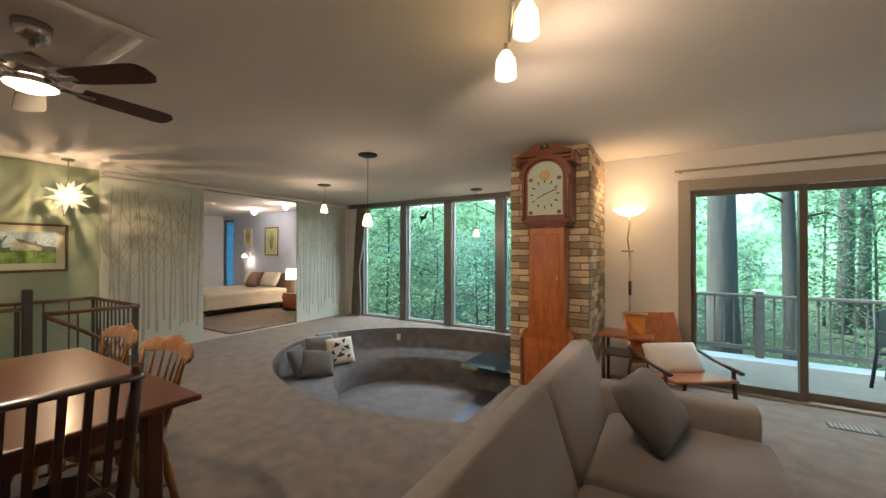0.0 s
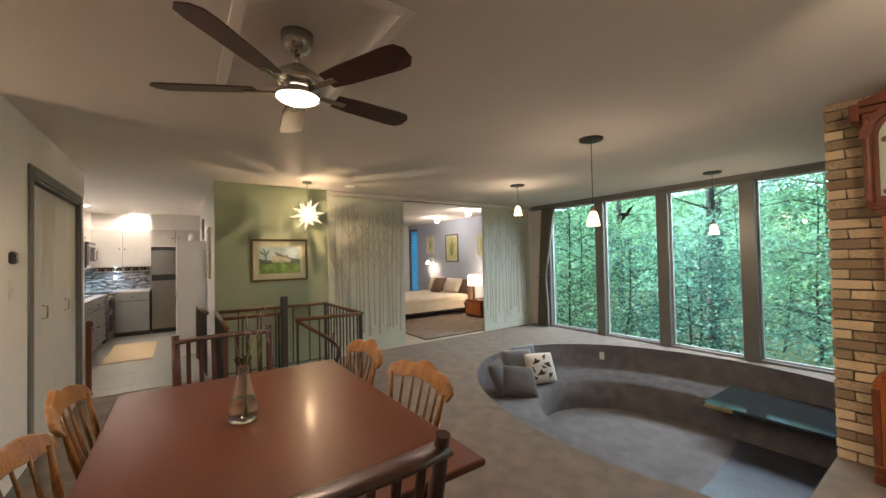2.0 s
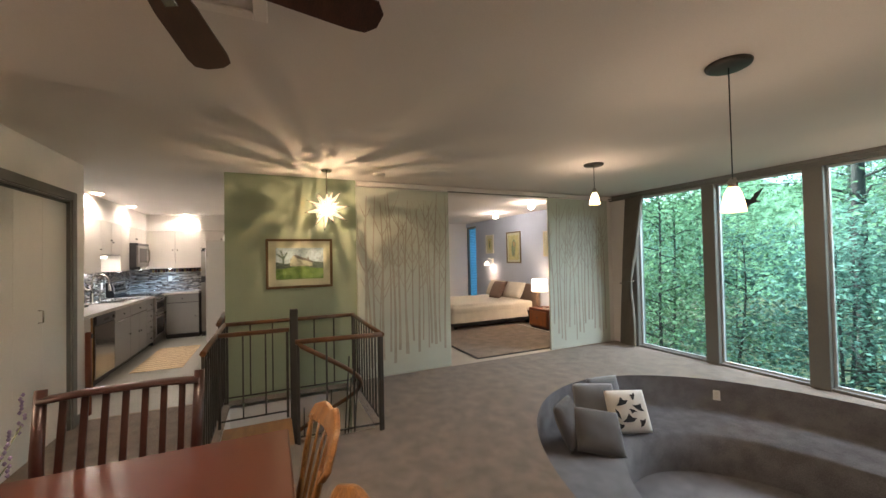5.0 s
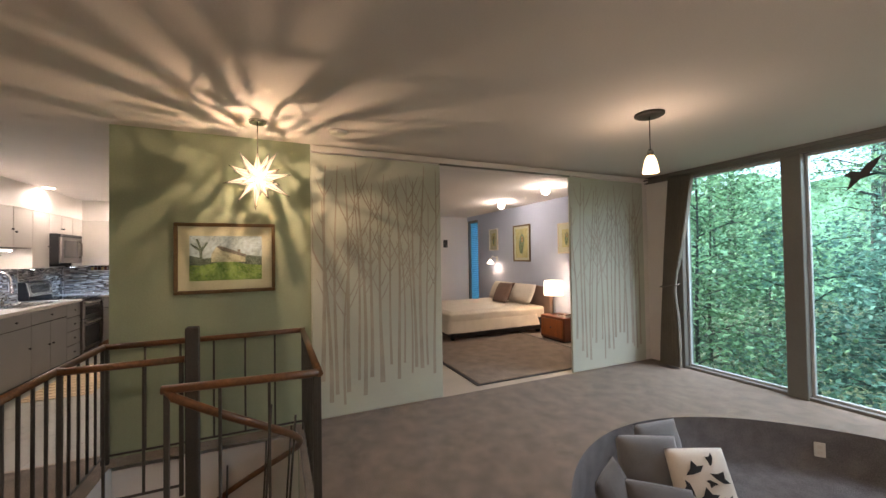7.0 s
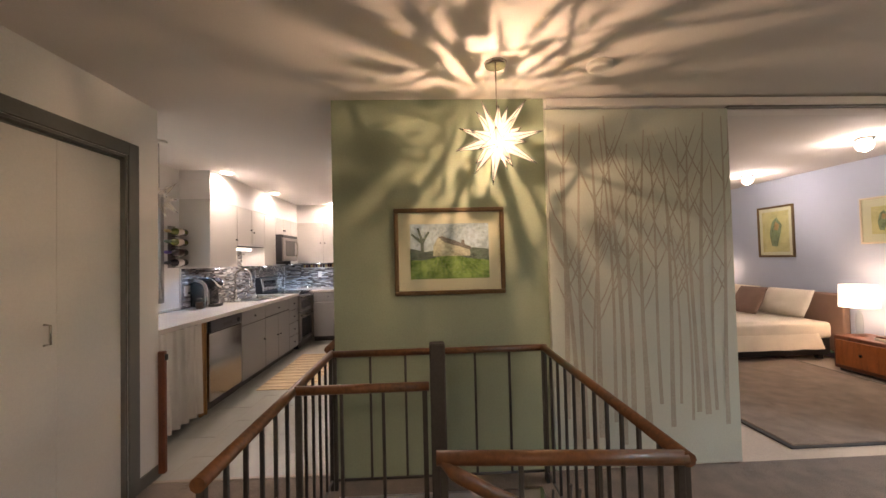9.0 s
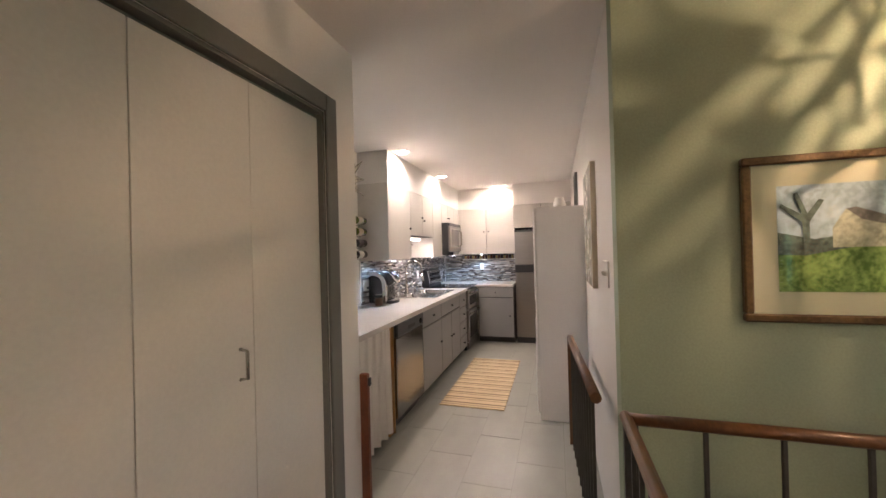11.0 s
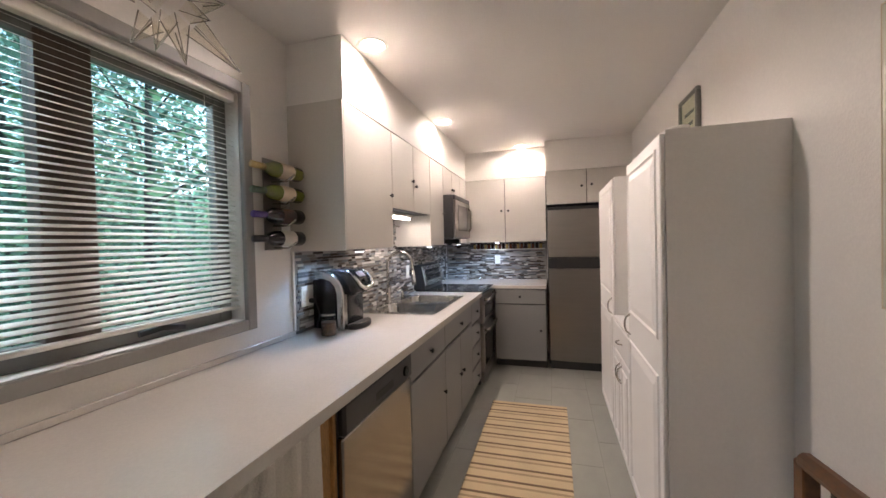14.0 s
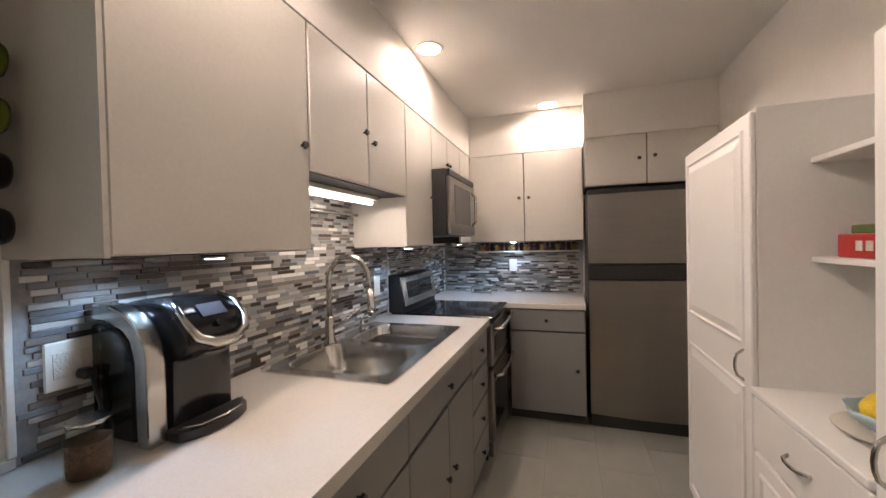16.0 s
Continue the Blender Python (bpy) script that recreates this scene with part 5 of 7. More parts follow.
def knob(parent, side, front, u, z, out=0.018):
    x0, x1, y0, y1 = span(side, front, u, u, out, out + 0.024)
    a, b = (Vector((x0, y0, z)), Vector((x1, y1, z)))
    if side == "north":
        a, b = b, a
    part("knob", tube([a, a.lerp(b, 0.4), a.lerp(b, 0.6), b], [0.005, 0.005, 0.014, 0.010], 10), BLACK, parent, "small black knob")


def pull(parent, side, front, u, z, size=0.10, upright=True, out=0.018):
    pts = []
    for k in range(7):
        f = -1 + k / 3
        v = out + 0.028 * (1 - f * f) ** 0.5
        x0, x1, y0, y1 = span(side, front, u if upright else u + f * size / 2, u if upright else u + f * size / 2, v, v)
        pts.append((x0, y0, z + (f * size / 2 if upright else 0)))
    part("handle", tube(pts, 0.005, 8), NICKEL, parent, "arched nickel pull")


def unit(name, label, side, front, u0, u1, z0, z1, depth, doors, material, toe=False, raised=False, category="cabinet"):
    """A cabinet: its body, and doors or drawers of (u0, u1, z0, z1, knob u, knob z)."""
    x0, x1, y0, y1 = span(side, front, u0, u1, -depth, 0)
    t = thing(name, label, category, ((x0 + x1) / 2, (y0 + y1) / 2, z0))
    zb = z0 + (0.09 if toe else 0)
    part("body", box(x0, x1, y0, y1, zb, z1), GAP if not raised else WHITECAB, t)
    if toe:
        part("toe_kick", box(*span(side, front, u0, u1, -depth, -0.06), z0, zb), GAP, t)
    for a, b, c, d, ku, kz in doors:
        dr = part("drawer_front" if d - c < 0.24 else "door", box(*span(side, front, a + 0.003, b - 0.003, 0.001, 0.019), c + 0.003, d - 0.003, 0.004), material, t)
        if raised:
            fields = [(c, d)] if 0.3 < d - c < 1.2 else [(c, 0.90), (0.94, d)] if d - c >= 1.2 else []
            for e, f in fields:
                part("raised_panel", raised_field(side, front, a, b, e, f), material, dr)
            pull(dr, side, front, ku, kz, 0.11, d - c > 0.24)
        elif ku is not None:
            knob(dr, side, front, ku, kz)
    return t


def raised_field(side, front, a, b, e, f):
    """A moulded ring, a groove and a chamfered field, pressed out of a door's face."""
    bm = bmesh.new()
    loops = []
    for inset, v in ((0.050, 0.018), (0.054, 0.026), (0.062, 0.027), (0.068, 0.0195), (0.074, 0.0195), (0.105, 0.0285), (0.112, 0.0285)):
        ring = []
        for u, z in ((a + inset, e + inset), (b - inset, e + inset), (b - inset, f - inset), (a + inset, f - inset)):
            x0, _, y0, _ = span(side, front, u, u, v, v)
            ring.append(bm.verts.new((x0, y0, z)))
        loops.append(ring)
    for p, q in zip(loops, loops[1:]):
        for k in range(4):
            bm.faces.new((p[k], p[(k + 1) % 4], q[(k + 1) % 4], q[k]))
    bm.faces.new(loops[-1])
    bmesh.ops.recalc_face_normals(bm, faces=bm.faces[:])
    return bm


# tiles of the floor
tile_mesh = bpy.data.meshes.new("tile")
q = box(-0.5, 0.5, -0.5, 0.5, -0.5, 0.5)
q.to_mesh(tile_mesh)
q.free()
tile_mesh.materials.append(TILE)
floor_ob = bpy.data.objects["kitchen_floor"]
for j, y0 in enumerate((0.30 - 0.62, -0.01, 0.30, 0.61, 0.92, 1.23, 1.54)):
    x = -5.37 + (0.31 if j % 2 else 0.0)
    while x > -10.1:
        x1, x0 = min(x, -5.362), max(x - 0.608, -10.12)
        o = new("tile", tile_mesh)
        o.parent = floor_ob
        y1 = min(y0 + 0.306, 1.744)
        o.matrix_basis = Matrix.Translation(((x0 + x1) / 2, (y0 + y1) / 2, -0.0035)) @ Matrix.Diagonal((x1 - x0, y1 - y0, 0.006, 1))
        x -= 0.612

# soffits
wall("soffit", [(-10.13, -7.10, -0.39, -0.055, 2.13, KZ + 0.008), (-10.13, -9.86, -0.055, 0.886, 2.12, KZ + 0.008), (-10.13, -9.63, 0.886, 1.745, 2.13, KZ + 0.008)], WALL, "white boxed soffit above the kitchen cabinets")

# upper cabinets
unit("wall_cabinet", "off-white flat-door wall cabinet over the coffee maker", "south", -0.075, -7.69, -7.10, 1.358, 2.13, 0.315, [(-7.69, -7.10, 1.358, 2.13, -7.65, 1.70)], UPPER)
part("side_panel", box(-7.104, -7.094, -0.39, -0.058, 1.358, 2.13), UPPER, bpy.data.objects["wall_cabinet"])
unit("wall_cabinet", "off-white two-door wall cabinet above the sink", "south", -0.075, -8.485, -7.69, 1.625, 2.13, 0.315, [(-8.085, -7.69, 1.625, 2.13, -8.05, 1.85), (-8.485, -8.085, 1.625, 2.13, -8.12, 1.82)], UPPER)
unit("wall_cabinet", "narrow off-white wall cabinet beside the microwave", "south", -0.075, -8.89, -8.485, 1.358, 2.13, 0.315, [(-8.89, -8.485, 1.358, 2.13, -8.85, 1.66)], UPPER)
part("side_panel", box(-8.484, -8.474, -0.39, -0.058, 1.358, 1.624), UPPER, bpy.data.objects["wall_cabinet.002"])
unit("wall_cabinet", "small off-white two-door cabinet above the microwave", "south", -0.075, -9.55, -8.89, 1.85, 2.13, 0.315, [(-9.22, -8.89, 1.85, 2.13, -9.19, 1.93), (-9.55, -9.22, 1.85, 2.13, -9.25, 1.93)], UPPER)
unit("wall_cabinet", "off-white corner filler cabinet by the stove", "south", -0.075, -9.86, -9.55, 1.37, 2.13, 0.315, [(-9.86, -9.55, 1.37, 2.13, None, 0)], UPPER)
unit("wall_cabinet", "off-white two-door wall cabinet on the end wall", "west", -9.88, -0.055, 0.886, 1.37, 2.12, 0.25, [(-0.055, 0.415, 1.37, 2.12, 0.375, 1.74), (0.415, 0.886, 1.37, 2.12, 0.455, 1.74)], UPPER)
unit("wall_cabinet", "off-white two-door cabinet above the refrigerator", "west", -9.65, 0.89, 1.74, 1.765, 2.13, 0.48, [(0.89, 1.305, 1.765, 2.13, 1.255, 1.95), (1.305, 1.74, 1.765, 2.13, 1.355, 1.96)], UPPER)

# base cabinets
unit("base_cabinet", "grey base cabinet with one drawer and one door", "south", 0.262, -7.69, -7.087, 0, 0.864, 0.64, [(-7.69, -7.087, 0.70, 0.86, -7.39, 0.78), (-7.69, -7.087, 0.09, 0.695, -7.64, 0.45)], LOWER, True)
unit("sink_cabinet", "grey sink cabinet with a false drawer and two doors", "south", 0.262, -8.50, -7.69, 0, 0.70, 0.64, [(-8.50, -7.69, 0.705, 0.86, -8.10, 0.78), (-8.095, -7.69, 0.09, 0.695, -8.05, 0.42), (-8.50, -8.095, 0.09, 0.695, -8.14, 0.42)], LOWER, True)
unit("drawer_cabinet", "narrow grey cabinet with four stacked drawers", "south", 0.262, -8.885, -8.50, 0, 0.864, 0.64, [(-8.885, -8.50, z, z + 0.188, -8.69, z + 0.095) for z in (0.09, 0.283, 0.476, 0.669)], LOWER, True)
unit("base_cabinet", "grey base cabinet beside the refrigerator", "west", -9.52, 0.32, 0.875, 0, 0.864, 0.60, [(0.33, 0.872, 0.70, 0.86, 0.60, 0.78), (0.33, 0.872, 0.09, 0.695, 0.815, 0.42)], LOWER, True)

# worktop with the sink cut out
outline, hole = [(-8.888, -0.388), (-5.437, -0.388), (-5.437, 0.30), (-8.888, 0.30)], [(-8.60, -0.345), (-7.755, -0.345), (-7.755, 0.18), (-8.60, 0.18)]
bm = sheet_with_holes(outline, [hole], 0.905)
add_bm(bm, sheet_with_holes(outline, [hole], 0.866, True))
for loop in (outline, hole):
    for (ax, ay), (bx, by) in zip(loop, loop[1:] + loop[:1]):
        bm.faces.new([bm.verts.new(p) for p in ((ax, ay, 0.866), (bx, by, 0.866), (bx, by, 0.905), (ax, ay, 0.905))])
bmesh.ops.remove_doubles(bm, verts=bm.verts[:], dist=0.0005)
bmesh.ops.recalc_face_normals(bm, faces=bm.faces[:])
wt = thing("worktop", "long white laminate kitchen worktop", "worktop", (-7.0, 0, 0.866))
part("slab", bm, COUNTER, wt)
part("backsplash_lip", box(-7.10, -5.437, -0.389, -0.378, 0.906, 0.93, 0.002), COUNTER, wt)
wt2 = thing("worktop", "white laminate worktop in the kitchen corner", "worktop", (-9.8, 0.5, 0.866))
part("slab", box(-10.128, -9.492, -0.388, 0.878, 0.866, 0.905, 0.004), COUNTER, wt2)

sink = thing("kitchen_sink", "stainless steel double-bowl sink set in the worktop", "sink", (-8.17, -0.08, 0.72))


def rounded(x0, x1, y0, y1, r, n=6):
    pts = []
    for cx_, cy_, a0 in ((x1 - r, y1 - r, 0), (x0 + r, y1 - r, 90), (x0 + r, y0 + r, 180), (x1 - r, y0 + r, 270)):
        pts += [(cx_ + r * math.cos(math.radians(a0 + 90 * k / n)), cy_ + r * math.sin(math.radians(a0 + 90 * k / n))) for k in range(n + 1)]
    return pts


BOWLS = ((-8.56, -8.20, -0.27, 0.145), (-8.145, -7.79, -0.30, 0.15))
b = BM()
for (x0, x1, y0, y1), (c0, c1) in zip(BOWLS, ((-8.62, -8.1725), (-8.1725, -7.735))):
    mx, my = (x0 + x1) / 2, (y0 + y1) / 2
    inner_loop, outer_loop = rounded(x0, x1, y0, y1, 0.075), []
    for x, y in inner_loop:
        dx, dy = x - mx, y - my
        f = min((c1 - mx) / dx if dx > 1e-6 else (c0 - mx) / dx if dx < -1e-6 else 99, (0.195 - my) / dy if dy > 1e-6 else (-0.355 - my) / dy if dy < -1e-6 else 99)
        outer_loop.append((mx + dx * f, my + dy * f))
    tiers = [[b.verts.new((x, y, z)) for x, y in loop] for loop, z in ((inner_loop, 0.9115), (outer_loop, 0.9115), (outer_loop, 0.9055))]
    for p, n_ in zip(tiers, tiers[1:]):
        for k in range(len(p)):
            b.faces.new((p[k], n_[k], n_[(k + 1) % len(p)], p[(k + 1) % len(p)]))
part("rim", b, SINKSTEEL, sink)
for x0, x1, y0, y1 in BOWLS:
    q, loops = BM(), []
    for inset, z in ((0.0, 0.9115), (0.004, 0.905), (0.012, 0.80), (0.025, 0.755), (0.06, 0.74)):
        loops.append([q.verts.new((x, y, z)) for x, y in rounded(x0 + inset, x1 - inset, y0 + inset, y1 - inset, 0.075)])
    for p, n_ in zip(loops, loops[1:]):
        for k in range(len(p)):
            q.faces.new((p[k], n_[k], n_[(k + 1) % len(p)], p[(k + 1) % len(p)]))
    q.faces.new(loops[-1])
    bmesh.ops.recalc_face_normals(q, faces=q.faces[:])
    bmesh.ops.reverse_faces(q, faces=q.faces[:])
    bowl = part("bowl", q, SINKSTEEL, sink, "", True)
    part("drain", rings([(0.04, 0.0), (0.038, 0.004), (0.02, 0.002)], ((x0 + x1) / 2, -0.06, 0.741), 20), NICKEL, bowl)
fau = thing("faucet", "tall brushed-nickel gooseneck kitchen faucet", "faucet", (-8.13, -0.31, 0.911))
part("base", rings([(0.03, 0), (0.028, 0.01), (0.022, 0.03), (0.022, 0.12), (0.018, 0.13)], (-8.13, -0.31, 0.911), 18), NICKEL, fau, "", True)
goose = [(-8.13, -0.31, 1.03)] + [(-8.13 - 0.02 * k / 12, -0.31 + 0.10 - 0.10 * math.cos(math.pi * k / 12), 1.22 + 0.10 * math.sin(math.pi * k / 12)) for k in range(13)] + [(-8.15, -0.105, 1.15)]
part("spout", tube(goose, 0.013, 12), NICKEL, fau)
part("spray_head", tube([(-8.15, -0.106, 1.17), (-8.152, -0.100, 1.10), (-8.152, -0.098, 1.06)], [0.014, 0.018, 0.019], 12), NICKEL, fau)
part("lever", tube([(-8.13, -0.29, 0.99), (-8.16, -0.25, 1.01), (-8.20, -0.19, 1.07)], [0.009, 0.007, 0.005], 8), NICKEL, fau)
dsp = thing("soap_dispenser", "small nickel soap dispenser beside the faucet", "soap dispenser", (-8.42, -0.31, 0.911))
part("body", rings([(0.016, 0), (0.014, 0.04), (0.008, 0.05), (0.008, 0.07)], (-8.42, -0.31, 0.911), 14), NICKEL, dsp)
part("nozzle", tube([(-8.42, -0.31, 0.975), (-8.42, -0.25, 0.985)], 0.006, 8), NICKEL, dsp)

# dishwasher
dw = thing("dishwasher", "stainless steel dishwasher with a black control strip", "dishwasher", (-6.776, 0.0, 0))
part("body", box(-7.083, -6.470, -0.36, 0.255, 0.09, 0.864), GAP, dw)
part("door", box(-7.080, -6.473, 0.256, 0.282, 0.10, 0.745, 0.006), mat("bright_steel", (0.30, 0.285, 0.265), 0.14, 0.06, 3, 160, 0.02, metal=1.0, stretch=(1, 1, 12)), dw, "stainless front panel")
cs = part("control_strip", box(-7.080, -6.473, 0.256, 0.292, 0.748, 0.862, 0.010), BLACK, dw, "black plastic control strip")
part("handle_recess", box(-6.86, -6.70, 0.291, 0.294, 0.78, 0.81, 0.001), GAP, cs)
part("control_dial", tube([(-6.99, 0.292, 0.80), (-6.99, 0.303, 0.80)], 0.022, 16), BLACKGLASS, cs)
part("kick_plate", box(-7.080, -6.473, 0.20, 0.215, 0.0, 0.09), GAP, dw)
wp = thing("wooden_end_panel", "raw pine end panel beside the dishwasher", "panel", (-6.42, 0, 0))
part("board", box(-6.466, -6.448, -0.36, 0.262, 0.0, 0.864, 0.002), RAWWOOD, wp)
part("face_strip", box(-6.447, -6.385, 0.225, 0.25, 0.0, 0.864, 0.003), RAWWOOD, wp)
sk = thing("sink_skirt", "white gathered cotton curtain under the worktop", "curtain", (-5.9, 0.25, 0))
b = BM()
grid = []
for j in range(15):
    f = j / 14
    grid.append([b.verts.new((-6.38 + 0.90 * i / 90, 0.255 + (0.010 + 0.022 * (1 - f)) * math.sin(i * 0.62 + 0.5 * math.sin(i * 0.11) + 0.4 * f) + 0.006 * math.sin(i * 1.7), 0.05 + 0.81 * f)) for i in range(91)])
for a, c in zip(grid, grid[1:]):
    for i in range(90):
        b.faces.new((a[i], a[i + 1], c[i + 1], c[i])).smooth = True
part("cloth", b, SHEER, sk)
part("rod", tube([(-6.385, 0.25, 0.855), (-5.45, 0.25, 0.855)], 0.006, 8), NICKEL, sk)

# stove
sv = thing("stove", "stainless double-oven electric range with a black glass top", "stove", (-9.2, -0.05, 0))
part("body", box(-9.487, -8.892, -0.37, 0.27, 0.02, 0.895), BLACK, sv)
part("cooktop", box(-9.489, -8.890, -0.37, 0.315, 0.896, 0.914, 0.006), BLACKGLASS, sv, "black glass cooktop")
for z0, z1 in ((0.60, 0.87), (0.14, 0.58)):
    d = part("oven_door", box(-9.482, -8.897, 0.271, 0.312, z0, z1, 0.008), STEEL, sv)
    part("oven_window", box(-9.42, -8.96, 0.3125, 0.3155, z0 + 0.05, z1 - 0.09, 0.003), BLACKGLASS, d)
    part("oven_handle", tube([(-8.92, 0.312, z1 - 0.04), (-8.94, 0.355, z1 - 0.035), (-9.19, 0.368, z1 - 0.032), (-9.44, 0.355, z1 - 0.035), (-9.46, 0.312, z1 - 0.04)], 0.013, 10), NICKEL, d)
part("drawer", box(-9.482, -8.897, 0.271, 0.305, 0.04, 0.13, 0.005), STEEL, sv)
bg = extrude_outline([(-0.385, 0.914), (-0.27, 0.914), (-0.27, 0.96), (-0.305, 1.15), (-0.32, 1.165), (-0.385, 1.165)], 0.594, "x", at=-9.487)
bgp = part("backguard", bg, BLACK, sv)
fc = box(-9.487, -8.893, -0.006, 0.006, 0.0, 0.20, 0.004)
fc.transform(Matrix.Translation((0, -0.263, 0.955)) @ pose(0, 0, 0, 10.5))
part("control_panel", fc, SINKSTEEL, bgp)
fd = box(-9.42, -8.96, 0.007, 0.009, 0.05, 0.16, 0.001)
fd.transform(Matrix.Translation((0, -0.263, 0.955)) @ pose(0, 0, 0, 10.5))
part("display", fd, BLACKGLASS, bgp)

# microwave
mw = thing("microwave", "over-range stainless microwave with a black side", "microwave", (-9.22, -0.15, 1.42))
part("body", box(-9.545, -8.895, -0.388, 0.035, 1.42, 1.848, 0.004), BLACK, mw)
md = part("door", box(-9.543, -8.897, 0.036, 0.062, 1.425, 1.80, 0.008), STEEL, mw)
part("window", box(-9.40, -8.99, 0.0625, 0.065, 1.50, 1.755, 0.004), mat("microwave_glass", (0.16, 0.155, 0.15), 0.2, 0.1), md)
part("door_handle", tube([(-9.45, 0.062, 1.50), (-9.45, 0.092, 1.53), (-9.45, 0.092, 1.72), (-9.45, 0.062, 1.75)], 0.011, 8), NICKEL, md)
part("vent_strip", box(-9.543, -8.897, 0.036, 0.058, 1.803, 1.845, 0.004), BLACK, mw)

# refrigerator
fr = thing("refrigerator", "stainless top-freezer refrigerator with black trim", "refrigerator", (-9.85, 1.27, 0))
part("body", box(-10.12, -9.62, 0.90, 1.655, 0.03, 1.735, 0.01), BLACK, fr)


def fridge_door(z0, z1):
    pts = [(-9.62, 0.905)] + [(-9.575 + 0.022 * math.sin(math.pi * k / 12), 0.905 + 0.745 * k / 12) for k in range(13)] + [(-9.62, 1.65)]
    q = extrude_outline(pts, z1 - z0, "z", at=z0)
    return q


part("freezer_door", fridge_door(1.20, 1.70), STEEL, fr, "stainless freezer door")
part("fridge_door", fridge_door(0.09, 1.075), STEEL, fr, "stainless refrigerator door")
part("handle_band", fridge_door(1.085, 1.19), BLACK, fr, "black moulded handle band")
part("top_trim", fridge_door(1.702, 1.735), BLACK, fr)
part("kick_grille", box(-9.62, -9.575, 0.91, 1.645, 0.0, 0.085, 0.004), BLACK, fr)

# backsplash of glass mosaic
mosaic = struct("backsplash", box(-8.89, -7.10, -0.3895, -0.386, 0.906, 1.62), mat("mosaic_grout", (0.30, 0.29, 0.28), 0.9), "glass mosaic backsplash in grey, white and brown", "backsplash")
part("edge_trim", box(-7.10, -7.085, -0.3895, -0.374, 0.932, 1.357, 0.002), PLASTIC, mosaic, "white edge trim")
mosaic_west = struct("backsplash_end", box(-10.1295, -10.126, -0.386, 0.885, 0.906, 1.37), bpy.data.materials["mosaic_grout"], "glass mosaic backsplash on the kitchen end wall", "backsplash")
piece_meshes = {}
for ln in (0.048, 0.072, 0.098):
    q = box(-ln / 2, ln / 2, -0.003, 0.003, -0.0068, 0.0068, 0.0012)
    me = bpy.data.meshes.new("mosaic_tile")
    q.to_mesh(me)
    q.free()
    me.materials.append(TILES)
    piece_meshes[ln] = me
rm = random.Random(21)
joined_s, joined_w, singles = BM(), BM(), 0


def quick_tile(bm, axis, u, z, ln):
    h, d = 0.0068, 0.006
    c = []
    for du, dz in ((-ln / 2, -h), (ln / 2, -h), (ln / 2, h), (-ln / 2, h)):
        c.append((u + du, z + dz))
    if axis == "s":
        lo, hi = [bm.verts.new((p, -0.386, r)) for p, r in c], [bm.verts.new((p, -0.386 + d, r)) for p, r in c]
    else:
        lo, hi = [bm.verts.new((-10.126, p, r)) for p, r in c], [bm.verts.new((-10.126 + d, p, r)) for p, r in c]
    bm.faces.new(hi)
    for k in range(4):
        bm.faces.new((lo[k], lo[(k + 1) % 4], hi[(k + 1) % 4], hi[k]))


rows_m = int((1.615 - 0.915) / 0.0158)
for j in range(rows_m):
    z = 0.917 + 0.0158 * j
    x = -7.103 - rm.uniform(0, 0.04)
    top = 1.615
    while x > -8.86:
        ln = rm.choice((0.048, 0.072, 0.098))
        c = x - ln / 2
        if z < 1.352 or (-8.47 < c < -7.70):
            if x - ln > -8.885:
                if z < 1.352 and c > -7.42 and singles < 190:
                    o = new("mosaic_tile", piece_meshes[ln])
                    o.parent = mosaic
                    o.matrix_basis = Matrix.Translation((c, -0.383, z))
                    singles += 1
                else:
                    quick_tile(joined_s, "s", c, z, ln)
        x -= ln + 0.0022
    if z < 1.365:
        y = -0.38 + rm.uniform(0, 0.04)
        while y < 0.80:
            ln = rm.choice((0.048, 0.072, 0.098))
            quick_tile(joined_w, "w", y + ln / 2, z, ln)
            y += ln + 0.0022
for jb, parent in ((joined_s, mosaic), (joined_w, mosaic_west)):
    bmesh.ops.recalc_face_normals(jb, faces=jb.faces[:])
    o = part("mosaic_field", jb, TILES_JOINED, parent)
    o["kind"] = "stuff"
# mosaic behind the stove
b = BM()
for j in range(28):
    x = -8.89 - rm.uniform(0, 0.04)
    while x > -10.05:
        ln = rm.choice((0.048, 0.072, 0.098))
        quick_tile(b, "s", x - ln / 2, 0.917 + 0.0158 * j, ln)
        x -= ln + 0.0022
bmesh.ops.recalc_face_normals(b, faces=b.faces[:])
o = part("mosaic_field", b, TILES_JOINED, mosaic)
o["kind"] = "stuff"
bs = thing("spice_ledge", "thin white ledge across the end backsplash", "ledge", (-10.0, 0.4, 1.27))
part("board", box(-10.119, -10.06, -0.05, 0.86, 1.275, 1.288, 0.002), PLASTIC, bs)
rs = random.Random(5)
for k in range(19):
    y = 0.0 + 0.045 * k
    s = thing("spice_jar", "small brown spice jar on the ledge", "spice jar", (-10.09, y, 1.288), group="spice jars on the ledge")
    part("jar_body", rings([(0.017, 0), (0.018, 0.05), (0.015, 0.056)], (-10.09, y, 1.288), 10), (BRASS, HOODWOOD, DARKWOOD)[k % 3], s)
    part("lid", rings([(0.017, 0.056), (0.017, 0.072)], (-10.09, y, 1.288), 10), BLACK, s)

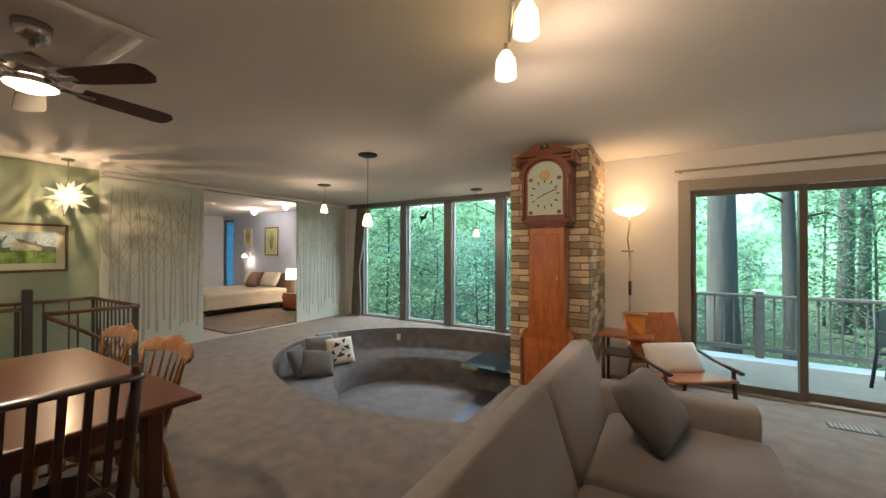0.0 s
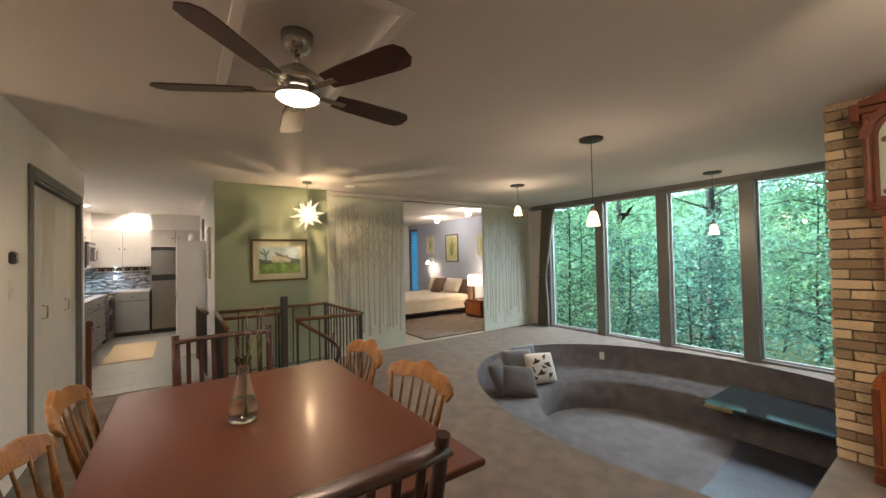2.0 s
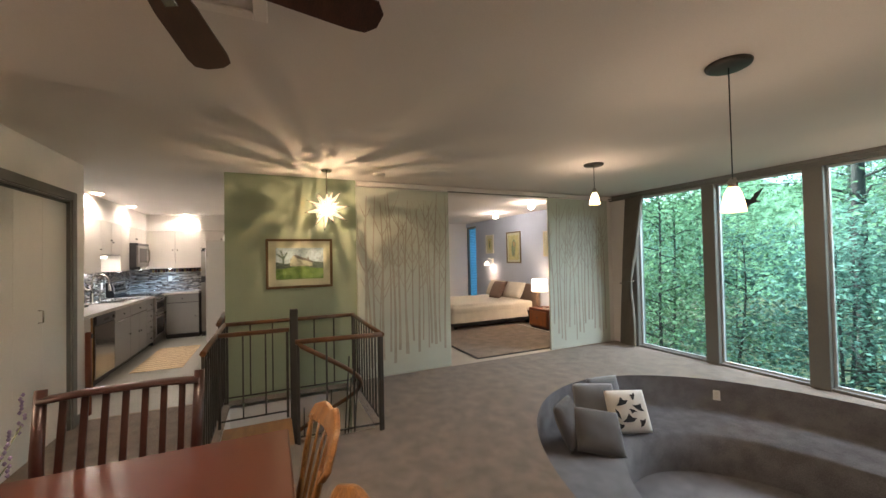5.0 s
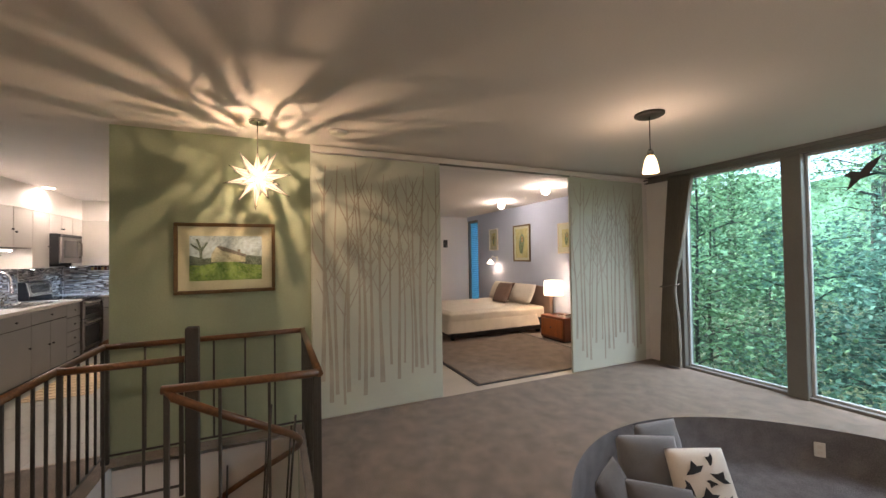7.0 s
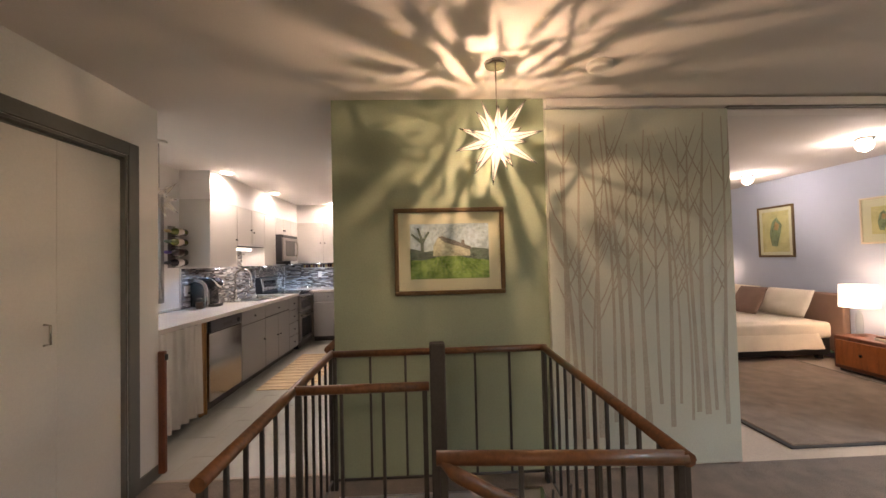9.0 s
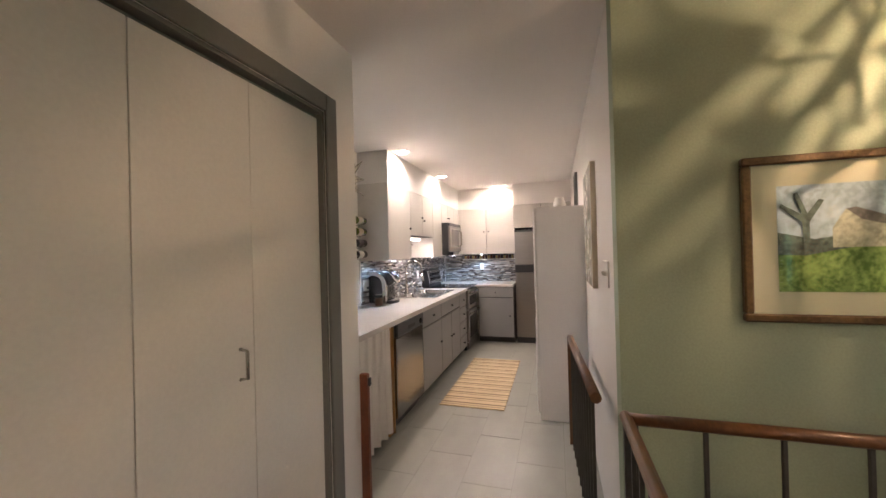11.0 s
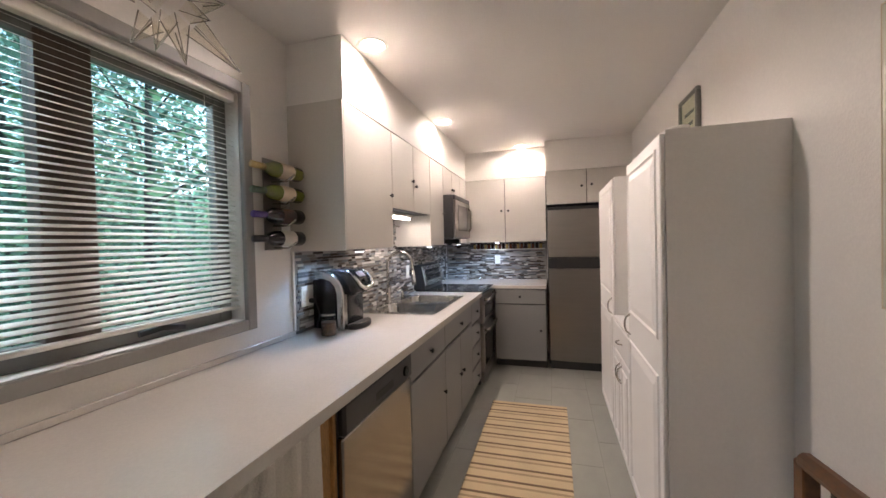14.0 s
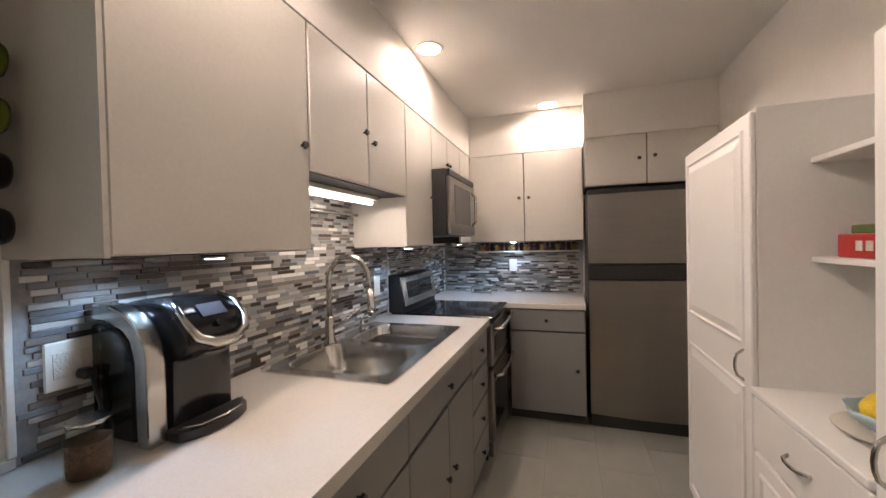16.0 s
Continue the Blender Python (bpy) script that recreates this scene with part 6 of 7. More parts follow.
# lights under the cabinets
for k, (x, y) in enumerate(((-7.40, -0.15), (-8.70, -0.15), (-9.72, -0.12))):
    p = thing("puck_light", "small round LED light under a cabinet", "puck light", (x, y, 1.35), group="LED pucks under the cabinets")
    zz = 1.355 if k < 2 else 1.368
    part("housing", rings([(0.03, -0.010), (0.033, -0.001)], (x, y, zz), 16), NICKEL, p)
    part("lens", rings([(0.022, -0.0125), (0.024, -0.0105)], (x, y, zz), 16), LED, p)
p = thing("puck_light", "small round LED light under the end cabinet", "puck light", (-9.98, 0.3, 1.36), group="LED pucks under the cabinets")
part("lens", rings([(0.02, -0.008), (0.024, -0.001)], (-9.98, 0.3, 1.369), 16), LED, p)
ft = thing("tube_light", "lit fluorescent tube under the sink cabinet", "tube light", (-8.08, -0.2, 1.6))
part("housing", box(-8.40, -7.76, -0.25, -0.18, 1.603, 1.623, 0.003), PLASTIC, ft)
part("tube", tube([(-8.38, -0.215, 1.590), (-7.78, -0.215, 1.590)], 0.011, 10), TUBE, ft)
hr = thing("utensil_rail", "nickel utensil rail on the backsplash above the sink", "rail", (-8.1, -0.35, 1.5))
part("bar", tube([(-8.44, -0.335, 1.535), (-7.74, -0.335, 1.535)], 0.009, 8), NICKEL, hr)
for x in (-8.40, -7.80):
    part("bracket", tube([(x, -0.38, 1.535), (x, -0.335, 1.535)], 0.007, 6), NICKEL, hr)
part("hook_rack", box(-7.95, -7.74, -0.35, -0.33, 1.41, 1.425, 0.003), BLACK, hr)

DOWN = ((-7.25, 0.045), (-8.61, 0.045), (-9.755, 0.62))
for x, y in DOWN:
    d = thing("downlight", "round recessed ceiling light, switched on", "ceiling light", (x, y, H), group="kitchen downlights")
    part("trim_ring", rings([(0.062, -0.001), (0.078, -0.008), (0.085, -0.001)], (x, y, H), 26, cap=False), PLASTIC, d)
    ln = part("lens", rings([(0.060, -0.006), (0.062, -0.002)], (x, y, H), 26), CAN, d, "glowing lens")
    ln.visible_shadow = False

# window over the worktop, with its blind
b = BM()
for q in ((-6.815, -6.765, 1.012, 2.127), (-5.50, -5.45, 1.012, 2.127), (-6.765, -5.50, 2.075, 2.127), (-6.765, -5.50, 1.012, 1.06)):
    box(q[0], q[1], -0.39, -0.362, q[2], q[3], 0.004, b)
kw = struct("window_2", b, mat("grey_casing", (0.25, 0.24, 0.225), 0.5, 0.04, 3, 80, 0.03), "casement window with a grey casing over the worktop", "window")
b = BM()
for q in ((-6.764, -6.70, 1.06, 2.074), (-5.565, -5.501, 1.06, 2.074), (-6.70, -5.565, 2.01, 2.074), (-6.70, -5.565, 1.06, 1.125)):
    box(q[0], q[1], -0.50, -0.455, q[2], q[3], 0.004, b)
part("window_frame", b, TRIM, kw, "dark grey sash")
part("mullion", box(-6.245, -6.105, -0.51, -0.445, 1.10, 2.03, 0.004), mat("brown_mullion", (0.075, 0.05, 0.035), 0.55, 0.2, 4, 50, 0.05, stretch=(6, 6, 1)), kw, "broad dark brown mullion")
p = part("pane", box(-6.71, -5.56, -0.480, -0.475, 1.115, 2.02), TINTED, kw)
p.visible_shadow = False
part("crank_handle", tube([(-6.35, -0.44, 1.09), (-6.42, -0.42, 1.10), (-6.50, -0.42, 1.085)], 0.012, 8), BLACK, kw)
bl = thing("window_blind", "white horizontal mini blind with open slats", "blind", (-6.13, -0.42, 2.06))
part("headrail", box(-6.758, -5.507, -0.435, -0.395, 2.035, 2.072, 0.004), PLASTIC, bl)
part("bottom_rail", box(-6.758, -5.507, -0.428, -0.400, 1.112, 1.128, 0.004), PLASTIC, bl)
slat_bm = box(-0.622, 0.622, -0.0125, 0.0125, -0.0006, 0.0006)
slat_me = bpy.data.meshes.new("slat")
slat_bm.to_mesh(slat_me)
slat_bm.free()
slat_me.materials.append(PLASTIC)
for k in range(40):
    o = new("slat", slat_me)
    o.parent = bl
    o.matrix_basis = Matrix.Translation((-0.0025, 0.006, -0.042 - 0.0222 * k)) @ pose(0, 0, 0, -24)
for x in (-6.62, -5.65):
    part("ladder_cord", tube([(x, -0.4135, 1.12), (x, -0.4135, 2.04)], 0.0012, 5), PLASTIC, bl)
star("star_ornament", "unlit clear glass star hanging before the window", -6.08, 0.10, 1.97, 0.19, False, H, 12)

# wine rack with four bottles
wr = thing("wine_rack", "brushed steel wall rack for wine bottles", "wine rack", (-6.95, -0.38, 1.4))
part("back_plate", box(-7.02, -6.90, -0.389, -0.383, 1.37, 1.82, 0.002), STEEL, wr)
GREENGLASS = mat("green_bottle", (0.10, 0.12, 0.015), 0.08, 0.1)
DARKGLASS = mat("dark_bottle", (0.010, 0.010, 0.014), 0.08, 0.1)
for k, (gm, fm, lm) in enumerate(((GREENGLASS, BRASS, MATBOARD), (GREENGLASS, mat("green_foil", (0.03, 0.06, 0.03), 0.4), MATBOARD), (DARKGLASS, mat("purple_foil", (0.06, 0.03, 0.20), 0.4), DARKWOOD), (DARKGLASS, BLACK, PILLOW_CREAM))):
    z = 1.755 - 0.11 * k
    part("cradle", tube([(-6.96, -0.384, z - 0.045), (-6.96, -0.30, z - 0.048), (-6.96, -0.25, z - 0.02)], 0.005, 6), NICKEL, wr)
    bo = thing("wine_bottle", "full wine bottle lying in the steel wall rack", "bottle", (-6.92, -0.31, z), group="wine bottles on the wall rack")
    prof = [(0.0, 0.002), (0.034, 0.0), (0.0375, 0.008), (0.0375, 0.19), (0.030, 0.215), (0.016, 0.245), (0.0145, 0.30), (0.0155, 0.305)]
    m = Matrix.Translation((-7.07, -0.31, z)) @ pose(0, 0, 0, 0, 90, 0)
    q = rings(prof, (0, 0, 0), 18)
    q.transform(m)
    part("bottle_body", q, gm, bo, "", True)
    q = rings([(0.0165, 0.245), (0.0155, 0.27), (0.0158, 0.318), (0.0, 0.320)], (0, 0, 0), 16)
    q.transform(m)
    part("foil", q, fm, bo, "", True)
    q = rings([(0.0382, 0.07), (0.0382, 0.16)], (0, 0, 0), 18, cap=False)
    q.transform(m)
    part("label_paper", q, lm, bo)

# coffee maker
km = thing("coffee_maker", "black and silver pod coffee maker with a drip tray", "coffee maker", (-7.34, -0.2, 0.905))
x0, x1 = -7.475, -7.275
prof = [(-0.365, 0.905), (-0.165, 0.905), (-0.165, 1.095), (-0.125, 1.105), (-0.108, 1.13), (-0.110, 1.17), (-0.135, 1.212), (-0.185, 1.240), (-0.25, 1.25), (-0.32, 1.238), (-0.365, 1.20)]
q = extrude_outline(prof, x1 - x0, "x", at=x0)
for v in q.verts:
    if v.co.y > -0.17:
        v.co.x = (x0 + x1) / 2 + (v.co.x - (x0 + x1) / 2) * 0.86
bmesh.ops.bevel(q, geom=q.edges[:], offset=0.016, segments=3, profile=0.5, affect="EDGES")
kb = part("body", q, mat("gloss_black", (0.010, 0.010, 0.011), 0.16, 0.1), km, "", True)
arc_out = [(-0.165, 0.905), (-0.165, 1.11), (-0.172, 1.15), (-0.195, 1.19), (-0.235, 1.222), (-0.29, 1.24), (-0.355, 1.243)]
arc_in = [(-0.355, 1.200), (-0.295, 1.198), (-0.25, 1.182), (-0.222, 1.155), (-0.210, 1.11), (-0.208, 0.905)]
q = extrude_outline(arc_out + arc_in, 0.045, "x", at=x1 + 0.001)
bmesh.ops.bevel(q, geom=q.edges[:], offset=0.006, segments=2, profile=0.5, affect="EDGES")
part("side_band", q, NICKEL, km, "satin silver side arch")
q = extrude_outline([(-0.362, 0.915), (-0.212, 0.915), (-0.212, 1.11), (-0.226, 1.150), (-0.255, 1.178), (-0.30, 1.192), (-0.362, 1.192)], 0.050, "x", at=x1 - 0.004)
bmesh.ops.bevel(q, geom=q.edges[:], offset=0.008, segments=2, profile=0.5, affect="EDGES")
part("water_tank", q, glass("smoked_tank", (0.35, 0.36, 0.38), 0.1, thin=False), km, "smoky clear water tank")
xm = (x0 + x1) / 2
q = extrude_outline([(xm + 0.105, -0.17)] + [(xm + 0.105 * math.cos(math.pi * k / 14), -0.15 + 0.055 * math.sin(math.pi * k / 14)) for k in range(15)] + [(xm - 0.105, -0.17)], 0.030, "z", at=0.905)
bmesh.ops.bevel(q, geom=q.edges[:], offset=0.005, segments=1, profile=0.5, affect="EDGES")
part("drip_tray", q, BLACK, km)
part("tray_edge", tube([(xm + 0.10, -0.15, 0.937), (xm + 0.06, -0.108, 0.937), (xm, -0.098, 0.937), (xm - 0.06, -0.108, 0.937), (xm - 0.10, -0.15, 0.937)], 0.0025, 6), NICKEL, km)
q = tube([(xm + 0.074, -0.20, 1.248), (xm + 0.082, -0.15, 1.226), (xm + 0.084, -0.115, 1.19), (xm + 0.07, -0.098, 1.155), (xm + 0.03, -0.092, 1.135), (xm - 0.03, -0.092, 1.135), (xm - 0.07, -0.098, 1.155), (xm - 0.084, -0.115, 1.19), (xm - 0.082, -0.15, 1.226), (xm - 0.074, -0.20, 1.248)], [0.004, 0.007, 0.009, 0.012, 0.014, 0.014, 0.012, 0.009, 0.007, 0.004], 10)
part("lid_handle", q, NICKEL, km, "silver lid handle")
q = box(-0.036, 0.036, -0.020, 0.020, 0, 0.003, 0.001)
q.transform(Matrix.Translation((xm, -0.136, 1.213)) @ pose(0, 0, 0, -46))
part("screen", q, mat("lcd_grey", (0.20, 0.21, 0.27), 0.2, 0.05), km, "small grey display")
part("brew_button", tube([(xm, -0.112, 1.178), (xm, -0.104, 1.181)], 0.010, 12), BLACKGLASS, km)
ju = thing("glass_jar", "glass jar of brown beans with a metal lid", "jar", (-7.135, -0.20, 0.905))
part("contents", rings([(0.036, 0.004), (0.038, 0.015), (0.038, 0.075)], (-7.135, -0.20, 0.905), 18), mat("coffee_beans", (0.12, 0.05, 0.025), 0.6, 0.5, 60, 140, 0.6), ju)
part("glass_wall", rings([(0.038, 0), (0.041, 0.01), (0.041, 0.095), (0.033, 0.11)], (-7.135, -0.20, 0.905), 20, cap=False), PANE, ju, "", True)
part("lid", rings([(0.0365, 0.110), (0.0365, 0.117), (0.034, 0.119)], (-7.135, -0.20, 0.905), 20), NICKEL, ju)


def outlet(x, z, plug):
    t = thing("wall_outlet", "white outlet plate on the mosaic backsplash", "outlet", (x, -0.38, z))
    part("plate", box(x - 0.058, x + 0.058, -0.380, -0.373, z - 0.057, z + 0.057, 0.003), PLASTIC, t)
    for s in (-1, 1):
        part("socket", box(x - 0.024 + s * 0.027, x + s * 0.027 + 0.016, -0.373, -0.371, z - 0.03, z + 0.03, 0.001), PILLOW_CREAM, t)
    return t


outlet(-7.205, 1.105, True)
pl = thing("power_plug", "black power plug and cord in the outlet", "plug", (-7.215, -0.36, 1.08))
part("plug_body", box(-7.23, -7.20, -0.371, -0.335, 1.065, 1.09, 0.006), BLACK, pl)
part("cord", tube([(-7.215, -0.335, 1.075), (-7.218, -0.31, 1.0), (-7.22, -0.33, 0.94), (-7.25, -0.345, 0.912)], 0.004, 6), BLACK, pl)
ol = thing("wall_outlet", "white switch plate beside the stove", "outlet", (-8.72, -0.38, 1.12))
part("plate", box(-8.755, -8.685, -0.380, -0.373, 1.063, 1.177, 0.003), PLASTIC, ol)
ol = thing("wall_outlet", "white outlet plate on the end backsplash", "outlet", (-10.12, 0.28, 1.15))
part("plate", box(-10.120, -10.113, 0.245, 0.315, 1.10, 1.21, 0.003), PLASTIC, ol)
cr = thing("corner_rack", "small wire rack in the kitchen corner", "rack", (-9.95, 0.05, 0.905))
for k in range(5):
    part("wire", tube([(-10.05 + 0.05 * k, -0.05, 0.93), (-10.05 + 0.05 * k, 0.12, 0.93)], 0.003, 5), NICKEL, cr)
for y in (-0.05, 0.12):
    part("side_wire", tube([(-10.06, y, 0.908), (-10.06, y, 0.98), (-9.84, y, 0.98), (-9.84, y, 0.908)], 0.004, 6), NICKEL, cr)

# pantry units on the other side
F = 1.36
unit("pantry_cabinet", "tall white pantry cabinet with raised-panel doors", "north", F, -7.62, -6.965, 0.0, 1.783, 0.384, [(-7.62, -6.965, 0.06, 1.775, -7.575, 0.93)], WHITECAB, raised=True)
unit("hutch_cabinet", "white hutch cabinet with a drawer and two doors", "north", F, -8.145, -7.622, 0.0, 0.845, 0.384, [(-8.145, -7.622, 0.66, 0.84, -7.88, 0.75), (-8.145, -7.885, 0.06, 0.655, -7.915, 0.56), (-7.883, -7.622, 0.06, 0.655, -7.855, 0.56)], WHITECAB, raised=True)
ht = thing("counter", "white hutch counter on the drawer cabinet", "worktop", (-7.88, 1.55, 0.846))
part("slab", box(-8.145, -7.622, F - 0.025, 1.744, 0.846, 0.868, 0.003), WHITECAB, ht)
unit("pantry_cabinet", "far tall white pantry cabinet with raised-panel doors", "north", F, -8.87, -8.147, 0.0, 1.80, 0.384, [(-8.87, -8.147, 0.06, 1.79, -8.21, 0.92)], WHITECAB, raised=True)
for z in (1.285, 1.60):
    s = thing("shelf", "white open shelf between the pantry cabinets", "shelf", (-7.88, 1.62, z), group="white shelves over the hutch")
    part("board", box(-8.145, -7.622, 1.50, 1.743, z, z + 0.018, 0.002), WHITECAB, s)
bx = thing("food_box", "red packet with pale lettering lying on the shelf", "box", (-7.95, 1.6, 1.284))
part("carton", box(-8.08, -7.76, 1.53, 1.68, 1.304, 1.372, 0.004), mat("red_card", (0.50, 0.035, 0.03), 0.4, 0.1), bx)
for k in range(5):
    part("lettering", box(-8.00 + 0.038 * k, -7.975 + 0.038 * k, 1.528, 1.5302, 1.325, 1.353), PILLOW_CREAM, bx)
b2 = thing("food_box", "flat green packet on top of the red one", "box", (-7.92, 1.6, 1.352))
part("carton", box(-8.04, -7.74, 1.54, 1.67, 1.373, 1.398, 0.003), mat("green_card", (0.10, 0.16, 0.04), 0.4, 0.1), b2)
cu = thing("paper_cup", "white paper cup on the shelf", "cup", (-7.70, 1.6, 1.284))
part("cup_wall", rings([(0.032, 0.0), (0.045, 0.13), (0.043, 0.13), (0.030, 0.004), (0, 0.004)], (-7.68, 1.60, 1.304), 20, cap=False), PLASTIC, cu, "", True)
pt = thing("plate", "cream plate under a scalloped pale blue bowl", "plate", (-7.83, 1.52, 0.868))
part("plate_body", rings([(0.05, 0), (0.09, 0.006), (0.125, 0.018), (0.12, 0.018), (0.05, 0.006)], (-7.83, 1.52, 0.868), 28, cap=False), PILLOW_CREAM, pt, "", True)
bw = thing("bowl", "pale blue scalloped bowl on a plate", "bowl", (-7.83, 1.52, 0.876))
b = BM()
loops = []
for rr_, hh in ((0.03, 0.0), (0.06, 0.012), (0.09, 0.04), (0.10, 0.06), (0.085, 0.04), (0.03, 0.008)):
    loops.append([b.verts.new((-7.83 + rr_ * (1 + 0.05 * math.cos(8 * a)) * math.cos(a), 1.52 + rr_ * (1 + 0.05 * math.cos(8 * a)) * math.sin(a), 0.876 + hh)) for a in [2 * math.pi * k / 48 for k in range(48)]])
for l0, l1 in zip(loops, loops[1:]):
    for k in range(48):
        b.faces.new((l0[k], l0[(k + 1) % 48], l1[(k + 1) % 48], l1[k])).smooth = True
part("bowl_body", b, mat("pale_blue_glaze", (0.40, 0.52, 0.56), 0.25, 0.06), bw)
for k, (dx, dy) in enumerate(((0.03, 0.02), (-0.04, -0.01), (0.0, -0.045))):
    le = thing("lemon", "yellow lemon in the blue bowl", "fruit", (-7.83 + dx, 1.52 + dy, 0.9), group="lemons in the bowl")
    q = rings([(0.003, -0.05), (0.012, -0.042), (0.030, -0.02), (0.034, 0), (0.030, 0.02), (0.012, 0.042), (0.004, 0.052)], (0, 0, 0), 16)
    q.transform(Matrix.Translation((-7.83 + dx, 1.52 + dy, 0.93 + 0.004 * k)) @ pose(0, 0, 0, 0, 90, 40 + 50 * k))
    part("rind", q, mat("lemon_skin", (0.75, 0.50, 0.02), 0.45, 0.1, 20, 120, 0.2) if k == 0 else bpy.data.materials["lemon_skin"], le, "", True)
jg = thing("jug", "white ceramic jug on top of the pantry cabinet", "jug", (-7.50, 1.56, 1.783))
part("jug_body", rings([(0.045, 0), (0.06, 0.03), (0.055, 0.09), (0.04, 0.12), (0.045, 0.14), (0.04, 0.138), (0.0, 0.1)], (-7.50, 1.56, 1.783), 22, cap=False), PLASTIC, jg, "", True)
picture("small_framed_sign", "small grey framed sign on the kitchen wall", (-7.92, 1.745, 2.03), 0.30, 0.36, "-y", 0.02, TRIM, [("lettering_bar", [(-0.7, 0.45), (0.7, 0.45), (0.7, 0.6), (-0.7, 0.6)], GAP, 1), ("lettering_bar", [(-0.5, 0.0), (0.5, 0.0), (0.5, 0.15), (-0.5, 0.15)], GAP, 1), ("lettering_bar", [(-0.6, -0.5), (0.6, -0.5), (0.6, -0.35), (-0.6, -0.35)], GAP, 1)], 0.02)

# canvas, switch and handrail on the kitchen wall
cv = thing("canvas_painting", "pale abstract canvas of beige circles with plain pale edges", "picture", (-6.37, 1.745, 1.56))
part("canvas", box(-6.562, -6.020, 1.715, 1.742, 1.205, 1.925, 0.003), mat("canvas_cream", (0.62, 0.58, 0.47), 0.25, 0.06, 4, 12, 0.0, coat=0.5, tint=(0.72, 0.69, 0.60)), cv)
b = BM()
for q in ((-6.566, -6.562, 1.201, 1.929), (-6.020, -6.016, 1.201, 1.929), (-6.562, -6.020, 1.925, 1.929), (-6.562, -6.020, 1.201, 1.205)):
    box(q[0], q[1], 1.716, 1.744, q[2], q[3], 0.001, b)
part("edge_frame", b, MATBOARD, cv)
rc = random.Random(9)
CIRC = [mat("circle_paint", c, 0.4, 0.35, 12, 60, 0.05) for c in ((0.52, 0.47, 0.37), (0.56, 0.50, 0.36), (0.47, 0.44, 0.38))]
for k in range(14):
    u, z, rr = rc.uniform(-6.50, -6.08), 1.26 + 0.045 * k, rc.uniform(0.03, 0.06)
    o = BM()
    a = [o.verts.new((u + rr * math.cos(2 * math.pi * i / 24), 1.7146 - 0.0002 * k, z + rr * math.sin(2 * math.pi * i / 24))) for i in range(24)]
    c = [o.verts.new((u + rr * 0.45 * math.cos(2 * math.pi * i / 24), 1.7146 - 0.0002 * k, z + rr * 0.45 * math.sin(2 * math.pi * i / 24))) for i in range(24)]
    for i in range(24):
        o.faces.new((a[i], a[(i + 1) % 24], c[(i + 1) % 24], c[i]))
    part("painted_ring", o, CIRC[k % 3], cv)
ls = thing("light_switch", "white two-gang light switch on the kitchen wall", "light switch", (-5.60, 1.745, 1.31))
part("plate", box(-5.668, -5.53, 1.737, 1.744, 1.252, 1.372, 0.003), PLASTIC, ls)
for x in (-5.63, -5.57):
    part("toggle", box(x - 0.006, x + 0.006, 1.722, 1.737, 1.305, 1.322, 0.002), PLASTIC, ls)
kr = thing("kitchen_handrail", "oak handrail with iron balusters along the kitchen wall", "railing", (-6.0, 1.63, 0))
pa, pb = Vector((-6.63, 1.60, 0.775)), Vector((-5.42, 1.665, 0.80))
part("handrail", tube([pa, pb], 0.024, 10), HANDRAIL, kr)
part("newel_post", box(-6.65, -6.605, 1.58, 1.62, 0.0, 0.775, 0.004), HANDRAIL, kr)
for k in range(1, 12):
    c = pa.lerp(pb, k / 12)
    part("baluster", box(c.x - 0.007, c.x + 0.007, c.y - 0.007, c.y + 0.007, 0.0, c.z - 0.015, 0.001), IRON, kr)

# striped runner
ru = thing("runner_rug", "cream runner rug with brown woven stripes", "rug", (-7.84, 0.735, 0.0))
part("weave", box(-8.608, -7.06, 0.435, 1.04, 0.0005, 0.010, 0.003), striped("runner_weave", (0.60, 0.47, 0.29), (0.17, 0.11, 0.06), 0.128, (0.34, 0.50, 0.70, 0.84), 0), ru)

# ---- bedroom ----
QUILT = mat("cream_quilt", (0.68, 0.62, 0.52), 0.95, 0.06, 6, 120, 0.5)
HEADBOARD = mat("brown_linen", (0.20, 0.13, 0.10), 0.95, 0.12, 4, 180, 0.4)
SHADE = glow("lit_linen_shade", (1.0, 0.84, 0.62), 1.4)
bed = thing("bed", "made double bed with a cream quilt and a brown headboard", "bed", (-8.18, 6.45, 0))
part("base", box(-8.96, -7.42, 5.52, 7.44, 0.06, 0.30, 0.01), BLACK, bed, "dark bed base")
part("mattress", box(-9.0, -7.38, 5.46, 7.44, 0.27, 0.48, 0.05, segments=3), QUILT, bed, "", True)
q = BM()
bmesh.ops.create_grid(q, x_segments=40, y_segments=40, size=0.5)
for v in q.verts:
    u, w = v.co.x * 2, v.co.y * 2
    ex, ey = max(0, abs(u) - 0.90) / 0.10, max(0, abs(w) - 0.90) / 0.10
    drop = min(1, max(ex, ey))
    v.co = Vector((-8.19 + u * 0.845, 6.36 + w * 0.93, 0.505 - 0.35 * drop ** 1.5 + 0.012 * noise.noise(Vector((u * 5, w * 5, 1)))))
for f in q.faces:
    f.smooth = True
part("quilt", q, QUILT, bed, "cream quilted bedspread")
part("headboard", box(-9.08, -7.26, 7.45, 7.545, 0.10, 0.84, 0.02, segments=2), HEADBOARD, bed, "brown upholstered headboard")
for x, y in ((-8.9, 5.58), (-7.5, 5.58), (-8.9, 7.36), (-7.5, 7.36)):
    part("leg", box(x - 0.03, x + 0.03, y - 0.03, y + 0.03, 0, 0.06), BLACK, bed)
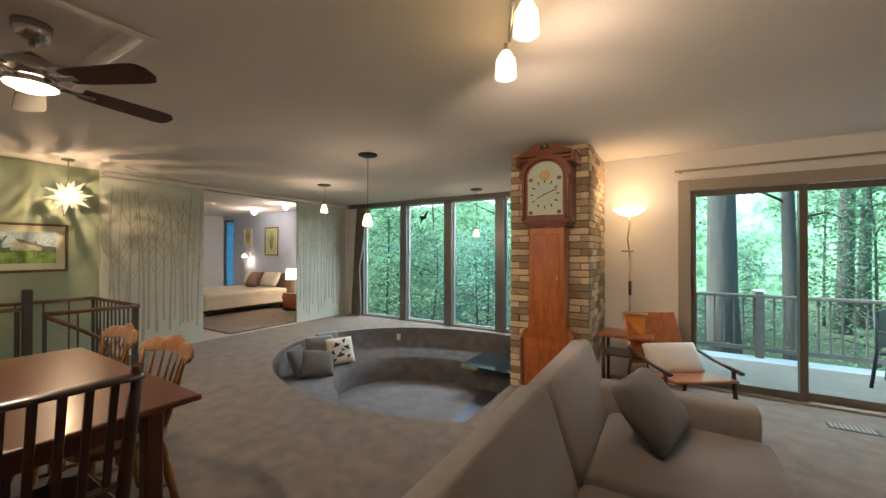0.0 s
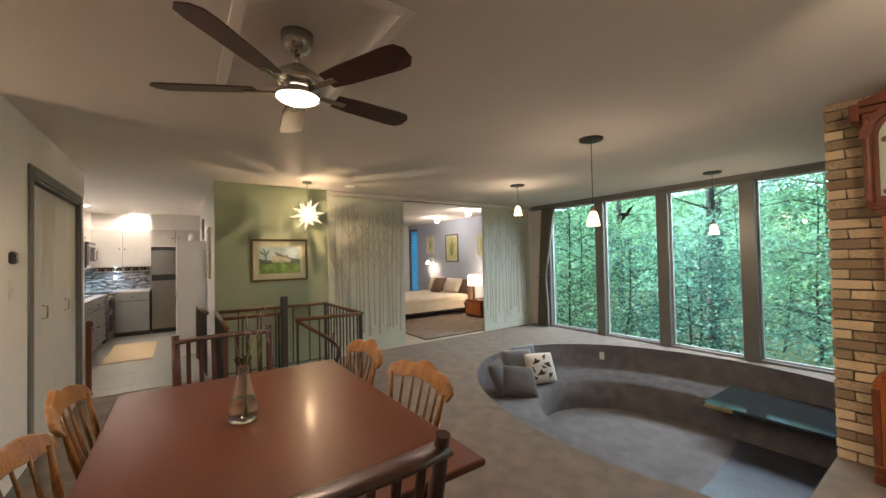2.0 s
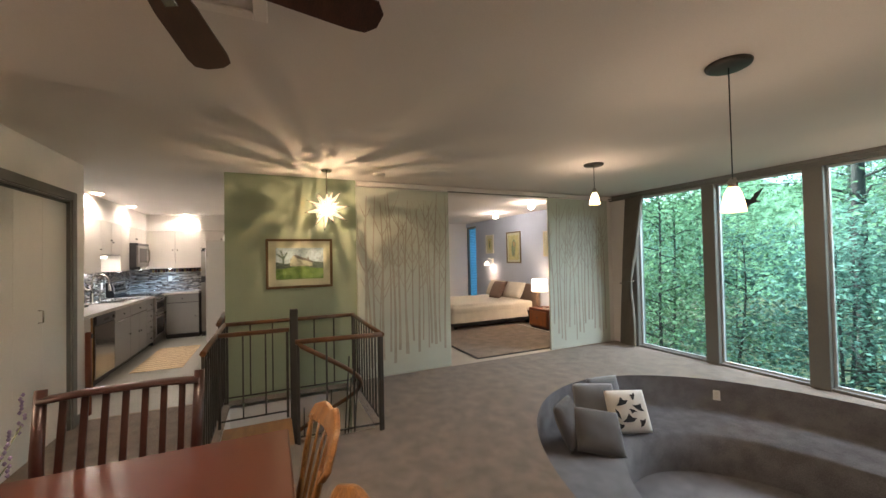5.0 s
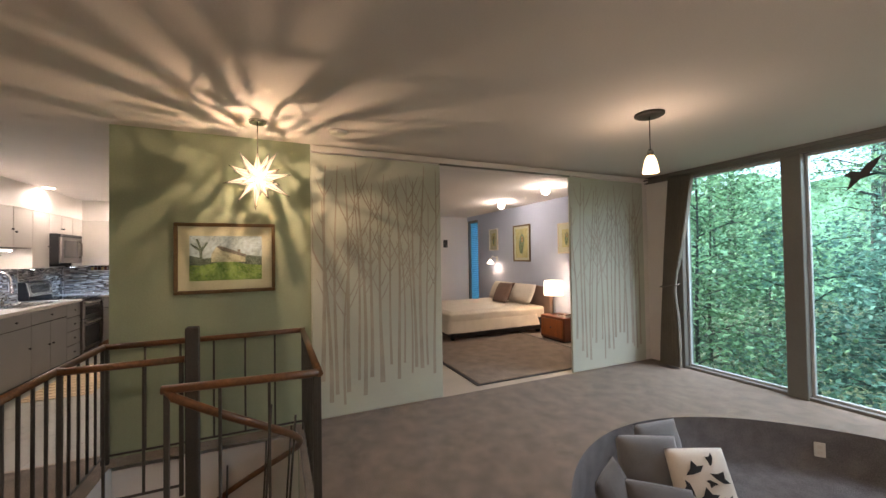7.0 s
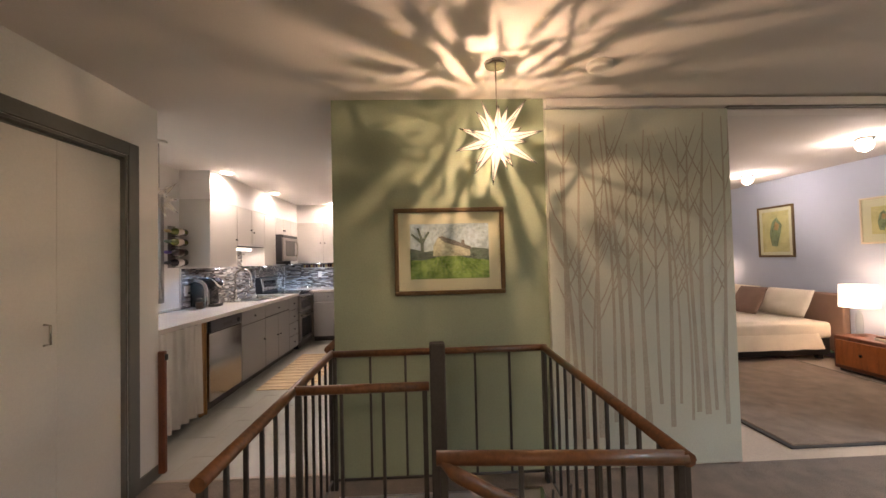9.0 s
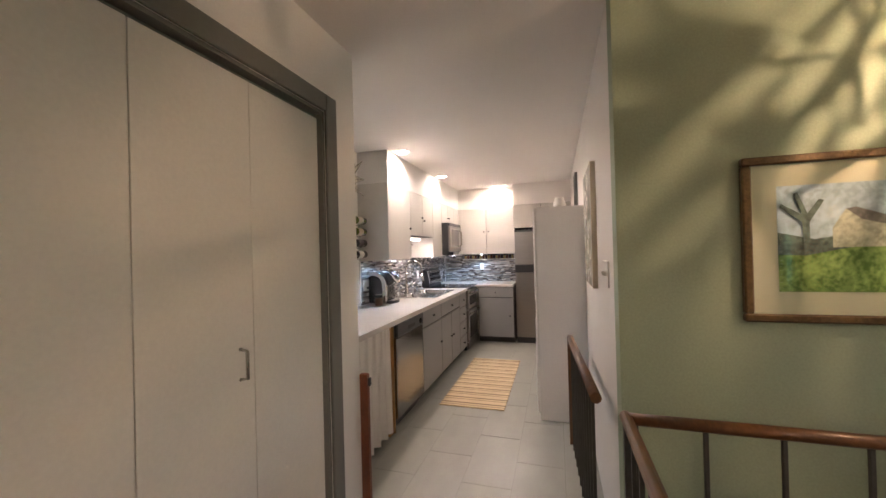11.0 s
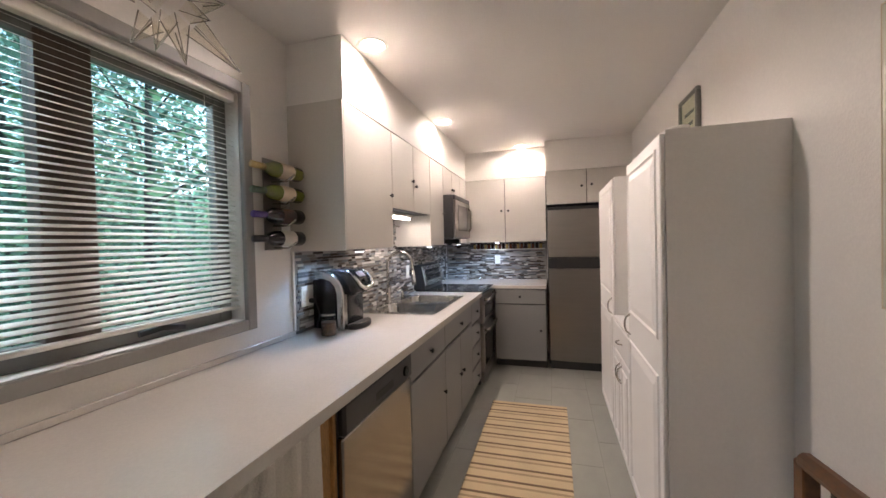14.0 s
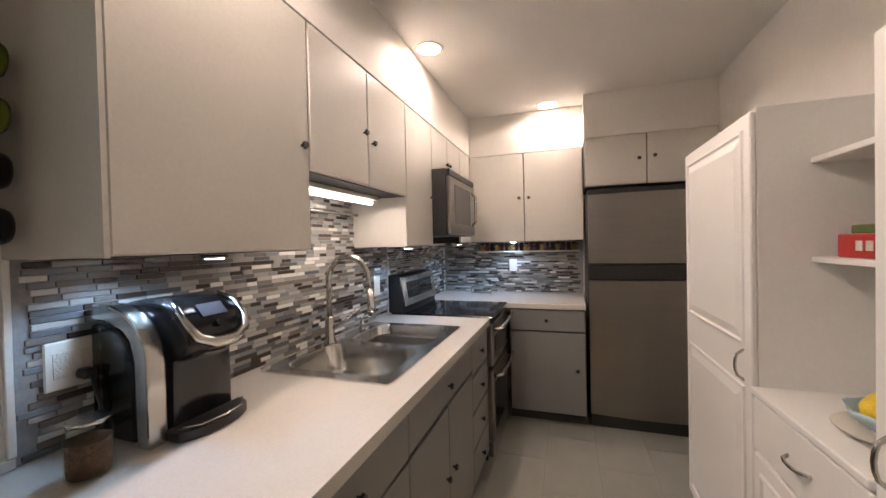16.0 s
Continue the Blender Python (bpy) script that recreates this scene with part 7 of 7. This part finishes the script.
for x, mt, lab, dy, sz in ((-8.55, QUILT, "cream bed pillow against the headboard", 7.22, (0.62, 0.42, 0.18)), (-7.78, QUILT, "cream bed pillow against the headboard", 7.22, (0.66, 0.42, 0.18)), (-8.10, HEADBOARD, "brown square pillow on the bed", 6.98, (0.44, 0.44, 0.16))):
    t = thing("bed_pillow", lab, "pillow", (x, dy, 0.5), group="pillows on the bed")
    part("cover", cushion(*sz, Matrix.Translation((x, dy, 0.70)) @ pose(0, 0, 0, 62, 0, 4), seed=x), mt, t)
ns = thing("nightstand", "low reddish wooden nightstand beside the bed", "nightstand", (-6.77, 7.28, 0))
part("carcass", box(-7.06, -6.48, 7.08, 7.50, 0.03, 0.40, 0.006), HOODWOOD, ns)
d = part("drawer_front", box(-7.03, -6.51, 7.062, 7.079, 0.07, 0.36, 0.005), CLOCKWOOD, ns)
part("knob", rings([(0.012, -0.012), (0.012, 0.012)], (-6.77, 7.05, 0.22), 10), BLACK, d)
part("plinth", box(-7.02, -6.52, 7.10, 7.48, 0.0, 0.03), BLACK, ns)
tl2 = thing("table_lamp", "glass table lamp with a lit white drum shade", "table lamp", (-6.95, 7.28, 0.40))
part("lamp_base", rings([(0.06, 0), (0.06, 0.015), (0.03, 0.03), (0.035, 0.12), (0.03, 0.24), (0.012, 0.27), (0.012, 0.34)], (-6.95, 7.28, 0.40), 18), CLEAR, tl2, "clear glass base", True)
sh = part("shade", rings([(0.165, 0.0), (0.155, 0.25), (0.152, 0.25), (0.162, 0.0)], (-6.95, 7.28, 0.73), 28, cap=False), SHADE, tl2, "lit white drum shade", True)
bk = thing("book_stack", "small stack of books on the nightstand", "books", (-6.65, 7.26, 0.40))
part("book", box(-6.74, -6.55, 7.18, 7.33, 0.401, 0.425, 0.003), PILLOW_CREAM, bk)
part("book", box(-6.73, -6.56, 7.19, 7.32, 0.426, 0.446, 0.003), HOODWOOD, bk)
sc = thing("wall_sconce", "white swing-arm reading lamp on the blue wall", "wall lamp", (-9.16, 7.55, 1.3))
part("plate", box(-9.19, -9.13, 7.53, 7.549, 1.30, 1.42, 0.004), PLASTIC, sc)
part("arm", tube([(-9.16, 7.53, 1.38), (-9.16, 7.42, 1.42), (-9.16, 7.36, 1.34)], 0.008, 8), PLASTIC, sc)
part("shade", rings([(0.025, 0.10), (0.05, 0.06), (0.09, 0.0), (0.087, 0.0), (0.045, 0.06)], (-9.16, 7.36, 1.24), 20, cap=False), SHADE, sc, "lit white shade", True)
FLOWER = [("painted_paper", [(-1, -1), (1, -1), (1, 1), (-1, 1)], mat("aged_paper", (0.58, 0.46, 0.22), 0.8, 0.2, 6, 60, 0.02), 0), ("painted_flower", [(-0.3, -0.7), (0.1, -0.75), (0.35, -0.2), (0.5, 0.3), (0.1, 0.7), (-0.25, 0.45), (-0.45, -0.1)], mat("flower_ink", (0.20, 0.22, 0.12), 0.8, 0.5, 16, 60, 0.02), 1), ("painted_bloom", [(-0.1, 0.1), (0.2, 0.05), (0.3, 0.35), (0.0, 0.5)], mat("bloom_ink", (0.50, 0.26, 0.12), 0.8, 0.4, 16, 60, 0.02), 2)]
picture("botanical_print", "botanical print in a dark wooden frame on blue wall", (-8.20, 7.55, 1.68), 0.58, 0.76, "-y", 0.05, GILT, FLOWER, 0.03)
picture("botanical_print", "small botanical print in a pale frame", (-9.29, 7.55, 1.80), 0.38, 0.50, "-y", 0.08, PILLOW_CREAM, FLOWER, 0.02)
picture("botanical_print", "botanical print in a pale gold frame", (-6.88, 7.55, 1.72), 0.44, 0.54, "-y", 0.09, MATBOARD, FLOWER, 0.02)
hk = thing("wall_hook", "small dark ornament on the white bedroom wall", "ornament", (-10.62, 6.9, 1.75))
part("ornament", box(-10.62, -10.60, 6.84, 6.96, 1.66, 1.86, 0.01), BLACK, hk)
b = BM()
for q in ((-10.62, -10.56, 0.05, 2.35), (-10.09, -10.05, 0.05, 2.35), (-10.56, -10.09, 2.29, 2.35), (-10.56, -10.09, 0.05, 0.11)):
    box(q[0], q[1], 7.57, 7.66, q[2], q[3], 0.003, b)
w3 = struct("window_3", b, TRIM, "narrow tall bedroom window with a blue shade", "window")
sh = thing("roller_shade", "translucent blue pleated window shade, closed", "window shade", (-10.32, 7.62, 0.1))
b = BM()
vs = []
for k in range(91):
    z = 0.11 + 2.18 * k / 90
    y = 7.625 + (0.008 if k % 2 else -0.008)
    vs.append((b.verts.new((-10.56, y, z)), b.verts.new((-10.09, y, z))))
for (a, c), (d, e) in zip(vs, vs[1:]):
    b.faces.new((a, c, e, d))
BLUESHADE = leaf_material("blue_shade_cloth", (0.06, 0.30, 0.52), (0.10, 0.38, 0.60))
part("pleated_cloth", b, BLUESHADE, sh)
br = thing("bedroom_rug", "grey-brown shag rug with a dark bound edge", "rug", (-6.9, 5.9, 0))
part("rug_face", box(-8.4, -5.43, 4.92, 6.95, 0.0, 0.016, 0.006), mat("shag_pile", (0.24, 0.18, 0.13), 1.0, 0.3, 6, 120, 1.0, sheen=0.2), br)
part("binding", box(-8.44, -5.40, 4.88, 6.99, 0.0, 0.010, 0.003), GAP, br)
for x, y in ((-7.84, 6.82), (-6.22, 6.55)):
    d = thing("bedroom_ceiling_light", "small flush ceiling light, switched on", "ceiling light", (x, y, H), group="bedroom ceiling lights")
    part("base", rings([(0.07, -0.02), (0.08, -0.001)], (x, y, H), 20), NICKEL, d)
    g = part("globe", rings([(0.01, -0.13), (0.05, -0.11), (0.065, -0.07), (0.05, -0.03), (0.03, -0.02)], (x, y, H), 20), BULB, d, "lit glass globe", True)
    g.visible_shadow = False
hl = thing("hall_light", "flush ceiling light, switched on", "ceiling light", (-2.7, -0.9, H))
part("base", rings([(0.10, -0.02), (0.11, -0.001)], (-2.7, -0.9, H), 20), NICKEL, hl)
g = part("globe", rings([(0.01, -0.10), (0.07, -0.085), (0.10, -0.05), (0.09, -0.02)], (-2.7, -0.9, H), 20), OPAL, hl, "lit opal glass", True)
g.visible_shadow = False

# ---- deck outside the sliding door ----
dk = struct("deck", box(0.34, 5.2, 6.20, 8.16, -0.30, -0.075), RAILWOOD, "pale grey painted wooden deck", "deck")
plank = bpy.data.meshes.new("plank")
q = box(-0.5, 0.5, -0.5, 0.5, -0.5, 0.5)
q.to_mesh(plank)
q.free()
plank.materials.append(DECK)
for k in range(14):
    o = new("plank", plank)
    o.parent = dk
    o.matrix_basis = Matrix.Translation((2.77, 6.272 + 0.14 * k, -0.062)) @ Matrix.Diagonal((4.85, 0.134, 0.024, 1))
rl = thing("deck_railing", "weathered wooden deck railing with thin balusters and pale post caps", "railing", (2.5, 8.1, -0.05))
part("top_rail", box(0.36, 5.2, 8.04, 8.14, 0.78, 0.82, 0.006), RAILWOOD, rl)
part("bottom_rail", box(0.36, 5.2, 8.07, 8.11, 0.04, 0.10, 0.005), RAILWOOD, rl)
for x in (0.45, 2.03, 3.62, 5.1):
    p = part("post", box(x - 0.045, x + 0.045, 8.045, 8.135, -0.05, 0.86, 0.006), RAILWOOD, rl)
    part("post_cap", box(x - 0.06, x + 0.06, 8.03, 8.15, 0.86, 0.89, 0.01), PLASTIC, p, "pale post cap")
for k in range(42):
    x = 0.54 + 0.11 * k
    part("baluster", box(x - 0.009, x + 0.009, 8.081, 8.099, 0.10, 0.78), RAILWOOD, rl)
ch = thing("deck_chair", "black metal outdoor chair on the deck", "chair", (3.15, 7.1, -0.05), 60, in_world=False)
part("seat", box(-0.24, 0.24, -0.24, 0.24, 0.40, 0.43, 0.01), BLACK, ch)
part("backrest", box(-0.24, 0.24, 0.24, 0.265, 0.45, 0.86, 0.01), BLACK, ch)
for s in (-1, 1):
    part("arm", tube([(s * 0.26, -0.26, 0.0), (s * 0.26, -0.22, 0.62), (s * 0.26, 0.24, 0.64)], 0.018, 8), BLACK, ch)
    part("leg", tube([(s * 0.25, 0.30, 0.0), (s * 0.25, 0.25, 0.45), (s * 0.24, 0.27, 0.84)], 0.016, 8), BLACK, ch)

# ---- woods ----
LEAF = leaf_material("leaf_green", (0.14, 0.27, 0.14), (0.28, 0.50, 0.28))
LEAF_BLUE = leaf_material("leaf_deep_green", (0.14, 0.27, 0.21), (0.25, 0.47, 0.37))
BARK = mat("bark", (0.062, 0.058, 0.054), 0.95, 0.4, 6, 40, 0.8, stretch=(3, 3, 0.6))
g = BM()
bmesh.ops.create_grid(g, x_segments=60, y_segments=60, size=120)
for v in g.verts:
    d = max(0.0, math.hypot(v.co.x + 3, v.co.y - 3) - 9)
    v.co.z = -1.6 - 0.05 * min(d, 50) + 0.35 * noise.noise(v.co * 0.15) * min(1, d / 3)
    if -6.6 < v.co.x < 0 and -1 < v.co.y < 6 :
        v.co.z = -2.8
    elif math.hypot(v.co.x + 3, v.co.y - 3) < 9:
        v.co.z = -2.8
struct("ground", g, GROUND, "sloping woodland floor under the trees", "ground", True)


def ground_at(x, y):
    d = max(0.0, math.hypot(x + 3, y - 3) - 9)
    return -1.6 - 0.05 * min(d, 50)


def foliage(bm, r, centre, rx, rz, n, size):
    """Sprays of leaves in a flattened clump."""
    for _ in range(n):
        a, u = r.uniform(0, 2 * math.pi), r.random() ** 0.5
        c = Vector((centre[0] + rx * u * math.cos(a), centre[1] + rx * u * math.sin(a), centre[2] + rz * r.uniform(-1, 1) * (1.1 - u * 0.6) - 0.12 * rx * u * u))
        s = size * r.uniform(0.6, 1.3)
        t = r.uniform(0, 2 * math.pi)
        d = Vector((math.cos(t), math.sin(t), r.uniform(-1.0, 0.3))).normalized()
        side = d.cross(Vector((r.uniform(-0.9, 0.9), r.uniform(-0.9, 0.9), 1))).normalized()
        p = [c - d * s * 0.5, c + side * s * 0.32 + d * s * 0.05, c + d * s * 0.6, c - side * s * 0.32 + d * s * 0.05]
        bm.faces.new([bm.verts.new(q) for q in p])


def make_tree(name, label, seed, height, trunk, crown_from, layers, spread, leaf, leaves, mt, group, lean=0.4):
    r = random.Random(seed)
    t = thing(name, label, "tree", (0, 0, -30), group=group, in_world=False)
    pts, k = [], 9
    dx, dy = r.uniform(-lean, lean), r.uniform(-lean, lean)
    for i in range(k + 1):
        f = i / k
        pts.append(Vector((dx * f + 0.10 * math.sin(4 * f + seed), dy * f + 0.10 * math.cos(3 * f + seed), height * f)))
    b = tube(pts, [trunk * (1.25 if i == 0 else 1 - 0.75 * i / k) for i in range(k + 1)], 9)
    crown = BM()
    for j in range(layers):
        f = crown_from + (1 - crown_from) * (j + r.random() * 0.6) / layers
        base = pts[min(k - 1, int(f * k))].lerp(pts[min(k, int(f * k) + 1)], (f * k) % 1)
        a = 2.4 * j + r.uniform(-0.4, 0.4)
        ln = spread * (1.15 - 0.75 * f) * r.uniform(0.6, 1.1)
        tip = base + Vector((ln * math.cos(a), ln * math.sin(a), ln * r.uniform(-0.05, 0.35)))
        mid = base.lerp(tip, 0.5) + Vector((0, 0, 0.10 * ln))
        tube([base, mid, tip], [trunk * 0.25 * (1.1 - f) + 0.012, trunk * 0.14 * (1.1 - f) + 0.008, 0.005], 5, b)
        for c, w in ((tip, 1.0), (mid, 0.7), (base.lerp(tip, 0.78) + Vector((0.3 * ln * math.sin(a), -0.3 * ln * math.cos(a), 0.1)), 0.7)):
            foliage(crown, r, c, 0.42 * ln * w + 0.25, 0.42 + 0.13 * ln, int(leaves / layers / 3), leaf)
    part("trunk", b, BARK, t)
    part("crown", crown, mt, t)
    return t


kinds = [
    make_tree("maple_tree", "tall woodland maple with layered green leaves", 1, 15, 0.09, 0.05, 34, 4.2, 0.15, 8000, LEAF, "woodland trees"),
    make_tree("maple_tree", "tall woodland maple with layered green leaves", 2, 13, 0.08, 0.04, 34, 3.6, 0.14, 8000, LEAF_BLUE, "woodland trees"),
    make_tree("oak_tree", "thick-trunked tall oak with a high crown", 3, 19, 0.30, 0.34, 22, 5.2, 0.16, 5600, LEAF, "woodland trees", 0.3),
    make_tree("sapling", "slim understorey sapling with broad bright leaves", 4, 5.0, 0.045, 0.08, 20, 2.0, 0.10, 4600, LEAF, "understorey saplings"),
    make_tree("sapling", "slim understorey sapling with deep green leaves", 5, 4.0, 0.04, 0.05, 18, 1.9, 0.095, 4400, LEAF_BLUE, "understorey saplings"),
]
rt = random.Random(77)
spots = []


def plant(kind, x, y, scale=1.0):
    c = copy_thing(kinds[kind], pose(x, y, ground_at(x, y) - 0.1, 0, 0, rt.uniform(0, 360)))
    c.scale = (scale, scale, scale)
    spots.append((x, y))


# near trees whose trunks stand clear in the windows
plant(2, 2.05, 11.6, 1.05)
plant(2, -0.8, 14.5, 0.75)
plant(0, -1.6, 15.5, 0.9)
plant(2, -4.6, 15.0, 0.6)
plant(2, 3.5, 13.8, 0.62)
plant(2, -6.9, -4.2, 0.95)
# leafy trees added close by, to block sky and darken the kitchen window
plant(0, -7.9, -5.4, 0.9)
plant(1, -6.2, -6.2, 0.8)
plant(1, -9.2, -4.4, 0.8)
plant(0, -5.0, -5.2, 0.7)
plant(1, -10.4, -6.0, 0.9)
for kind, n, r0, r1 in ((3, 17, 7.0, 22), (4, 16, 7.0, 22), (0, 8, 16, 40), (1, 9, 17, 42), (2, 5, 20, 44)):
    tries = 0
    while n and tries < 4000:
        tries += 1
        a, d = rt.uniform(38, 138), rt.uniform(r0, r1)
        x, y = -1.5 + d * math.cos(math.radians(a)), 3.0 + d * math.sin(math.radians(a))
        if y < (9.8 if kind > 2 else 12.5) or (0.4 < x < 5.5 and y < 14.8) or min((math.hypot(x - p, y - q) for p, q in spots), default=9) < (1.1 if kind > 2 else 1.7):
            continue
        plant(kind, x, y, rt.uniform(0.8, 1.2))
        n -= 1
for kind, n in ((3, 16), (4, 16), (1, 26), (0, 18)):
    tries = 0
    while n and tries < 2000:
        tries += 1
        x, y = rt.uniform(-17, -1), rt.uniform(-20, -4.5)
        if min(math.hypot(x - p, y - q) for p, q in spots) < 1.8:
            continue
        plant(kind, x, y, rt.uniform(0.8, 1.1))
        n -= 1
for k in kinds:
    for o in (k, *k.children_recursive):
        bpy.data.objects.remove(o)

# far woods as a plain backdrop; it glows to brighten gaps between trees
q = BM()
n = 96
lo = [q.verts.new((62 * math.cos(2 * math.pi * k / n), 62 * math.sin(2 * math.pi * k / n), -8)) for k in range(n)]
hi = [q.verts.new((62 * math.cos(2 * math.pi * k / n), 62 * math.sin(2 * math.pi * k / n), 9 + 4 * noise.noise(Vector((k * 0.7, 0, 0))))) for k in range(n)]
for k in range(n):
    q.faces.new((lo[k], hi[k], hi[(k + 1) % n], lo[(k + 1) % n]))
FAR_GLOW = mat("far_foliage_glow", (0.10, 0.22, 0.12), 1.0, 0.5, 0.28, 1.6, 0.0, tint=(0.26, 0.50, 0.30))
far_bsdf = FAR_GLOW.node_tree.nodes["Principled BSDF"]
FAR_GLOW.node_tree.links.new(far_bsdf.inputs["Base Color"].links[0].from_socket, far_bsdf.inputs["Emission Color"])
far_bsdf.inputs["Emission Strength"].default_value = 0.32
struct("backdrop", q, FAR_GLOW, "glowing backdrop in the colours of distant green woods", "backdrop")
